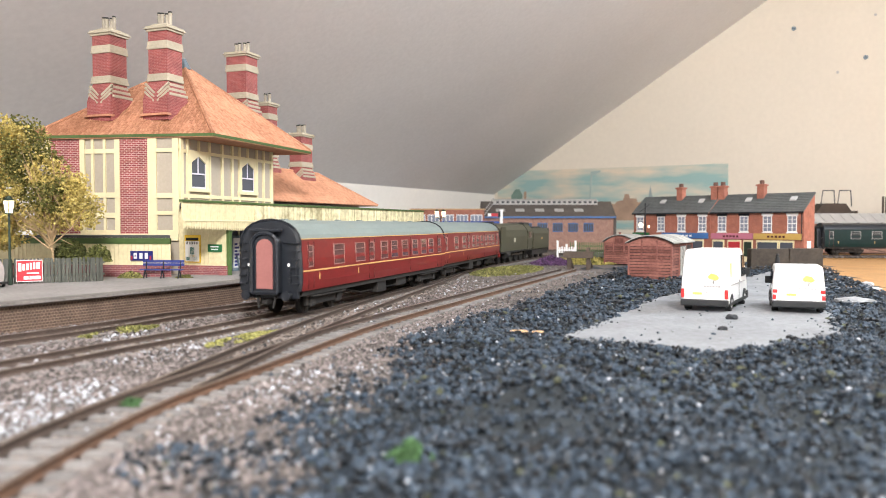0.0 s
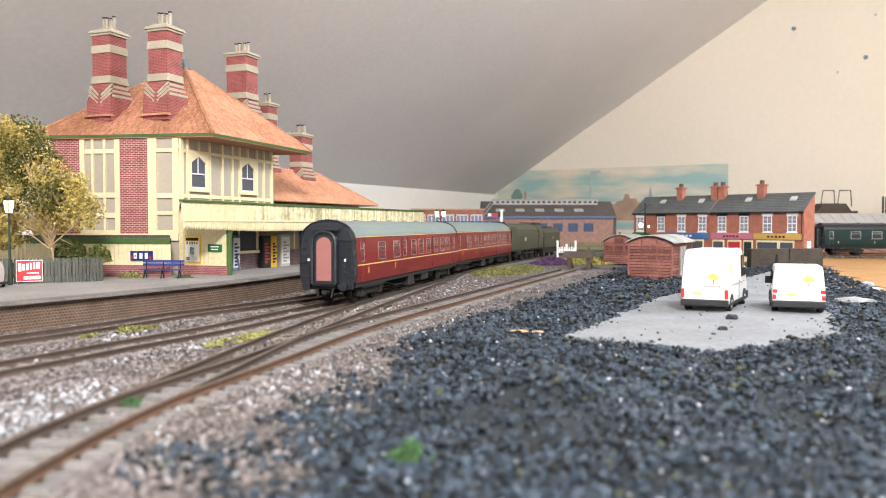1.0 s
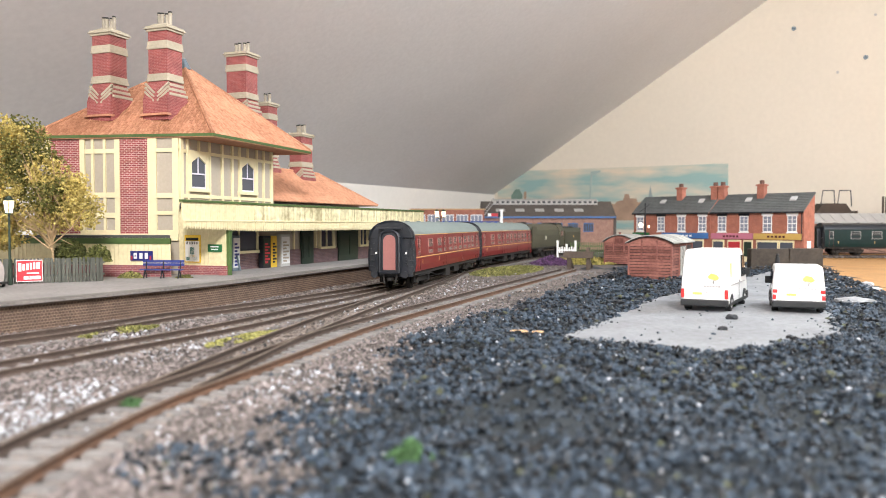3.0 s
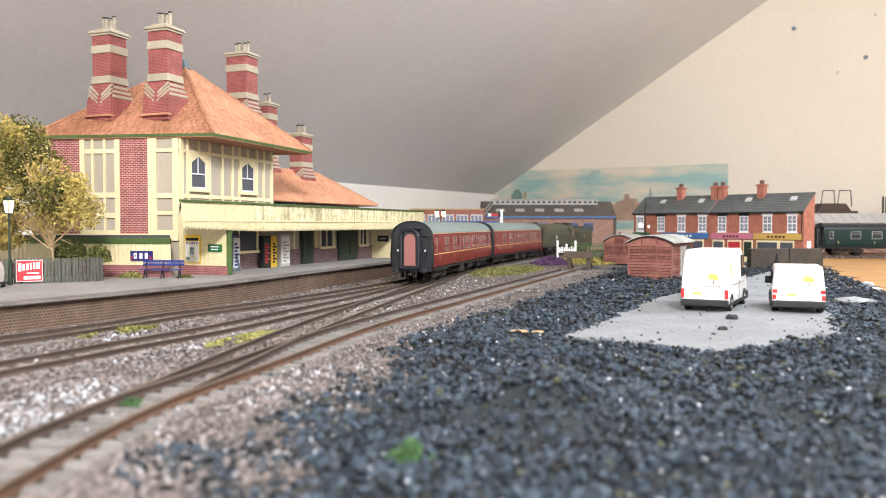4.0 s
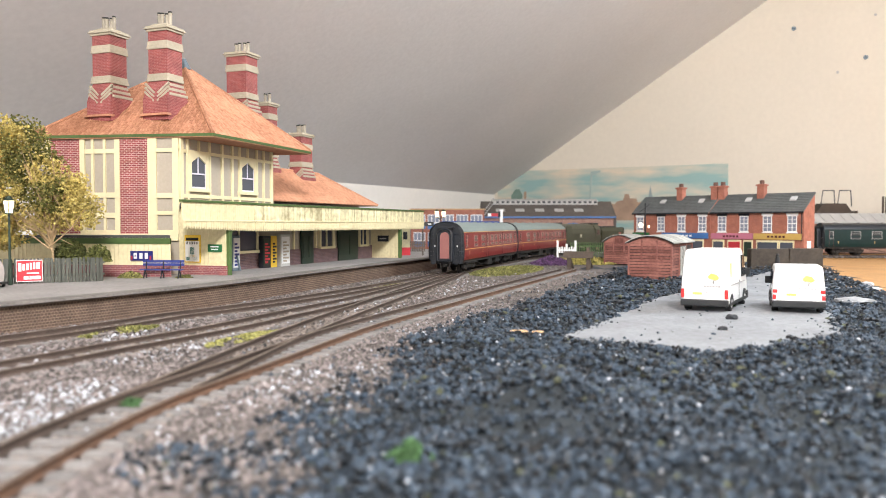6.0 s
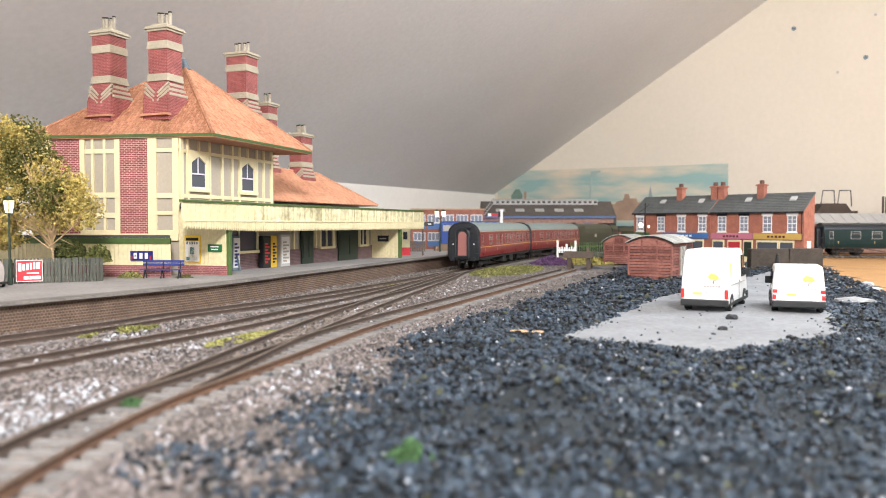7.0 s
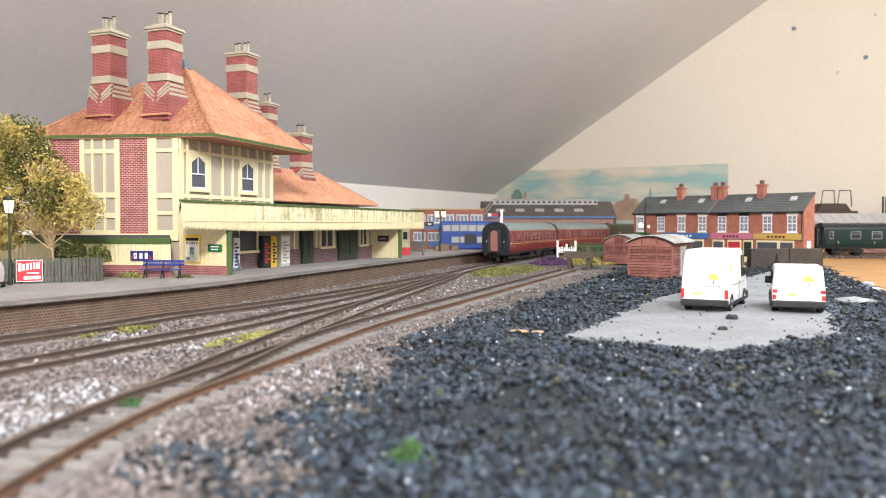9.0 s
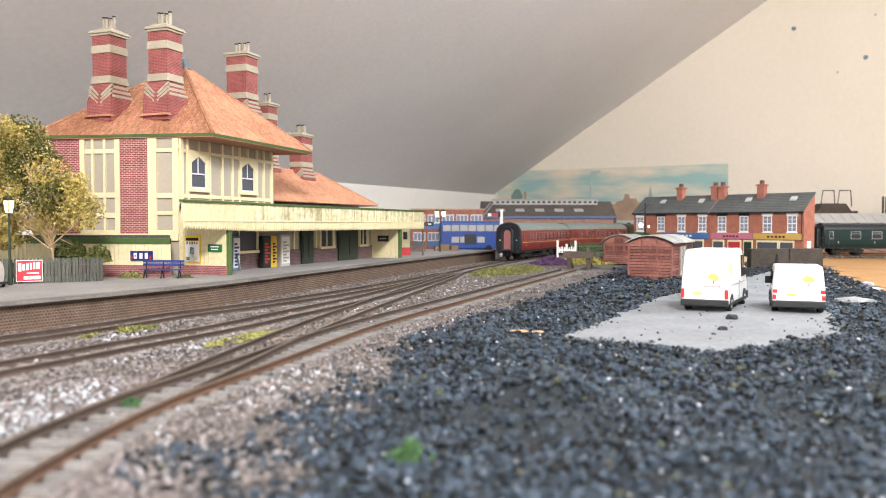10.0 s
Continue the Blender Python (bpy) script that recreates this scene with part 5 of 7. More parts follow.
def tree():
    t = thing("tree", -250, 505, 13.9, 0, "olive-yellow broadleaf tree with pale forked twigs", "tree")
    rng = random.Random(11)
    segs = [((2, 0, 0), (0, 0, 26), 1.0, 0.8)]
    tips = []
    for k in range(16):
        a = rng.uniform(0, 6.28)
        r = rng.uniform(8, 24)
        z = rng.uniform(36, 78)
        m = (math.cos(a) * r * 0.4, math.sin(a) * r * 0.3, 26 + (z - 26) * 0.5)
        e = (math.cos(a) * r * 1.1 - 4, math.sin(a) * r * 0.6, z)
        segs += [((0, 0, 20 + rng.uniform(0, 6)), m, 0.9, 0.5), (m, e, 0.5, 0.2)]
        for _ in range(3):
            f = (e[0] + rng.uniform(-8, 8), e[1] + rng.uniform(-6, 2), e[2] + rng.uniform(-6, 10))
            segs.append((m, f, 0.3, 0.12))
    # bare forked twigs on the open side
    for s in (((2, -8, 22), (18, -12, 34), 0.5, 0.4), ((18, -12, 34), (27, -12, 46), 0.4, 0.2), ((18, -12, 34), (12, -13, 48), 0.35, 0.15), ((2, -8, 22), (-14, -12, 36), 0.5, 0.3), ((-14, -12, 36), (-20, -12, 46), 0.3, 0.15), ((10, -10, 28), (20, -14, 24), 0.3, 0.15), ((12, -13, 48), (8, -14, 56), 0.2, 0.1)):
        segs.append(s)
    part("trunk", bars(*segs, n=6), M_BARK, t, "pale tan trunk and twigs")
    lobes = [(-36, 0, 84, 26, 20, 24), (-20, 2, 92, 18, 18, 15), (-8, 4, 72, 18, 18, 18), (4, 0, 55, 18, 18, 17), (18, 0, 46, 15, 16, 14), (-28, -2, 58, 26, 20, 22), (-34, 0, 36, 24, 18, 16), (-6, 4, 40, 18, 14, 12), (12, 4, 62, 12, 14, 10), (-48, 0, 64, 24, 20, 30), (-42, 2, 28, 22, 12, 10)]
    pale, dark = [], []
    for cx, cy, cz, rx, ry, rz in lobes:
        for _ in range(int(rx * rz * 5.5)):
            v = Vector((rng.gauss(0, 1), rng.gauss(0, 1), rng.gauss(0, 1))).normalized() * rng.uniform(0.35, 1.03)
            p = (cx + v.x * rx, cy + v.y * ry, cz + v.z * rz)
            gap = noise.noise(Vector(p) * 0.11)
            if gap < -0.42:
                continue
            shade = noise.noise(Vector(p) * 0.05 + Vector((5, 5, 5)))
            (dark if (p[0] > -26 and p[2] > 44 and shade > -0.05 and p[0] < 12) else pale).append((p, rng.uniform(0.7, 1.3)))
    part("crown", leafy(pale, 0.95, rng), M_LEAF, t, "olive-yellow leaf clumps")
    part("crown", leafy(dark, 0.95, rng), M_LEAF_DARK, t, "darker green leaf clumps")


tree()


def bush(name, x, y, z, rx, ry, rz, material, label, seed, size=1.0):
    t = thing(name, x, y, z, 0, label, "shrub")
    rng = random.Random(seed)
    pts = []
    for _ in range(int(rx * rz * 6)):
        v = Vector((rng.gauss(0, 1), rng.gauss(0, 1), abs(rng.gauss(0, 1)))).normalized() * rng.uniform(0.5, 1.0)
        pts.append(((v.x * rx, v.y * ry, v.z * rz), rng.uniform(0.6, 1.3)))
    part("foliage", leafy(pts, size, rng), material, t)
    part("stem", bars(((0, 0, -1), (0, 0, rz * 0.7), 0.5, 0.2), n=5), M_BARK, t)


bush("garden_bush", -245, 520, 27.0, 12, 5, 14, M_BUSH, "dark green clipped bush behind the fence", 1)
bush("garden_bush", -228, 523, 26.0, 9, 5, 11.5, M_BUSH, "dark green clipped bush behind the fence", 2)
bush("weed_clump", -214, 541, 13.5, 9, 3, 5, M_GRASS, "straw-coloured weeds at the foot of the wall", 3)
bush("weed_clump", -178, 543, 13.5, 6, 2, 3, M_GRASS, "straw-coloured weeds at the foot of the wall", 4)
# pale bundle on a dark trolley at the platform end
tr = thing("luggage_trolley", -263, 457, 13.9, 10, "pale rounded bundle on a small dark trolley", "trolley")
part("bundle", bars(((-4, 0, 8), (6, 0, 8), 7.0, 7.5), n=16), M_BUNDLE, tr, "pale rounded bundle")
part("bed", box(-6, -5, 2.2, 9, 5, 3.4, 0.3), M_UNDER, tr)
for wx in (-3, 6):
    for wy in (-4, 4):
        part("wheel", bars(((wx, wy - 0.5, 1.6), (wx, wy + 0.5, 1.6), 1.6), n=10), M_UNDER, tr)

# ---- goods yard ----
M_VANWHITE = mat("white_van_paint", (0.80, 0.80, 0.80), 0.3, vary=0.03, bump=0.0)
M_TYRE = mat("black_tyre_rubber", (0.015, 0.015, 0.016), 0.8, vary=0.2)
M_HUB = mat("silver_wheel_trim", (0.55, 0.55, 0.56), 0.4, 0.5, vary=0.1)
M_PLASTIC = mat("dark_grey_plastic", (0.014, 0.016, 0.018), 0.6, vary=0.2)
M_TAIL = mat("red_tail_lamp", (0.55, 0.04, 0.04), 0.25, vary=0.1, bump=0)
M_VANGLASS = glass("dark_van_glass", (0.03, 0.035, 0.04), 0.05, 0.1)
M_LOGO = mat("yellow_orange_print", (0.82, 0.66, 0.16), 0.4, vary=0.15, bump=0)
M_GREYPRINT = mat("grey_print", (0.35, 0.34, 0.34), 0.5, vary=0.1, bump=0)
M_HUT = mat("faded_red_brown_boards", (0.23, 0.078, 0.063), 0.75, vary=0.35, fine=400, coarse=60, bump=0.3, tint=(0.29, 0.125, 0.10), rnd=0.3)
M_HUTDARK = mat("dark_board_gaps", (0.07, 0.03, 0.028), 0.9, vary=0.3)
M_HUTROOF = mat("pale_grey_felt", (0.36, 0.36, 0.335), 0.8, vary=0.4, fine=300, coarse=50, bump=0.3)
M_TERRACE = brick_mat("orange_red_house_brick", (0.37, 0.135, 0.09), (0.31, 0.11, 0.075), (0.40, 0.19, 0.14), 2.9, 1.0, 0.006, 0.1)
M_HOUSEGLASS = glass("pale_blue_house_glass", (0.27, 0.30, 0.38), 0.1, 0.1)
M_SLATE = mat("dark_grey_slate", (0.105, 0.11, 0.108), 0.7, vary=0.28, fine=250, coarse=40, bump=0.25)
M_DARKWALL = mat("dark_brown_mottled_wall", (0.060, 0.048, 0.038), 0.9, vary=0.35, fine=300, coarse=70, bump=0.5)
M_POTDARK = mat("sooty_brown_pot", (0.12, 0.06, 0.045), 0.8, vary=0.3)
M_PINKSIGN = mat("dusty_pink_sign", (0.50, 0.17, 0.24), 0.5, vary=0.08, bump=0)
M_OCHRE = mat("ochre_sign", (0.55, 0.36, 0.10), 0.5, vary=0.08, bump=0)
M_MIDBLUE = mat("mid_blue_paint", (0.05, 0.15, 0.38), 0.45, vary=0.12, bump=0)
M_BUSBLUE = mat("bright_blue_bus_paint", (0.010, 0.055, 0.29), 0.35, vary=0.1, bump=0)
M_SHEDBRICK = brick_mat("pinkish_shed_brick", (0.36, 0.20, 0.15), (0.30, 0.165, 0.13), (0.40, 0.27, 0.22), 3.0, 1.1, 0.008, 0.1)
M_SHEDROOF = mat("brown_grey_shed_roof", (0.105, 0.088, 0.078), 0.8, vary=0.2, fine=200, coarse=40, bump=0.2)
M_TIMBERGREY = mat("weathered_grey_timber", (0.105, 0.08, 0.064), 0.85, vary=0.3, fine=400, coarse=70, bump=0.4)
M_CORRUGATED = mat("pale_grey_sheet_roof", (0.42, 0.41, 0.40), 0.6, vary=0.1)
M_TANK = mat("dark_brown_hopper_paint", (0.06, 0.04, 0.028), 0.7, vary=0.3)
M_CRATE = mat("brown_crate_wood", (0.20, 0.13, 0.085), 0.8, vary=0.3)
M_TAN = mat("tan_wood_chip", (0.55, 0.36, 0.2), 0.8, vary=0.2)
M_PALESTONE = mat("pale_grey_stone", (0.27, 0.28, 0.29), 0.75, vary=0.2, fine=300, coarse=60, bump=0.4)
M_FIG = mat("dark_figurine_paint", (0.03, 0.03, 0.032), 0.7, vary=0.3)


def hard_standing():
    """Concrete patch: one uneven slab with a broken edge."""
    bm = bmesh.new()
    step = 3.0
    made = {}

    def vert(i, j):
        if (i, j) not in made:
            x, y = i * step, j * step
            made[i, j] = bm.verts.new((x, y, 0.9 + 0.15 * noise.noise(Vector((x * 0.05, y * 0.05, 0)))))
        return made[i, j]
    for i in range(15, 140):
        for j in range(100, 300):
            if in_slab((i + 0.5) * step, (j + 0.5) * step) > 0:
                bm.faces.new((vert(i, j), vert(i + 1, j), vert(i + 1, j + 1), vert(i, j + 1)))
    ext = bmesh.ops.extrude_face_region(bm, geom=bm.faces[:])
    for v in ext["geom"]:
        if isinstance(v, bmesh.types.BMVert):
            v.co.z -= 3.0
    bmesh.ops.recalc_face_normals(bm, faces=bm.faces[:])
    return part("hard_standing", bm, M_CONCRETE, None, "pale grey concrete hard standing with broken edges", kind="structure")


hard_standing()


def van(name, x, y, rz, length, width, high, nose, label, tall):
    t = thing(name, x, y, 1.0, rz, label, "van")
    L, H = length, high
    low, belt = 4.0, H * 0.45
    prof = [(0.0, low), (0.2, belt), (1.4, H * 0.88), (3.0, H * 0.97), (6.5, H), (L - nose - 14, H), (L - nose - 8, H * 0.95), (L - nose + 2, H * 0.60), (L - 3, H * 0.46), (L - 0.5, H * 0.36), (L, low)]
    bm = prism(prof, "y", -width / 2, width / 2)
    for v in bm.verts:
        f = max(0.0, (v.co.z - belt) / (H - belt))
        v.co.y *= 1 - 0.10 * f - (0.05 if v.co.x > L - 4 else 0)
    bmesh.ops.bevel(bm, geom=[e for e in bm.edges], offset=1.15, segments=3, affect="EDGES", profile=0.55, clamp_overlap=True)
    body = part("body", bm, M_VANWHITE, t, "glossy white van body", smooth=True)
    part("bumper", box(-1.2, -width / 2 - 0.1, 3.2, 2.5, width / 2 + 0.1, 7.0, 0.7), M_PLASTIC, t, "dark grey rear bumper")
    part("bumper", box(L - 3, -width / 2 - 0.1, 3.0, L + 0.8, width / 2 + 0.1, 8.0, 0.7), M_PLASTIC, t, "dark grey front bumper")
    for s in (-1, 1):
        part("sill", box(6, s * (width / 2 - 0.2) - 0.4, 3.0, L - 4, s * (width / 2 - 0.2) + 0.4, 5.0, 0.2), M_PLASTIC, t)
        zb = 7.6
        part("tail_lamp", box(-0.5, s * (width / 2 - 1.0) - 0.9, zb, 1.4, s * (width / 2 - 1.0) + 0.9, zb + (5.2 if tall else 2.6), 0.3), M_TAIL, t, "red tail lamp")
        if not tall:
            part("tail_lamp", box(-0.4, s * (width / 2 - 1.4) - 1.2, zb + 3.6, 1.5, s * (width / 2 - 1.4) + 1.2, zb + 5.6, 0.3), M_TAIL, t, "red tail lamp")
        for wx in (12.0, L - 13.5):
            w = part("wheel", bars(((wx, s * (width / 2 - 3.4), 4.3), (wx, s * (width / 2 - 0.1), 4.3), 4.3), n=22), M_TYRE, t, "black tyre")
            part("wheel_trim", bars(((wx, s * (width / 2 - 0.2), 4.3), (wx, s * (width / 2 + 0.15), 4.3), 2.5), n=14), M_HUB, w, "silver wheel trim")
            arch = [(wx + 5.6 * math.cos(a), 4.3 + 5.6 * math.sin(a)) for a in np.linspace(0, math.pi, 12)]
            part("wheel_arch", prism(arch, "y", min(s * (width / 2 - 3.2), s * (width / 2 + 0.12)), max(s * (width / 2 - 3.2), s * (width / 2 + 0.12))), M_PLASTIC, t)
        part("mirror", box(L - nose - 4, s * (width / 2 + 1.2) - 1.6, H * 0.52, L - nose - 2, s * (width / 2 + 1.2) + 1.6, H * 0.52 + 4.4, 0.4), M_PLASTIC, t, "black door mirror")
        part("mirror_arm", box(L - nose - 3.6, s * (width / 2 + 0.2) - 1.6, H * 0.52 + 0.6, L - nose - 2.6, s * (width / 2 + 0.2) + 1.6, H * 0.52 + 1.8), M_PLASTIC, t)
        part("side_window", prism([(L - nose - 15, belt + 2), (L - nose - 2, belt + 2), (L - nose - 7.5, H * 0.88), (L - nose - 15, H * 0.88)], "y", min(s * (width / 2 - 2.0), s * (width / 2 - 0.25)), max(s * (width / 2 - 2.0), s * (width / 2 - 0.25))), M_VANGLASS, t)
        part("side_groove", box(8, s * (width / 2) - 0.2, belt - 1.2, L - nose - 6, s * (width / 2) + 0.12, belt - 0.8), M_GREYPRINT, t)
        part("door_gap", box(L - nose - 26, s * (width / 2) - 0.25, 5, L - nose - 25.7, s * (width / 2) + 0.12, belt + 0.5), M_GREYPRINT, t)
        if not tall:
            part("side_window", prism([(14, belt + 2), (L - nose - 18, belt + 2), (L - nose - 18, H * 0.86), (14, H * 0.86)], "y", min(s * (width / 2 - 2.0), s * (width / 2 - 0.3)), max(s * (width / 2 - 2.0), s * (width / 2 - 0.3))), M_VANGLASS, t)
    part("windscreen", solid([(L - nose - 7.4, -width * 0.40, H * 0.93), (L - nose - 7.4, width * 0.40, H * 0.93), (L - nose + 2.2, width * 0.44, H * 0.62), (L - nose + 2.2, -width * 0.44, H * 0.62),
                              (L - nose - 9, -width * 0.40, H * 0.90), (L - nose - 9, width * 0.40, H * 0.90), (L - nose, width * 0.44, H * 0.6), (L - nose, -width * 0.44, H * 0.6)],
                             [(0, 1, 2, 3), (7, 6, 5, 4), (0, 4, 5, 1), (1, 5, 6, 2), (2, 6, 7, 3), (3, 7, 4, 0)]), M_VANGLASS, t)
    # yellow number plate, print and handle on the back
    part("number_plate", box(-0.5, 1.2, 9.8, 0.8, 6.4, 11.0), M_LOGO, t, "yellow plate")
    part("badge", box(-0.45, -2.2, 10.8, 0.6, -0.8, 11.2), M_GREYPRINT, t)
    zc, yc = H * (0.56 if tall else 0.72), -5.0
    off = 0.35 + (zc - belt) / (H * 0.88 - belt) * 1.2 if zc > belt else 0.2
    blob = [(yc + 2.9 * math.cos(a) * (1 - 0.15 * math.sin(3 * a)), zc + 1.8 * math.sin(a) + (0.5 if math.cos(a) > 0 else 0)) for a in np.linspace(0, 6.0, 16)]
    lg = part("print", prism(blob, "x", off - 1.0, off - 0.35), M_LOGO, t, "yellow sunburst-like print")
    part("print_stem", box(off - 1.0, yc - 0.5, zc - 3.8, off - 0.45, yc + 0.4, zc - 2.0), M_GREYPRINT, lg)
    for k in range(6):
        part("print_bar", box(off - 1.0, yc + 4.2 - k * 1.6, zc - 5.6, off - 0.5, yc + 5.2 - k * 1.6, zc - 4.8), M_GREYPRINT, lg)
    if tall:
        part("side_print", box(9, -width / 2 * 0.97 - 0.25, H * 0.55, 11, -width / 2 * 0.97 + 0.4, H * 0.78), M_LOGO, t)
    return t


van("panel_van", 148.6, 449.0, 60.6, 72, 26.0, 35.3, 9, "white high-roof panel van parked on the concrete", True)
van("small_van", 198.6, 440.5, 69.5, 56, 27.2, 26.4, 10, "small white van parked on the concrete", False)


def goods_hut(x, y, rz, length, width, wall, rise, label):
    """Grounded wagon body: boarded sides and a low arched felt roof."""
    t = thing("goods_hut", x, y, 0, rz, label, "hut")
    rng = random.Random(int(x))
    part("body", box(0.6, 0.6, 0, width - 0.6, length - 0.6, wall), M_HUTDARK, t)
    k = 12
    h = wall / k
    for i in range(k):
        for yy0, yy1 in ((0.0, 0.8), (length - 0.8, length)):
            part("board", box(0.8, yy0, i * h + 0.28, width - 0.8, yy1, (i + 1) * h - 0.28), M_HUT, t)
        for xx0, xx1 in ((0.0, 0.8), (width - 0.8, width)):
            part("board", box(xx0, 0.8, i * h + 0.28, xx1, length - 0.8, (i + 1) * h - 0.28), M_HUT, t)
    for xx in (0, width - 1.6):
        for yy in (-0.5, length - 1.1):
            part("corner_post", box(xx, yy, 0, xx + 1.6, yy + 1.6, wall), M_HUT, t)
    for xx in (width * 0.3, width * 0.64):
        part("end_stanchion", box(xx, -0.9, wall * 0.55, xx + 1.4, 0.1, wall + rise * 0.6), M_HUT, t)
    arc = [(width * f, wall + rise * (1 - (2 * f - 1) ** 2)) for f in np.linspace(0, 1, 11)]
    part("gable_board", prism([(0, wall - 0.1), *arc, (width, wall - 0.1)], "y", 0.3, 1.2), M_HUT, t)
    part("gable_vent", box(width * 0.36, -0.6, wall - 1.5, width * 0.64, 0.5, wall + rise * 0.72), M_HUT, t)
    part("gable_board", prism([(0, wall - 0.1), *arc, (width, wall - 0.1)], "y", length - 1.2, length - 0.3), M_HUT, t)
    lo = [(-2 + (width + 4) * f, wall + 0.3 + (rise + 0.3) * (1 - (2 * f - 1) ** 2)) for f in np.linspace(0, 1, 15)]
    hi = [(a, b + 1.0) for a, b in lo]
    rf = part("roof", prism(lo + hi[::-1], "y", -2.5, length + 2), M_HUTROOF, t, "pale grey arched felt roof")
    part("roof_edge", prism([(a, b - 0.5) for a, b in lo] + [(a, b + 0.1) for a, b in lo[::-1]], "y", -2.7, -1.6), M_BLACK, rf)
    for f in (0.25, 0.5, 0.75):
        part("roof_seam", prism([(a, b + 0.9) for a, b in lo] + [(a, b + 1.25) for a, b in lo[::-1]], "y", length * f - 0.3, length * f + 0.3), M_HUTROOF, rf)
    for yy in (length * 0.3, length * 0.62):
        part("side_stanchion", box(width - 0.2, yy, 0, width + 0.8, yy + 1.5, wall), M_HUT, t)
    dr = part("side_door", box(width + 0.2, length * 0.36, 1.0, width + 1.2, length * 0.60, wall - 3), M_HUTROOF, t, "grey weathered sliding door")
    for f in (0.40, 0.46, 0.52, 0.57):
        part("door_plank_gap", box(width + 1.1, length * f, 1.2, width + 1.35, length * f + 0.4, wall - 3.2), M_BLACK, dr)
    # no opening is cut: the shade inside is a black panel
    part("doorway", box(width - 0.3, length * 0.62, 1.0, width + 0.5, length * 0.86, wall - 3), M_BLACK, t, "black panel painted as the shade inside an open doorway")
    part("door_rail", box(width, length * 0.3, wall - 3, width + 0.7, length * 0.9, wall - 2.2), M_BLACK, t)
    return t


goods_hut(171.5, 733.5, -30, 80, 41, 33, 6.5, "faded red-brown goods hut with pale arched roof")
h2 = goods_hut(208, 1022, -28, 70, 40, 28, 8.5, "faded red-brown goods hut standing in the coal")
part("roof_vent", bars(((20, 3, 36), (20, 3, 39.5), 1.2), ((20, 3, 39.5), (20, 3, 41), 2.2, 1.4), n=10), M_HUT, h2)


def terrace():
    t = thing("terraced_houses", 281, 1165, 0, -48.4, "orange-red brick terrace with slate roof and four shop fronts", "terraced houses")
    Wd, E, R, D = 249.0, 67.5, 90.0, 60.0
    part("wall", prism([(0, 0), (D / 2, 0), (D / 2, R - 1), (0, E)], "x", 0, Wd), M_TERRACE, t, "orange-red brick walls")
    for x0, x1 in ((-1, 121.5), (123.5, Wd + 1)):
        r = part("roof", prism([(-3, E - 1.2), (D / 2 + 0.6, R), (D / 2 + 0.6, R + 1.8), (-3, E + 0.4)], "x", x0, x1), M_SLATE, t, "dark grey slate roof")
        for i in range(11):
            f = (i + 0.5) / 11
            part("slate_course", box(x0, -3 + (D / 2 + 3) * f - 0.4, E + 0.5 + (R + 1.4 - E) * f, x1, -3 + (D / 2 + 3) * f + 0.5, E + 0.95 + (R + 1.4 - E) * f), M_SLATE, r)
        part("gutter", box(x0, -4.4, E - 2.2, x1, -2.6, E - 0.6), M_BLACK, t)
    part("party_wall", prism([(-3.5, E - 2), (D / 2, R + 2.6), (D / 2, 0), (-1, 0), (-1, E - 4)], "x", 121.6, 123.4), M_TERRACE, t)
    for k, s in enumerate((11, 46, 78.8, 111, 140, 171, 202.5, 234.5)):
        w = part("window", join(box(s - 6, -0.7, 41, s + 6, 0.2, 42.5), box(s - 6, -0.7, 61, s + 6, 0.2, 62), box(s - 6, -0.7, 42.5, s - 5, 0.2, 61), box(s + 5, -0.7, 42.5, s + 6, 0.2, 61)), M_WHITEPAINT, t, "white sash window")
        for bar in (box(s - 5, -0.6, 51.2, s + 5, 0.2, 52.6), box(s - 0.4, -0.5, 42.5, s + 0.4, 0.2, 61), box(s - 5, -0.4, 46.6, s + 5, 0.2, 47.1), box(s - 5, -0.4, 56.6, s + 5, 0.2, 57.1)):
            part("glazing_bar", bar, M_WHITEPAINT, w)
        part("pane", box(s - 5, -0.15, 42.5, s + 5, 0.15, 61), M_HOUSEGLASS, w)
        dark = k in (1, 4, 5)
        part("lintel", box(s - 7.4, -1.0, 62, s + 7.4, 0.2, 65.2, 0.2), M_BLACK if dark else M_WHITEPAINT, t, "dark lintel" if dark else "white lintel")
        part("window_sill", box(s - 7, -1.4, 39.8, s + 7, 0.2, 41, 0.2), M_WHITEPAINT, t)
    for s0, s1, m in ((-0.5, 27, M_GREENSIGN), (48, 120, M_MIDBLUE), (125, 184, M_PINKSIGN), (185, 247, M_OCHRE)):
        sg = part("shop_sign", box(s0, -2.6, 31.5, s1, 0.1, 39.2, 0.3), m, t, "painted shop name board")
        for j in range(5):
            c = s0 + (s1 - s0) * (0.3 + 0.08 * j)
            part("letter_bar", box(c, -2.8, 34, c + (s1 - s0) * 0.05, -2.5, 36.5), M_WHITEPAINT if m is M_MIDBLUE else M_SEAM, sg)
    for s0, s1, m in ((6, 24, M_WINGLASS), (52, 78, M_WINGLASS), (88, 112, M_WINGLASS), (128, 142, M_WINGLASS), (150, 166, M_REDSIGN), (172, 182, M_DARKDOOR), (190, 216, M_WINGLASS), (220, 236, M_WINGLASS)):
        fr = part("shop_front", box(s0 - 1.6, -1.2, 0, s1 + 1.6, 0.1, 30.5, 0.2), M_TIMBER, t)
        part("pane", box(s0, -1.5, 9, s1, -1.0, 28), m, fr)
    part("side_door", box(Wd - 0.1, 9, 0, Wd + 0.8, 19, 30), M_WHITEPAINT, t, "white side door")
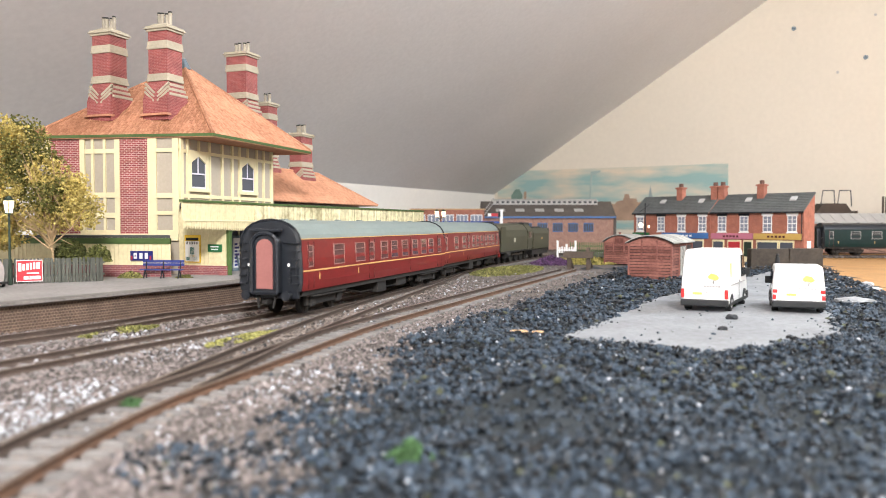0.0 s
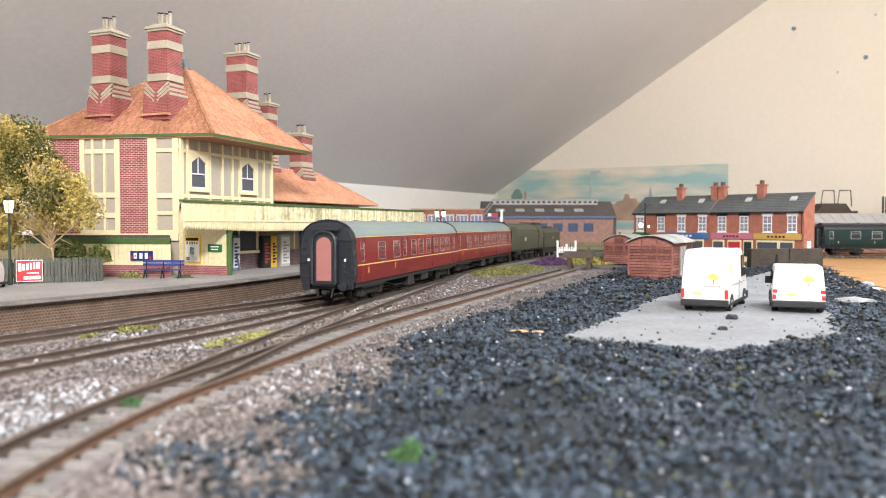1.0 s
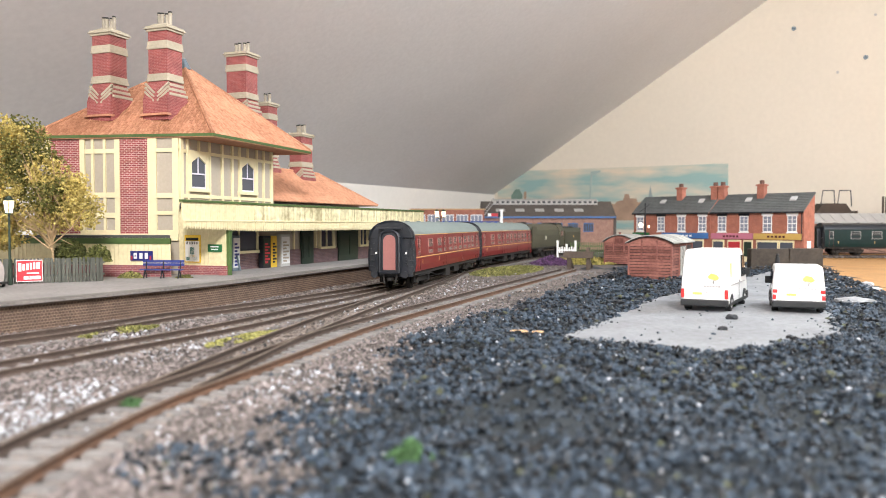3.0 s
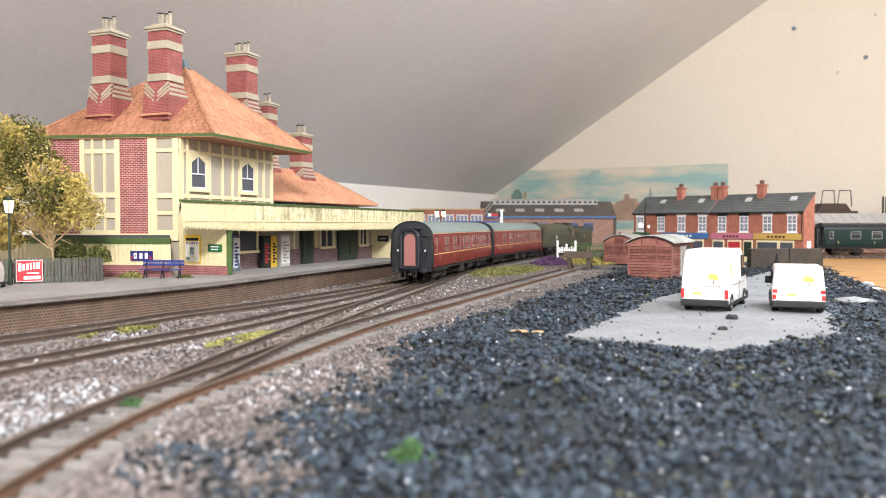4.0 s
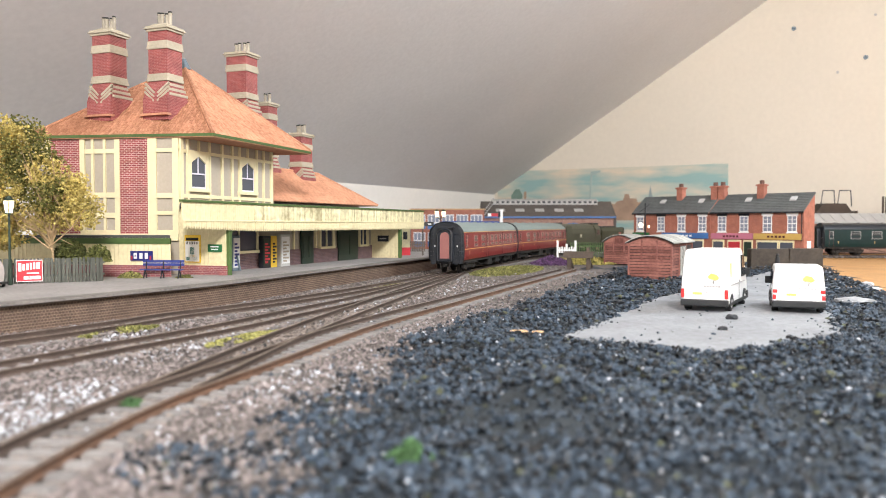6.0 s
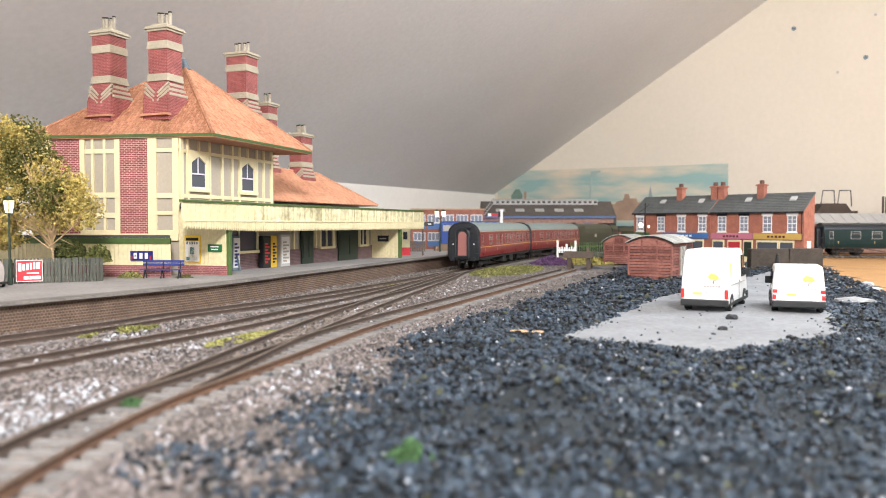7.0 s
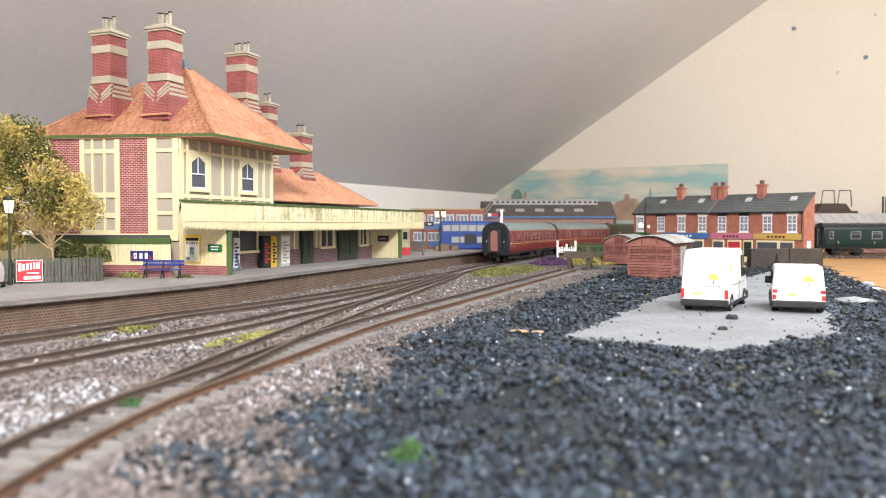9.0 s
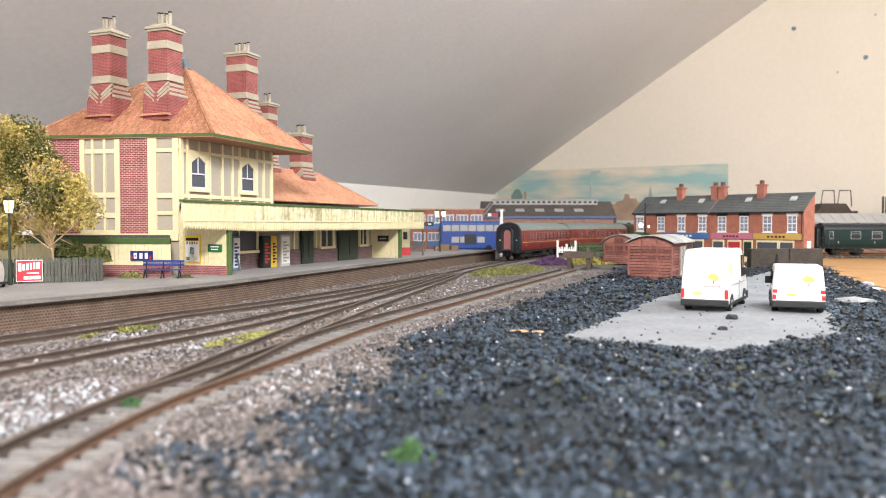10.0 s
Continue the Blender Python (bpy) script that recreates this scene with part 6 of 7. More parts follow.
    for s in (62, 115.5, 126.5, 182):
        c = part("chimney", box(s - 4.6, D / 2 - 9, R - 11, s + 4.6, D / 2 + 0.8, R + 14, 0.3), M_TERRACE, t)
        part("chimney_cap", box(s - 6.0, D / 2 - 10.2, R + 11.5, s + 6.0, D / 2 + 2, R + 13.6, 0.3), M_TERRACE, c)
        part("chimney_pot", bars(((s, D / 2 - 4, R + 13), (s, D / 2 - 4, R + 19), 3.4, 3.0), n=10), M_POTDARK, c, "dark sooty chimney pot")
    for s in (38, 99, 168, 228):
        f = 0.62
        y, z = -3 + (D / 2 + 3) * f, E + 0.6 + (R + 1.2 - E) * f
        part("skylight", solid([(s - 4, y - 3, z - 2.0), (s + 4, y - 3, z - 2.0), (s + 4, y + 3, z + 2.6), (s - 4, y + 3, z + 2.6), (s - 4, y - 3, z - 0.4), (s + 4, y - 3, z - 0.4), (s + 4, y + 3, z + 4), (s - 4, y + 3, z + 4)],
                               [(0, 1, 2, 3), (4, 5, 6, 7), (0, 1, 5, 4), (1, 2, 6, 5), (2, 3, 7, 6), (3, 0, 4, 7)]), M_CORRUGATED, t, "pale framed skylight")
    part("drainpipe", bars(((Wd - 2, -1.2, 30), (Wd - 2, -1.2, E - 2), 0.6), n=6), M_BLACK, t)


terrace()
# street lamp in front of the first shop
sl = thing("street_lamp", 258, 1010, 0, 0, "black double street lamp with a lit globe", "street lamp")
part("post", bars(((0, 0, 0), (0, 0, 78), 1.3, 0.8), ((0, 0, 72), (-8, 0, 66), 0.5), ((0, 0, 72), (5, 0, 76), 0.5), n=8), M_BLACK, sl)
part("lantern", bars(((-6, -2, 47), (-6, -2, 50), 1.6, 3.4), ((-6, -2, 50), (-6, -2, 53), 3.4, 1.4), n=12), M_LAMPGLOW, sl, "lit warm globe")
part("lantern", bars(((4, -2, 46.5), (4, -2, 48), 0.9, 1.6), ((4, -2, 48), (4, -2, 49.5), 1.6, 0.8), n=10), M_LAMPGLOW, sl, "lit warm globe")

part("yard_wall", join(box(358, 918, -1, 402, 931, 22.5, 0.8), box(402.4, 917, -1, 441, 930, 22.8, 0.8)), M_DARKWALL, None)
tagged(bpy.data.objects["yard_wall"], "low dark brown mottled yard wall", "wall")
fig = join(bars(((0, 0, 0), (0, 0, 9), 2.0, 2.8), ((0, 0, 9), (0, 0, 14.5), 2.8, 2.0), ((0, 0, 14.2), (0, 0, 15.2), 1.2), ((0, 0, 15), (0, 0, 17), 1.7, 1.9), ((0, 0, 17), (0, 0, 18.6), 1.9, 1.0), n=10))
fg = part("figurine", fig, M_FIG, None, at=(378, 893, -0.5))
tagged(fg, "small dark painted figurine beside the yard wall", "figurine")
bush("green_shrub", 338, 912, -1, 6, 5, 22, M_LEAF_DARK, "narrow dark green shrub beside the yard wall", 9)

# ---- far side ----
gc = coach("dark green coach standing on the plywood board", M_DARKGREEN, M_BLACK, M_BLACK, M_DARKDOOR, lined=False, frames=M_GREYPRINT, glazing=M_DARKGLASS)
gc.matrix_basis = pose(727 * K, 1240 * K, 2.7 * K, 0, 0, -3)
EAST = spline([(500, 1250), (715, 1240), (1000, 1225)], 2.0)
track("track_east", EAST, "plain track on the plywood board under the green coach")


def carriage_shed():
    t = thing("carriage_shed", 78, 1600, 0, 0, "long brick carriage shed with dark roof and blue trim", "shed")
    W, D, E, R = 271, 95, 67, 97
    part("wall", prism([(0, 0), (D, 0), (D, E), (D / 2, R - 2), (0, E)], "x", 2, W - 2), M_SHEDBRICK, t, "pinkish brick wall")
    part("roof", solid([(x, y, z) for x in (0, W) for y, z in ((-4, E - 1), (D / 2, R), (D + 4, E - 1), (D + 4, E + 1), (D / 2, R + 2), (-4, E + 1))],
                       [(0, 1, 4, 5), (1, 2, 3, 4), (6, 7, 10, 11), (7, 8, 9, 10), (0, 6, 7, 1), (1, 7, 8, 2), (2, 8, 9, 3), (3, 9, 10, 4), (4, 10, 11, 5), (5, 11, 6, 0)]), M_SHEDROOF, t, "brown-grey slate roof")
    ln = part("roof_lantern", prism([(D / 2 - 12, R - 6), (D / 2 - 12, R + 3), (D / 2, R + 7), (D / 2 + 12, R + 3), (D / 2 + 12, R - 6)], "x", 26, W - 30), M_CORRUGATED, t, "raised glazed roof lantern")
    for i in range(20):
        x = 32 + i * 10.6
        part("vent", box(x, D / 2 - 12.5, R - 2, x + 6, D / 2 - 11.8, R + 2.2), M_BLACK, ln)
    part("access_ladder", bars(((-2, -6, 70), (24, -6, 104), 0.7), ((4, -6, 68), (30, -6, 102), 0.7), *[((-2 + 26 * f, -6, 70 + 34 * f), (4 + 26 * f, -6, 68 + 34 * f), 0.5) for f in np.linspace(0.05, 0.95, 8)], n=5), M_CORRUGATED, t, "pale grey roof ladder")
    part("end_pilaster", box(W - 4, -2.4, 0, W + 1, 1, E + 3, 0.4), M_SHEDROOF, t, "dark corner pilaster")
    part("end_pilaster", box(W - 4, D - 1, 0, W + 1, D + 2.4, E + 3, 0.4), M_SHEDROOF, t, "dark corner pilaster")
    # black sheet on the solid end wall, in place of a shaded entrance
    part("portal", box(W - 2.2, 22, 0, W - 1.2, D - 22, 58), M_BLACK, t, "black panel painted as the shade inside the shed entrance")
    part("blue_band", box(0, -4.8, E - 3.2, W, -3.8, E + 0.2), M_MIDBLUE, t, "blue gutter board")
    for i in range(5):
        x = 30 + i * 40
        y, z = 16, E + 0.9 + (R - E + 0.3) * 20 / (D / 2 + 4)
        part("rooflight", solid([(x, y - 5, z - 2.6), (x + 18, y - 5, z - 2.6), (x + 18, y + 5, z + 3.0), (x, y + 5, z + 3.0), (x, y - 5, z - 1.8), (x + 18, y - 5, z - 1.8), (x + 18, y + 5, z + 3.8), (x, y + 5, z + 3.8)],
                                [(0, 1, 2, 3), (4, 5, 6, 7), (0, 1, 5, 4), (1, 2, 6, 5), (2, 3, 7, 6), (3, 0, 4, 7)]), M_CORRUGATED, t, "grey rooflight")
    for i in range(7):
        x = 20 + i * 31
        w = part("window", box(x, -0.8, 36, x + 20, 0.3, 54, 0.2), M_MIDBLUE, t, "blue-framed window")
        for a in range(4):
            part("pane", box(x + 1 + a * 4.8, -1.1, 37.5, x + 4.8 + a * 4.8, -0.6, 52.5), M_WINGLASS, w)


carriage_shed()


def bus():
    t = thing("double_decker_bus", -4, 1475, 0, 4, "bright blue double-decker bus with cream windows", "bus")
    L, W, H = 112, 30, 56
    part("body", box(0, 0, 5, L, W, H, 2.2), M_BUSBLUE, t)
    part("roof", box(1.5, 1.5, H - 0.6, L - 1.5, W - 1.5, H + 1.2, 0.8), M_BUSBLUE, t)
    for i in range(7):
        x = 4 + i * 16
        part("window", box(x, -0.5, 38.5, x + 14.2, 0.6, 50, 0.3), M_CORRUGATED, t, "pale upper-deck window")
        if 0 < i < 5:
            part("window", box(x, -0.5, 17, x + 14.2, 0.6, 28, 0.3), M_CORRUGATED, t, "pale lower-deck window")
    part("band", box(0, -0.4, 51.5, L, 0.4, 53), M_MIDBLUE, t)
    part("advert", box(44, -0.6, 14, 66, 0.4, 33), M_BLACK, t)
    for x in (22, 90):
        for y in (0, W):
            part("wheel", bars(((x, y - 1.5, 6.2), (x, y + 1.5, 6.2), 6.2), n=18), M_TYRE, t)


bus()


def office_block():
    t = thing("brick_office_building", -62, 1528, 0, 0, "brick building with blue and white window bands", "building")
    part("wall", box(0, 0, 0, 142, 16, 79, 0.5), M_TERRACE, t)
    part("roof", box(-2, -2, 79, 144, 17, 81.5, 0.5), M_TAN, t, "flat tan roof edge")
    for i in range(5):
        for z in (12, 46):
            x = 5 + i * 27.5
            w = part("window", box(x, -0.9, z + 7, x + 23, 0.3, z + 24, 0.3), M_WHITEPAINT, t, "white-framed window")
            for k in range(3):
                part("pane", box(x + 1.2 + k * 7.2, -1.3, z + 9, x + 7.0 + k * 7.2, -0.7, z + 22.4), M_HOUSEGLASS, w)
            part("blue_panel", box(x, -0.8, z - 4, x + 23, 0.2, z + 6.8, 0.2), M_MIDBLUE, t, "blue spandrel panel")


office_block()

# signal
sg = thing("semaphore_signal", 92, 1250, 0, 8, "white signal post with a raised red arm", "signal")
part("post", box(-2.2, -2.2, 0, 2.2, 2.2, 73, 0.4), M_WHITEPAINT, sg)
part("arm", box(-17, -3.2, 63.6, -5, -2.4, 68.4, 0.2), M_REDSIGN, sg, "red signal arm")
part("arm_tip", box(-22, -3.2, 63.6, -17, -2.4, 68.4), M_WHITEPAINT, sg)
part("lamp", box(-6, -4.5, 62.5, -2.3, -1.4, 71.5, 0.5), M_BLACK, sg)
part("finial", box(-2.8, -2.8, 73, 2.8, 2.8, 74.6, 0.3), M_WHITEPAINT, sg)

# kiosk and small things on the far platform
kk = thing("platform_kiosk", -46.5, 948, 13.9, 20, "cream kiosk with a red base", "kiosk")
part("body", box(-6, -4, 9, 6, 6, 35, 0.5), M_CREAM, kk)
part("base", box(-6.5, -4.5, 0, 6.5, 6.5, 9.5, 0.5), M_REDSIGN, kk, "red base")
part("roof", box(-7.5, -5.5, 35, 7.5, 7.5, 36.6, 0.4), M_CORRUGATED, kk)
part("notice", box(-2.5, -4.5, 19, 2.5, -3.9, 28), M_BLACK, kk)
ns = thing("hanging_sign", -24, 940, 13.9, 0, "small black hanging sign on a grey post", "sign")
part("post", box(-0.8, -0.8, 0, 0.8, 0.8, 42, 0.2), M_TIMBERGREY, ns)
part("board", box(0.8, -0.6, 35, 13, 0.6, 40, 0.2), M_BLACK, ns)
part("letter_bar", box(6, -0.8, 36.6, 10, -0.5, 38.2), M_WHITEPAINT, ns)
for i, (x, y, w, h) in enumerate(((2, 1120, 14, 9), (16, 1130, 10, 7), (-8, 1110, 8, 6))):
    cr = thing("wooden_crate", x, y, 0, 10 * i, "brown wooden crate beside the platform end", "crate")
    cr.location.z = 13.9 * K
    part("box_body", box(-w / 2, -w / 2, 0, w / 2, w / 2, h, 0.3), M_CRATE, cr)
    part("lid_batten", box(-w / 2 - 0.3, -1, h, w / 2 + 0.3, 1, h + 0.6), M_TIMBERGREY, cr)
pf = thing("lattice_fence", -46, 1080, 13.9, 14, "grey paling fence on the far platform", "fence")
for i in range(22):
    part("paling", box(i * 2.4 - 30, -0.4, 0, i * 2.4 - 28.4, 0.4, 14), M_TIMBERGREY, pf)
part("rail", box(-30, 0.4, 9, 23, 1.1, 10.5), M_TIMBERGREY, pf)

# buffer stop, white gate, heather
bs = thing("buffer_stop", 155, 902, 0, -21, "weathered timber buffer stop at the siding end", "buffer stop")
for x in (-11, 11):
    part("post", box(x - 2.2, -2, -1, x + 2.2, 3, 17, 0.4), M_TIMBERGREY, bs)
    part("brace", bars(((x, 3, 13), (x, 22, 0), 1.5), n=5), M_TIMBERGREY, bs)
part("beam", box(-17, -4.5, 12.5, 17, -1.8, 18.5, 0.4), M_TIMBERGREY, bs)
part("capping", box(-16, -4, 18.5, 18, 3, 20, 0.3), M_TIMBERGREY, bs)
part("lamp_block", box(9, -2, 20, 12.5, 2, 24.5, 0.3), M_TIMBERGREY, bs)
gt = thing("white_gate", 168, 1075, 0, -8, "small white picket gate behind the buffer stop", "gate")
for x in (-12, 0, 12):
    part("gate_post", box(x - 1.4, -1.4, 0, x + 1.4, 1.4, 29 if x else 24, 0.3), M_WHITEPAINT, gt)
for i in range(7):
    part("picket", box(-10 + i * 3.2, -0.6, 12, -8.2 + i * 3.2, 0.6, 20 + (i % 2)), M_WHITEPAINT, gt)
part("rail", box(-12, 0.6, 15, 12, 1.4, 17), M_WHITEPAINT, gt)
gf = thing("green_railings", 205, 1100, 0, -14, "green paling fence behind the goods yard", "fence")
for i in range(26):
    part("paling", box(i * 2.5 - 28, -0.4, 0, i * 2.5 - 27, 0.4, 26), M_GREENTRIM, gf)
part("rail", box(-28, 0.4, 20, 37, 1.0, 21.5), M_GREENTRIM, gf)

# hopper and sheet-roofed store beyond the green coach
st = thing("sheet_roofed_store", 640, 1400, 0, -2, "long pale sheet-roofed store behind the green coach", "shed")
part("wall", box(0, 0, 0, 420, 60, 52, 0.5), M_SHEDBRICK, st)
part("roof", prism([(-4, 52), (30, 68), (64, 52), (64, 54.5), (30, 71), (-4, 54.5)], "x", -6, 424), M_CORRUGATED, st, "pale grey corrugated roof")
for i in range(24):
    part("roof_rib", bars(((i * 18, -4, 54.8), (i * 18, 30, 71.2), 0.7), n=5), M_CORRUGATED, st)
hp = thing("coal_hopper", 692, 1470, 0, -4, "dark brown coal hopper with wire hoops", "hopper")
part("bin", prism([(0, 50), (76, 50), (76, 76), (64, 76), (54, 90), (14, 90), (3, 76), (0, 74)], "y", 0, 36), M_TANK, hp)
part("leg", join(box(2, 2, 0, 8, 8, 51), box(68, 2, 0, 74, 8, 51), box(2, 28, 0, 8, 34, 51), box(68, 28, 0, 74, 34, 51)), M_TANK, hp)
for x in (10, 40):
    part("hoop", bars(((x, 4, 84), (x + 4, 4, 114), 0.9), ((x + 4, 4, 114), (x + 24, 4, 114), 0.9), ((x + 24, 4, 114), (x + 26, 4, 84), 0.9), n=6), M_BLACK, hp, "black wire hoop")
pp = thing("stove_pipe", 800, 1440, 0, 0, "dark pipe standing above the store roof", "pipe")
part("tube", bars(((0, 0, 0), (0, 0, 102), 2.0), ((6, 0, 0), (6, 0, 102), 2.0), n=8), M_TANK, pp)

# ---- printed backscene on the gable wall ----


def sky_print():
    m = bpy.data.materials.new("printed_cloudy_sky")
    m.use_nodes = True
    n, l = m.node_tree.nodes, m.node_tree.links
    b = n["Principled BSDF"]
    b.inputs["Roughness"].default_value = 0.7
    co, mp, no, rp = n.new("ShaderNodeTexCoord"), n.new("ShaderNodeMapping"), n.new("ShaderNodeTexNoise"), n.new("ShaderNodeValToRGB")
    mp.inputs["Scale"].default_value = (6.0, 6.0, 26.0)
    no.inputs["Scale"].default_value, no.inputs["Detail"].default_value = 1.2, 4.0
    l.new(co.outputs["Object"], mp.inputs[0])
    l.new(mp.outputs[0], no.inputs["Vector"])
    l.new(no.outputs["Fac"], rp.inputs[0])
    rp.color_ramp.elements[0].position, rp.color_ramp.elements[0].color = 0.38, (0.27, 0.42, 0.41, 1)
    rp.color_ramp.elements[1].position, rp.color_ramp.elements[1].color = 0.62, (0.66, 0.56, 0.43, 1)
    l.new(rp.outputs[0], b.inputs["Base Color"])
    return m


def backscene():
    rz = math.degrees(math.atan2(GD.y, GD.x))
    t = thing("backscene_print", CX, CY, 0, rz, "printed sky and town backscene fixed to the gable wall", "backscene")
    part("sky_sheet", prism([(10, 40), (534, 40), (534, 177), (88, 177), (10, 129)], "y", -2.2, -0.6), sky_print(), t, "printed pale blue and cream clouds")
    town = mat("printed_town", (0.36, 0.24, 0.17), 0.7, vary=0.25, fine=60, coarse=20, bump=0)
    spire = mat("printed_spire", (0.27, 0.32, 0.32), 0.7, vary=0.1, bump=0)
    crane = mat("printed_crane", (0.33, 0.41, 0.39), 0.7, vary=0.1, bump=0)
    leaf = mat("printed_tree", (0.16, 0.24, 0.20), 0.7, vary=0.2, bump=0)
    shp = [("town", town, [(270, 60), (360, 60), (360, 100), (346, 100), (344, 108), (330, 108), (326, 118), (318, 118), (314, 104), (300, 102), (296, 96), (270, 98)]),
           ("spire", spire, [(352, 60), (392, 60), (392, 100), (380, 102), (374, 136), (368, 102), (352, 98)]),
           ("printed_tree", leaf, [(40, 60), (72, 60), (74, 120), (66, 134), (56, 134), (46, 120)]),
           ("tall_chimney", town, [(78, 60), (84, 60), (84, 128), (78, 128)]),
           ("far_roofs", town, [(90, 60), (270, 60), (270, 92), (220, 96), (180, 90), (130, 98), (90, 94)]),
           ("far_cranes", crane, [(236, 100), (240, 100), (244, 160), (262, 168), (262, 172), (240, 170)])]
    for k, (nm, m, o) in enumerate(shp):
        part(nm, prism(o, "y", -2.6 - 0.1 * k, -2.1), m, t)


backscene()
M_FADEDPLUG = mat("faded_grey_plug", (0.42, 0.41, 0.40), 0.7, vary=0.1)
for u, v in ((0.440, 0.2764), (0.5307, 0.2407), (0.4957, 0.2221), (0.5421, 0.2936)):
    k = (u * CY - CX) / (GD.x - u * GD.y)
    y = CY + GD.y * k
    sc = thing("wall_plug", CX + GD.x * k, y, 50.5 + (v - 0.0307) * y, -28.8, "small grey-blue plug in the gable wall", "wall plug")
    r = 4.2 if v in (0.2764, 0.2407) else 2.4
    part("head", bars(((0, -2.5, 0), (0, 1, 0), r), n=12), M_LEAD if r > 4 else M_FADEDPLUG, sc)
    part("slot", box(-r * 0.57, -2.8, -0.4, r * 0.57, -2.4, 0.4), M_BLACK if r > 4 else M_FADEDPLUG, sc)

# ---- loose grains ----


def lump(rng, seg):
    """A small faceted stone of unit size."""
    bm = bmesh.new()
    if seg == 20:
        bmesh.ops.create_icosphere(bm, subdivisions=1, radius=1.0)
    else:
        for v in ((1, 0, 0), (-1, 0, 0), (0, 1, 0), (0, -1, 0), (0, 0, 1), (0, 0, -1)):
            bm.verts.new(v)
        bm.verts.ensure_lookup_table()
        for q in ((0, 2, 4), (2, 1, 4), (1, 3, 4), (3, 0, 4), (2, 0, 5), (1, 2, 5), (3, 1, 5), (0, 3, 5)):
            bm.faces.new([bm.verts[i] for i in q])
    bm.verts.ensure_lookup_table()
    vs = np.array([v.co[:] for v in bm.verts]) * (1 + np.array([[rng.uniform(-0.42, 0.36)] for _ in bm.verts]))
    vs *= np.array([rng.uniform(0.8, 1.25), rng.uniform(0.75, 1.1), rng.uniform(0.6, 0.9)])
    fs = [[v.index for v in f.verts] for f in bm.faces]
    bm.verts.index_update()
    fs = [[v.index for v in f.verts] for f in bm.faces]
    bm.free()
    return vs, np.array(fs)


def grains(name, places, material, label, seed, seg=20, category=""):
    """places: rows of x, y, z, size (mm)."""
    rng = random.Random(seed)
    g = np.random.default_rng(seed)
    kinds = [lump(rng, seg) for _ in range(8)]
    allv, allf, base = [], [], 0
    for x, y, z, s in places:
        v, f = kinds[rng.randrange(8)]
        a = rng.uniform(0, 6.283)
        c, d = math.cos(a), math.sin(a)
        w = v * s
        w = np.stack([w[:, 0] * c - w[:, 1] * d + x, w[:, 0] * d + w[:, 1] * c + y, w[:, 2] + z], 1)
        allv.append(w)
        allf.append(f + base)
        base += len(v)
    me = bpy.data.meshes.new(name)
    me.from_pydata((np.concatenate(allv) * K).tolist(), [], np.concatenate(allf).tolist())
    me.materials.append(material)
    ob = new(name, me)
    return tagged(ob, label, category or "gravel", kind="stuff")


def line_side(line, P):
    """Signed distance (right positive) from many points to a plan line."""
    pts = np.array([(p.x, p.y) for p in line[::6]])
    d2 = (P[:, None, 0] - pts[None, :, 0]) ** 2 + (P[:, None, 1] - pts[None, :, 1]) ** 2
    i = np.clip(d2.argmin(1), 1, len(pts) - 2)
    t = pts[i + 1] - pts[i - 1]
    t /= np.linalg.norm(t, axis=1)[:, None]
    r = P - pts[i]
    return r[:, 0] * t[:, 1] - r[:, 1] * t[:, 0]


def spread(n, seed, y0, y1, wide, power):
    """Points on the board, thicker near the viewer: x within wide shares of y."""
    g = np.random.default_rng(seed)
    y = y0 * (y1 / y0) ** (g.random(n) ** power)
    x = (g.random(n) * (wide[1] - wide[0]) + wide[0]) * y
    return np.stack([x, y], 1), g


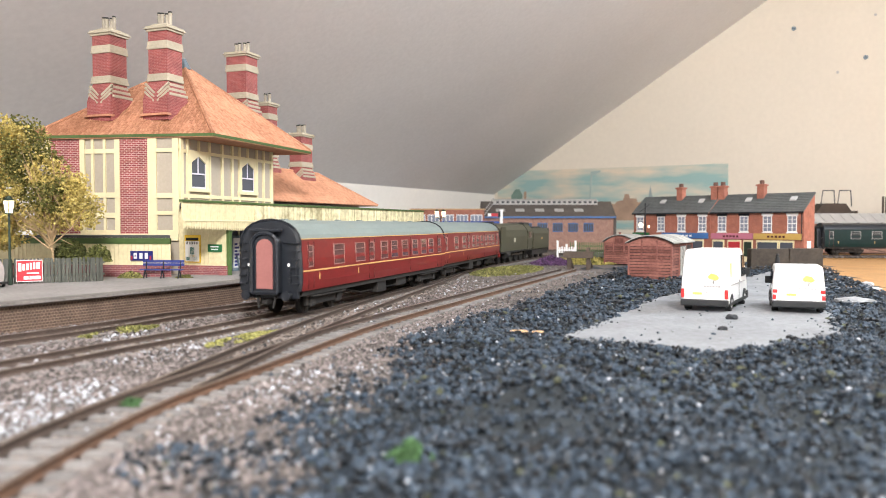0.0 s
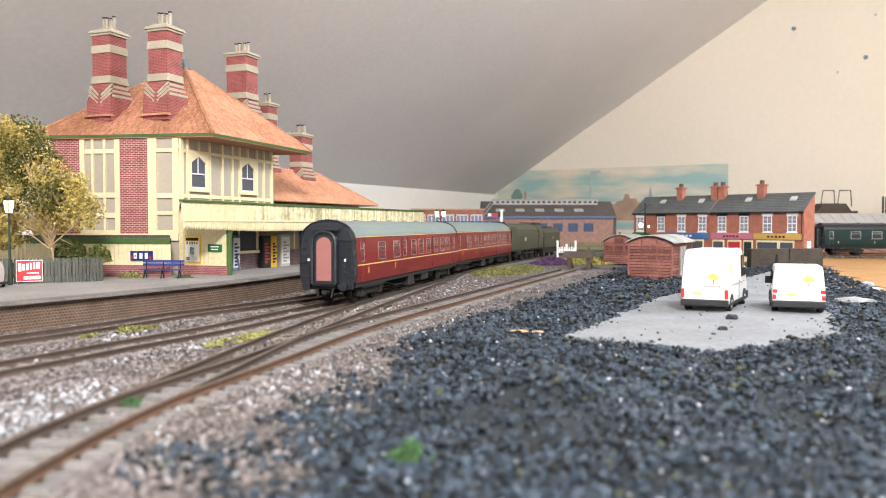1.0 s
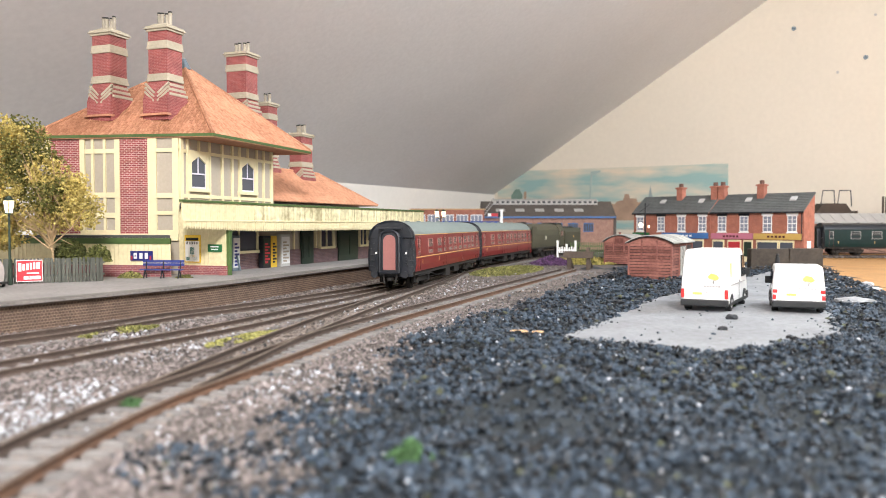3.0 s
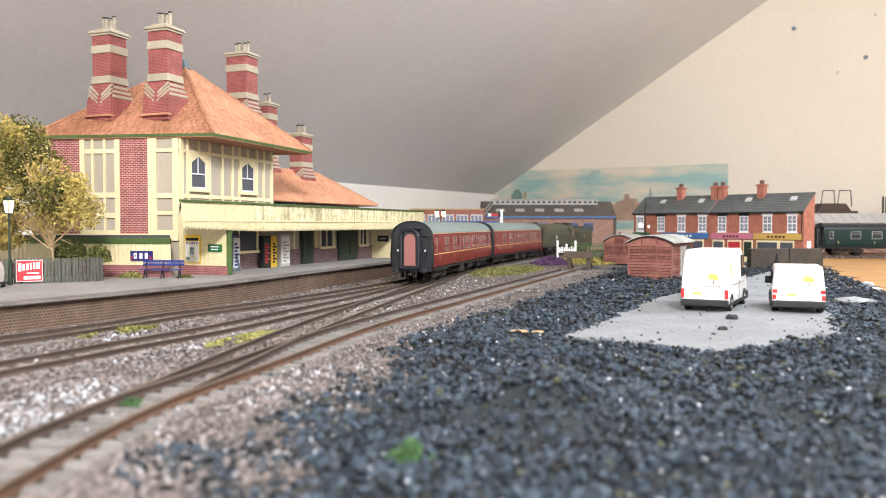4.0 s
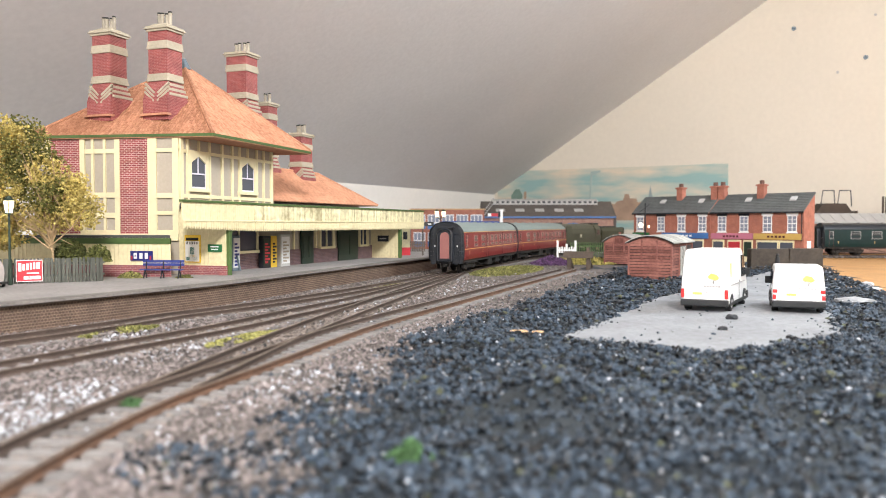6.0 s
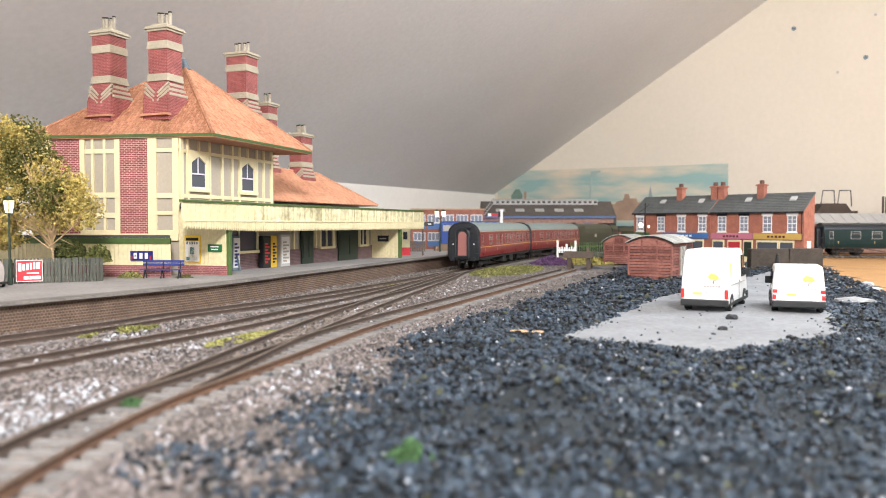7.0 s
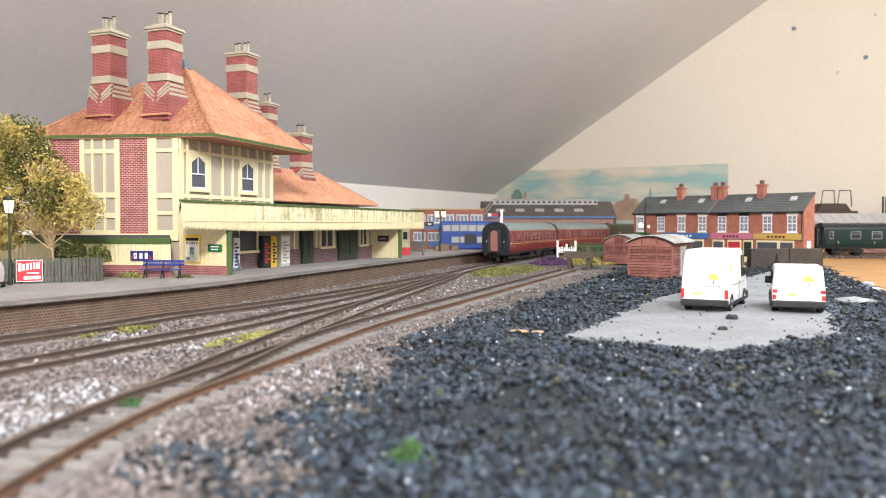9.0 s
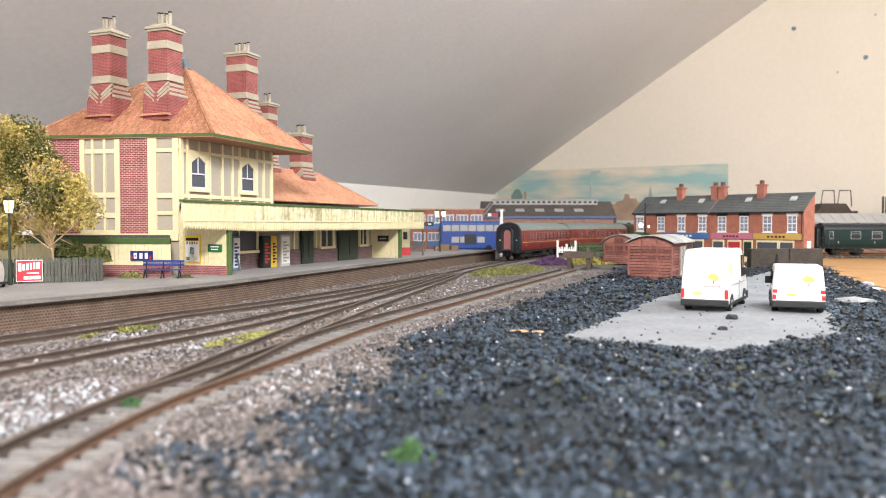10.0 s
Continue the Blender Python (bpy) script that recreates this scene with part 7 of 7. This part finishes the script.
def coal():
    P, g = spread(88000, 21, 128, 1050, (-0.42, 0.62), 0.85)
    d = line_side(SIDING, P)
    out, pale, green = [], [], []
    for (x, y), q in zip(P, d):
        if y > 840 and x < 150 + (y - 840) * 0.3:
            continue
        e = q - (32 + 7 * noise.noise(Vector((x * 0.03, y * 0.03, 3))) + max(0, 250 - y) * 0.18 + min(1, max(0, (y - 370) / 150)) * 13 + 22 * math.exp(-((y - 265) / 50) ** 2))
        e += 34 * math.exp(-((x + 58) / 13) ** 2 - ((y - 166) / 15) ** 2)
        patch = 14 * noise.noise(Vector((x * 0.05, y * 0.05, 31)))
        near = min(1.0, max(0.0, (340 - y) / 80))
        if e < -4 - 14 * near or g.random() > (e + 4 + 12 * near + patch * (0.3 + near)) / (8 + 26 * near):
            if e < -70 or g.random() > 0.022:
                continue
            e, q = 0.0, -99.0
        if x > 324 + (y - 580) * 0.352 + 12 * noise.noise(Vector((x * 0.05, y * 0.05, 1))):
            continue
        if y < 310 and g.random() < 0.75 * min(1.0, max(0.0, 0.35 + 2.2 * noise.noise(Vector((x * 0.028, y * 0.028, 51))))) * min(1.0, (310 - y) / 60):
            continue
        if 1.5 < in_slab(x, y) and g.random() > (0.05 if in_slab(x, y) < 7 else 0.006):
            continue
        s = 0.55 + 1.6 * g.random() ** 2.8 + max(0, noise.noise(Vector((x * 0.05, y * 0.05, 8)))) * 0.7
        s *= 0.44 + 0.42 * min(1.5, y / 380)
        z = -0.7 + heap(x, y, e) + g.random() * 1.9
        if in_slab(x, y) > 1.5:
            z, s = 1.2, s * 0.55
        if q == -99.0:
            z, s = 0.1, s * 0.6
        k = g.random()
        (pale if k < 0.02 else green if k > 0.98 else out).append((x, y, z + (0.5 if k < 0.02 else 0), s * (0.3 + 0.35 * g.random() if k < 0.02 else 1)))
    grains("coal_scatter", out, M_COAL, "loose black coal granules over the yard", 1, category="coal")
    grains("pale_grit", pale, M_PALEST, "pale grit among the coal", 2)
    grains("mossy_grit", green, mat("mossy_granules", (0.055, 0.06, 0.035), 0.9, vary=0.5, rnd=0.4), "mossy green granules among the coal", 3)


def ballast():
    P, g = spread(90000, 31, 125, 1150, (-0.62, 0.30), 0.8)
    ds, dm = line_side(SIDING, P), line_side(EDGE, P)
    lines = [line_side(L_, P) for L_ in (SIDING, MAIN, PLATFORM_LINE, LINK)]
    out, pale, grimy = [], [], []
    for i, (x, y) in enumerate(P):
        if dm[i] < 0.5 or (ds[i] > 30 and g.random() < (ds[i] - 30) / (26 + max(0, 300 - y) * 0.08)) or (y > 880 and ds[i] > 0):
            continue
        near = min(abs(L_[i]) for L_ in lines)
        on_rail = any(6.6 < abs(L_[i]) < 9.9 for L_ in lines)
        if on_rail:
            continue
        inside = near < 15
        s = 0.35 + 0.8 * g.random() ** 2.2
        s *= 0.62 + 0.38 * min(1.0, y / 420)
        on_siding = abs(lines[0][i]) < 15.5
        z = (-0.85 if on_siding else 0.1 if inside else -0.25) + 0.5 * g.random() + (0.6 * noise.noise(Vector((x * 0.04, y * 0.04, 4))) if not inside else 0)
        white = noise.noise(Vector((x * 0.013, y * 0.013, 14))) > 0.25 or (abs(x + 108) < 16 and abs(y - 215) < 40) or (abs(x - 22) < 28 and 560 < y < 760 and ds[i] < -14)
        plaster = math.hypot((x + 110) / 15, (y - 215) / 34) < 1 + 0.5 * noise.noise(Vector((x * 0.08, y * 0.08, 44)))
        soot = min(abs(lines[1][i]), abs(lines[2][i]), abs(lines[3][i])) < 15 + 5 * noise.noise(Vector((x * 0.05, y * 0.05, 40))) and y > 300
        soot = soot or on_siding or (y > 560 and g.random() < 0.5)
        (pale if g.random() < (0.4 if plaster else 0.14 if white else 0.022) else grimy if soot else out).append((x, y, z, s * (1.1 if white else 1)))
    grains("ballast", out, M_BALLAST, "fine pinkish-grey track ballast", 4, seg=8, category="ballast")
    grains("grimy_ballast", grimy, M_GRIMY, "grimy brown ballast in the running lines", 6, seg=8, category="ballast")
    grains("white_ballast", pale, M_PALEST, "white ballast grains between the tracks", 5, seg=8, category="ballast")


def tufts(name, cx, cy, rx, ry, rz, n, material, label, seed, turn=0.0, zb=0.0, size=0.9):
    """Low vegetation as small bent blades and flock."""
    rng = random.Random(seed)
    c, d = math.cos(radians(turn)), math.sin(radians(turn))
    pts = []
    for _ in range(n):
        a, r = rng.uniform(0, 6.283), math.sqrt(rng.random())
        u, v = r * math.cos(a) * rx, r * math.sin(a) * ry
        if noise.noise(Vector((u, v, seed)) * 0.12) < -0.25:
            continue
        pts.append(((cx + u * c - v * d, cy + u * d + v * c, zb + rng.random() * rz * (1.1 - r)), rng.uniform(0.6, 1.3)))
    ob = part(name, leafy(pts, size, rng), material, None, label, kind="stuff")
    tagged(ob, category="vegetation")


coal()
ballast()
tufts("grass_patch", 72, 872, 34, 105, 3.6, 6800, M_GRASS, "olive static grass beside the main line", 1, -18)
tufts("grass_patch", -88, 350, 6, 26, 1.8, 1600, M_GRASS, "yellow-green static grass between the tracks", 2, -22)
tufts("grass_patch", -152, 372, 5, 24, 2.2, 1200, M_GRASS, "olive static grass beside the platform line", 3, -24)
tufts("grass_patch", -45, 640, 6, 46, 1.4, 900, M_GRASS, "thin olive grass between the tracks", 4, -17)
tufts("grass_patch", 185, 1060, 60, 60, 9, 6000, M_LEAF_DARK, "rough dark green grass bank", 5, 0, size=1.4)
tufts("heather_bank", 140, 1020, 27, 46, 11, 6000, M_HEATHER, "purple heather bank beside the siding", 6, -15, size=1.1)
tufts("grass_patch", 190, 735, 26, 5, 2.0, 600, M_GRASS, "thin grass at the foot of the hut", 7, -30)
tufts("green_tuft", -7, 168, 5, 4, 4, 260, M_GREEN_TUFT, "bright green flock tuft in the coal", 8, 0, zb=0.5)
tufts("green_tuft", -88, 222, 3, 3, 2, 120, M_GREEN_TUFT, "bright green flock tuft between the rails", 9)
tufts("green_tuft", 175, 480, 2.5, 2.5, 3, 120, M_GREEN_TUFT, "small green tuft on the concrete", 10, zb=1)


def stone(name, x, y, z, sx, sy, sz, material, label, seed, category="stone"):
    bm = bmesh.new()
    bmesh.ops.create_icosphere(bm, subdivisions=2, radius=1.0)
    for v in bm.verts:
        k = 1 + 0.35 * noise.noise(v.co * 1.7 + Vector((seed, 0, 0)))
        v.co = Vector((v.co.x * sx * k, v.co.y * sy * k, v.co.z * sz * k))
    ob = part(name, bm, material, None, label, at=(x, y, z))
    return tagged(ob, category=category)


stone("flat_stone", 268, 514, 1.0, 13, 9, 2.6, M_PALESTONE, "flat pale grey stone lying in the coal", 1)
stone("pale_stone", 334, 612, 0.8, 5, 7, 1.8, M_PALEST, "white plaster lump at the board edge", 2)
stone("pale_stone", 356, 662, 0.8, 4, 8, 2, M_PALEST, "white plaster lump at the board edge", 3)
stone("pale_stone", 405, 905, 0.6, 10, 6, 1.4, M_PALEST, "white plaster lump at the board edge", 4)
stone("coal_lump", 152, 415, 1.6, 3.4, 2.4, 1.9, M_LUMP, "single coal lump lying on the concrete", 5, "coal")
stone("coal_lump", 132, 372, 1.4, 2.6, 1.8, 1.3, M_LUMP, "single coal lump lying on the concrete", 6, "coal")
stone("coal_lump", 152, 345, 1.3, 1.6, 1.3, 1.1, M_LUMP, "single coal lump lying on the concrete", 7, "coal")
stone("coal_lump", 111, 500, 1.5, 3.6, 2.4, 1.6, M_LUMP, "single coal lump lying on the concrete", 8, "coal")
stone("wood_chip", 34, 352, 3.0, 4.2, 1.6, 0.7, M_TAN, "tan wood chip lying on the coal", 9, "wood chip")
stone("wood_chip", 42, 349, 3.0, 2.6, 1.5, 0.7, M_TAN, "tan wood chip lying on the coal", 10, "wood chip")

# alike things belong together
for kind_name, group_name in (("goods_hut", "goods huts in the yard"), ("platform_lamp", "platform lamps"), ("coal_lump", "coal lumps on the concrete"), ("wood_chip", "wood chips on the coal"),
                              ("wooden_crate", "crates on the platform"), ("garden_bush", "bushes behind the fence"), ("weed_clump", "weeds on the platform"), ("advert_sign", "enamel advertising signs"),
                              ("pale_stone", "plaster lumps at the board edge"), ("wall_plug", "plugs in the gable wall")):
    for ob in scene.objects:
        if ob.parent is None and ob.name.split(".")[0] == kind_name:
            tagged(ob, group=group_name)

# ---- movement ----
LINE_S = [0.0]
for p, q in zip(MAIN, MAIN[1:]):
    LINE_S.append(LINE_S[-1] + (q - p).length)


def on_line(s):
    i = max(0, min(len(MAIN) - 2, int(s / 2.0)))
    t = (s - LINE_S[i]) / (LINE_S[i + 1] - LINE_S[i])
    return MAIN[i].lerp(MAIN[i + 1], t)


def riding(s, half):
    """Pose of a vehicle centred at s along the main line, on bogies half the base apart."""
    a, b = on_line(s - half), on_line(s + half)
    m, d = (a + b) / 2, b - a
    return pose(m.x * K, m.y * K, 2.7 * K, 0, 0, math.degrees(math.atan2(d.y, d.x)))


# seconds, and the rear buffer's distance along the line in millimetres
RUNNING = [(0, 342.1), (0.5, 373.5), (1, 403.5), (1.5, 432.7), (2, 461.7), (2.5, 490.8), (3, 519.6), (3.5, 549.3), (4, 580.1), (4.5, 612.1), (5, 645.6), (5.5, 680.2), (6, 716.0), (6.5, 753.0), (7, 791.0), (7.5, 829.5), (8, 867.9), (8.5, 906.1), (9, 943.5), (9.5, 979.7), (10, 1013.8)]


def motions():
    gap = 7.0
    flip = Matrix.Rotation(math.pi, 4, "Z")
    for ob, ahead, half, way in ((rear_coach, COACH / 2, 92.0, 1), (front_coach, COACH * 1.5 + gap * 2, 92.0, 1),
                                 (engine, COACH * 2 + gap * 3 + 97, 45.0, -1), (engine_tender, COACH * 2 + gap * 3 + 226, 28.0, -1)):
        walk(ob, [(t, riding(s + ahead, half) @ (flip if way < 0 else Matrix.Identity(4))) for t, s in RUNNING])
        # the wheels roll on the rails
        for w in ob.children_recursive:
            if "wheel" in w.name:
                x, r = w.location.x, w.location.z
                walk(w, [(t, pose(x, 0, r, 0, way * math.degrees(np.interp(t, *zip(*RUNNING)) * K / r), 0)) for t in np.arange(0, 10.01, 0.1)])


motions()
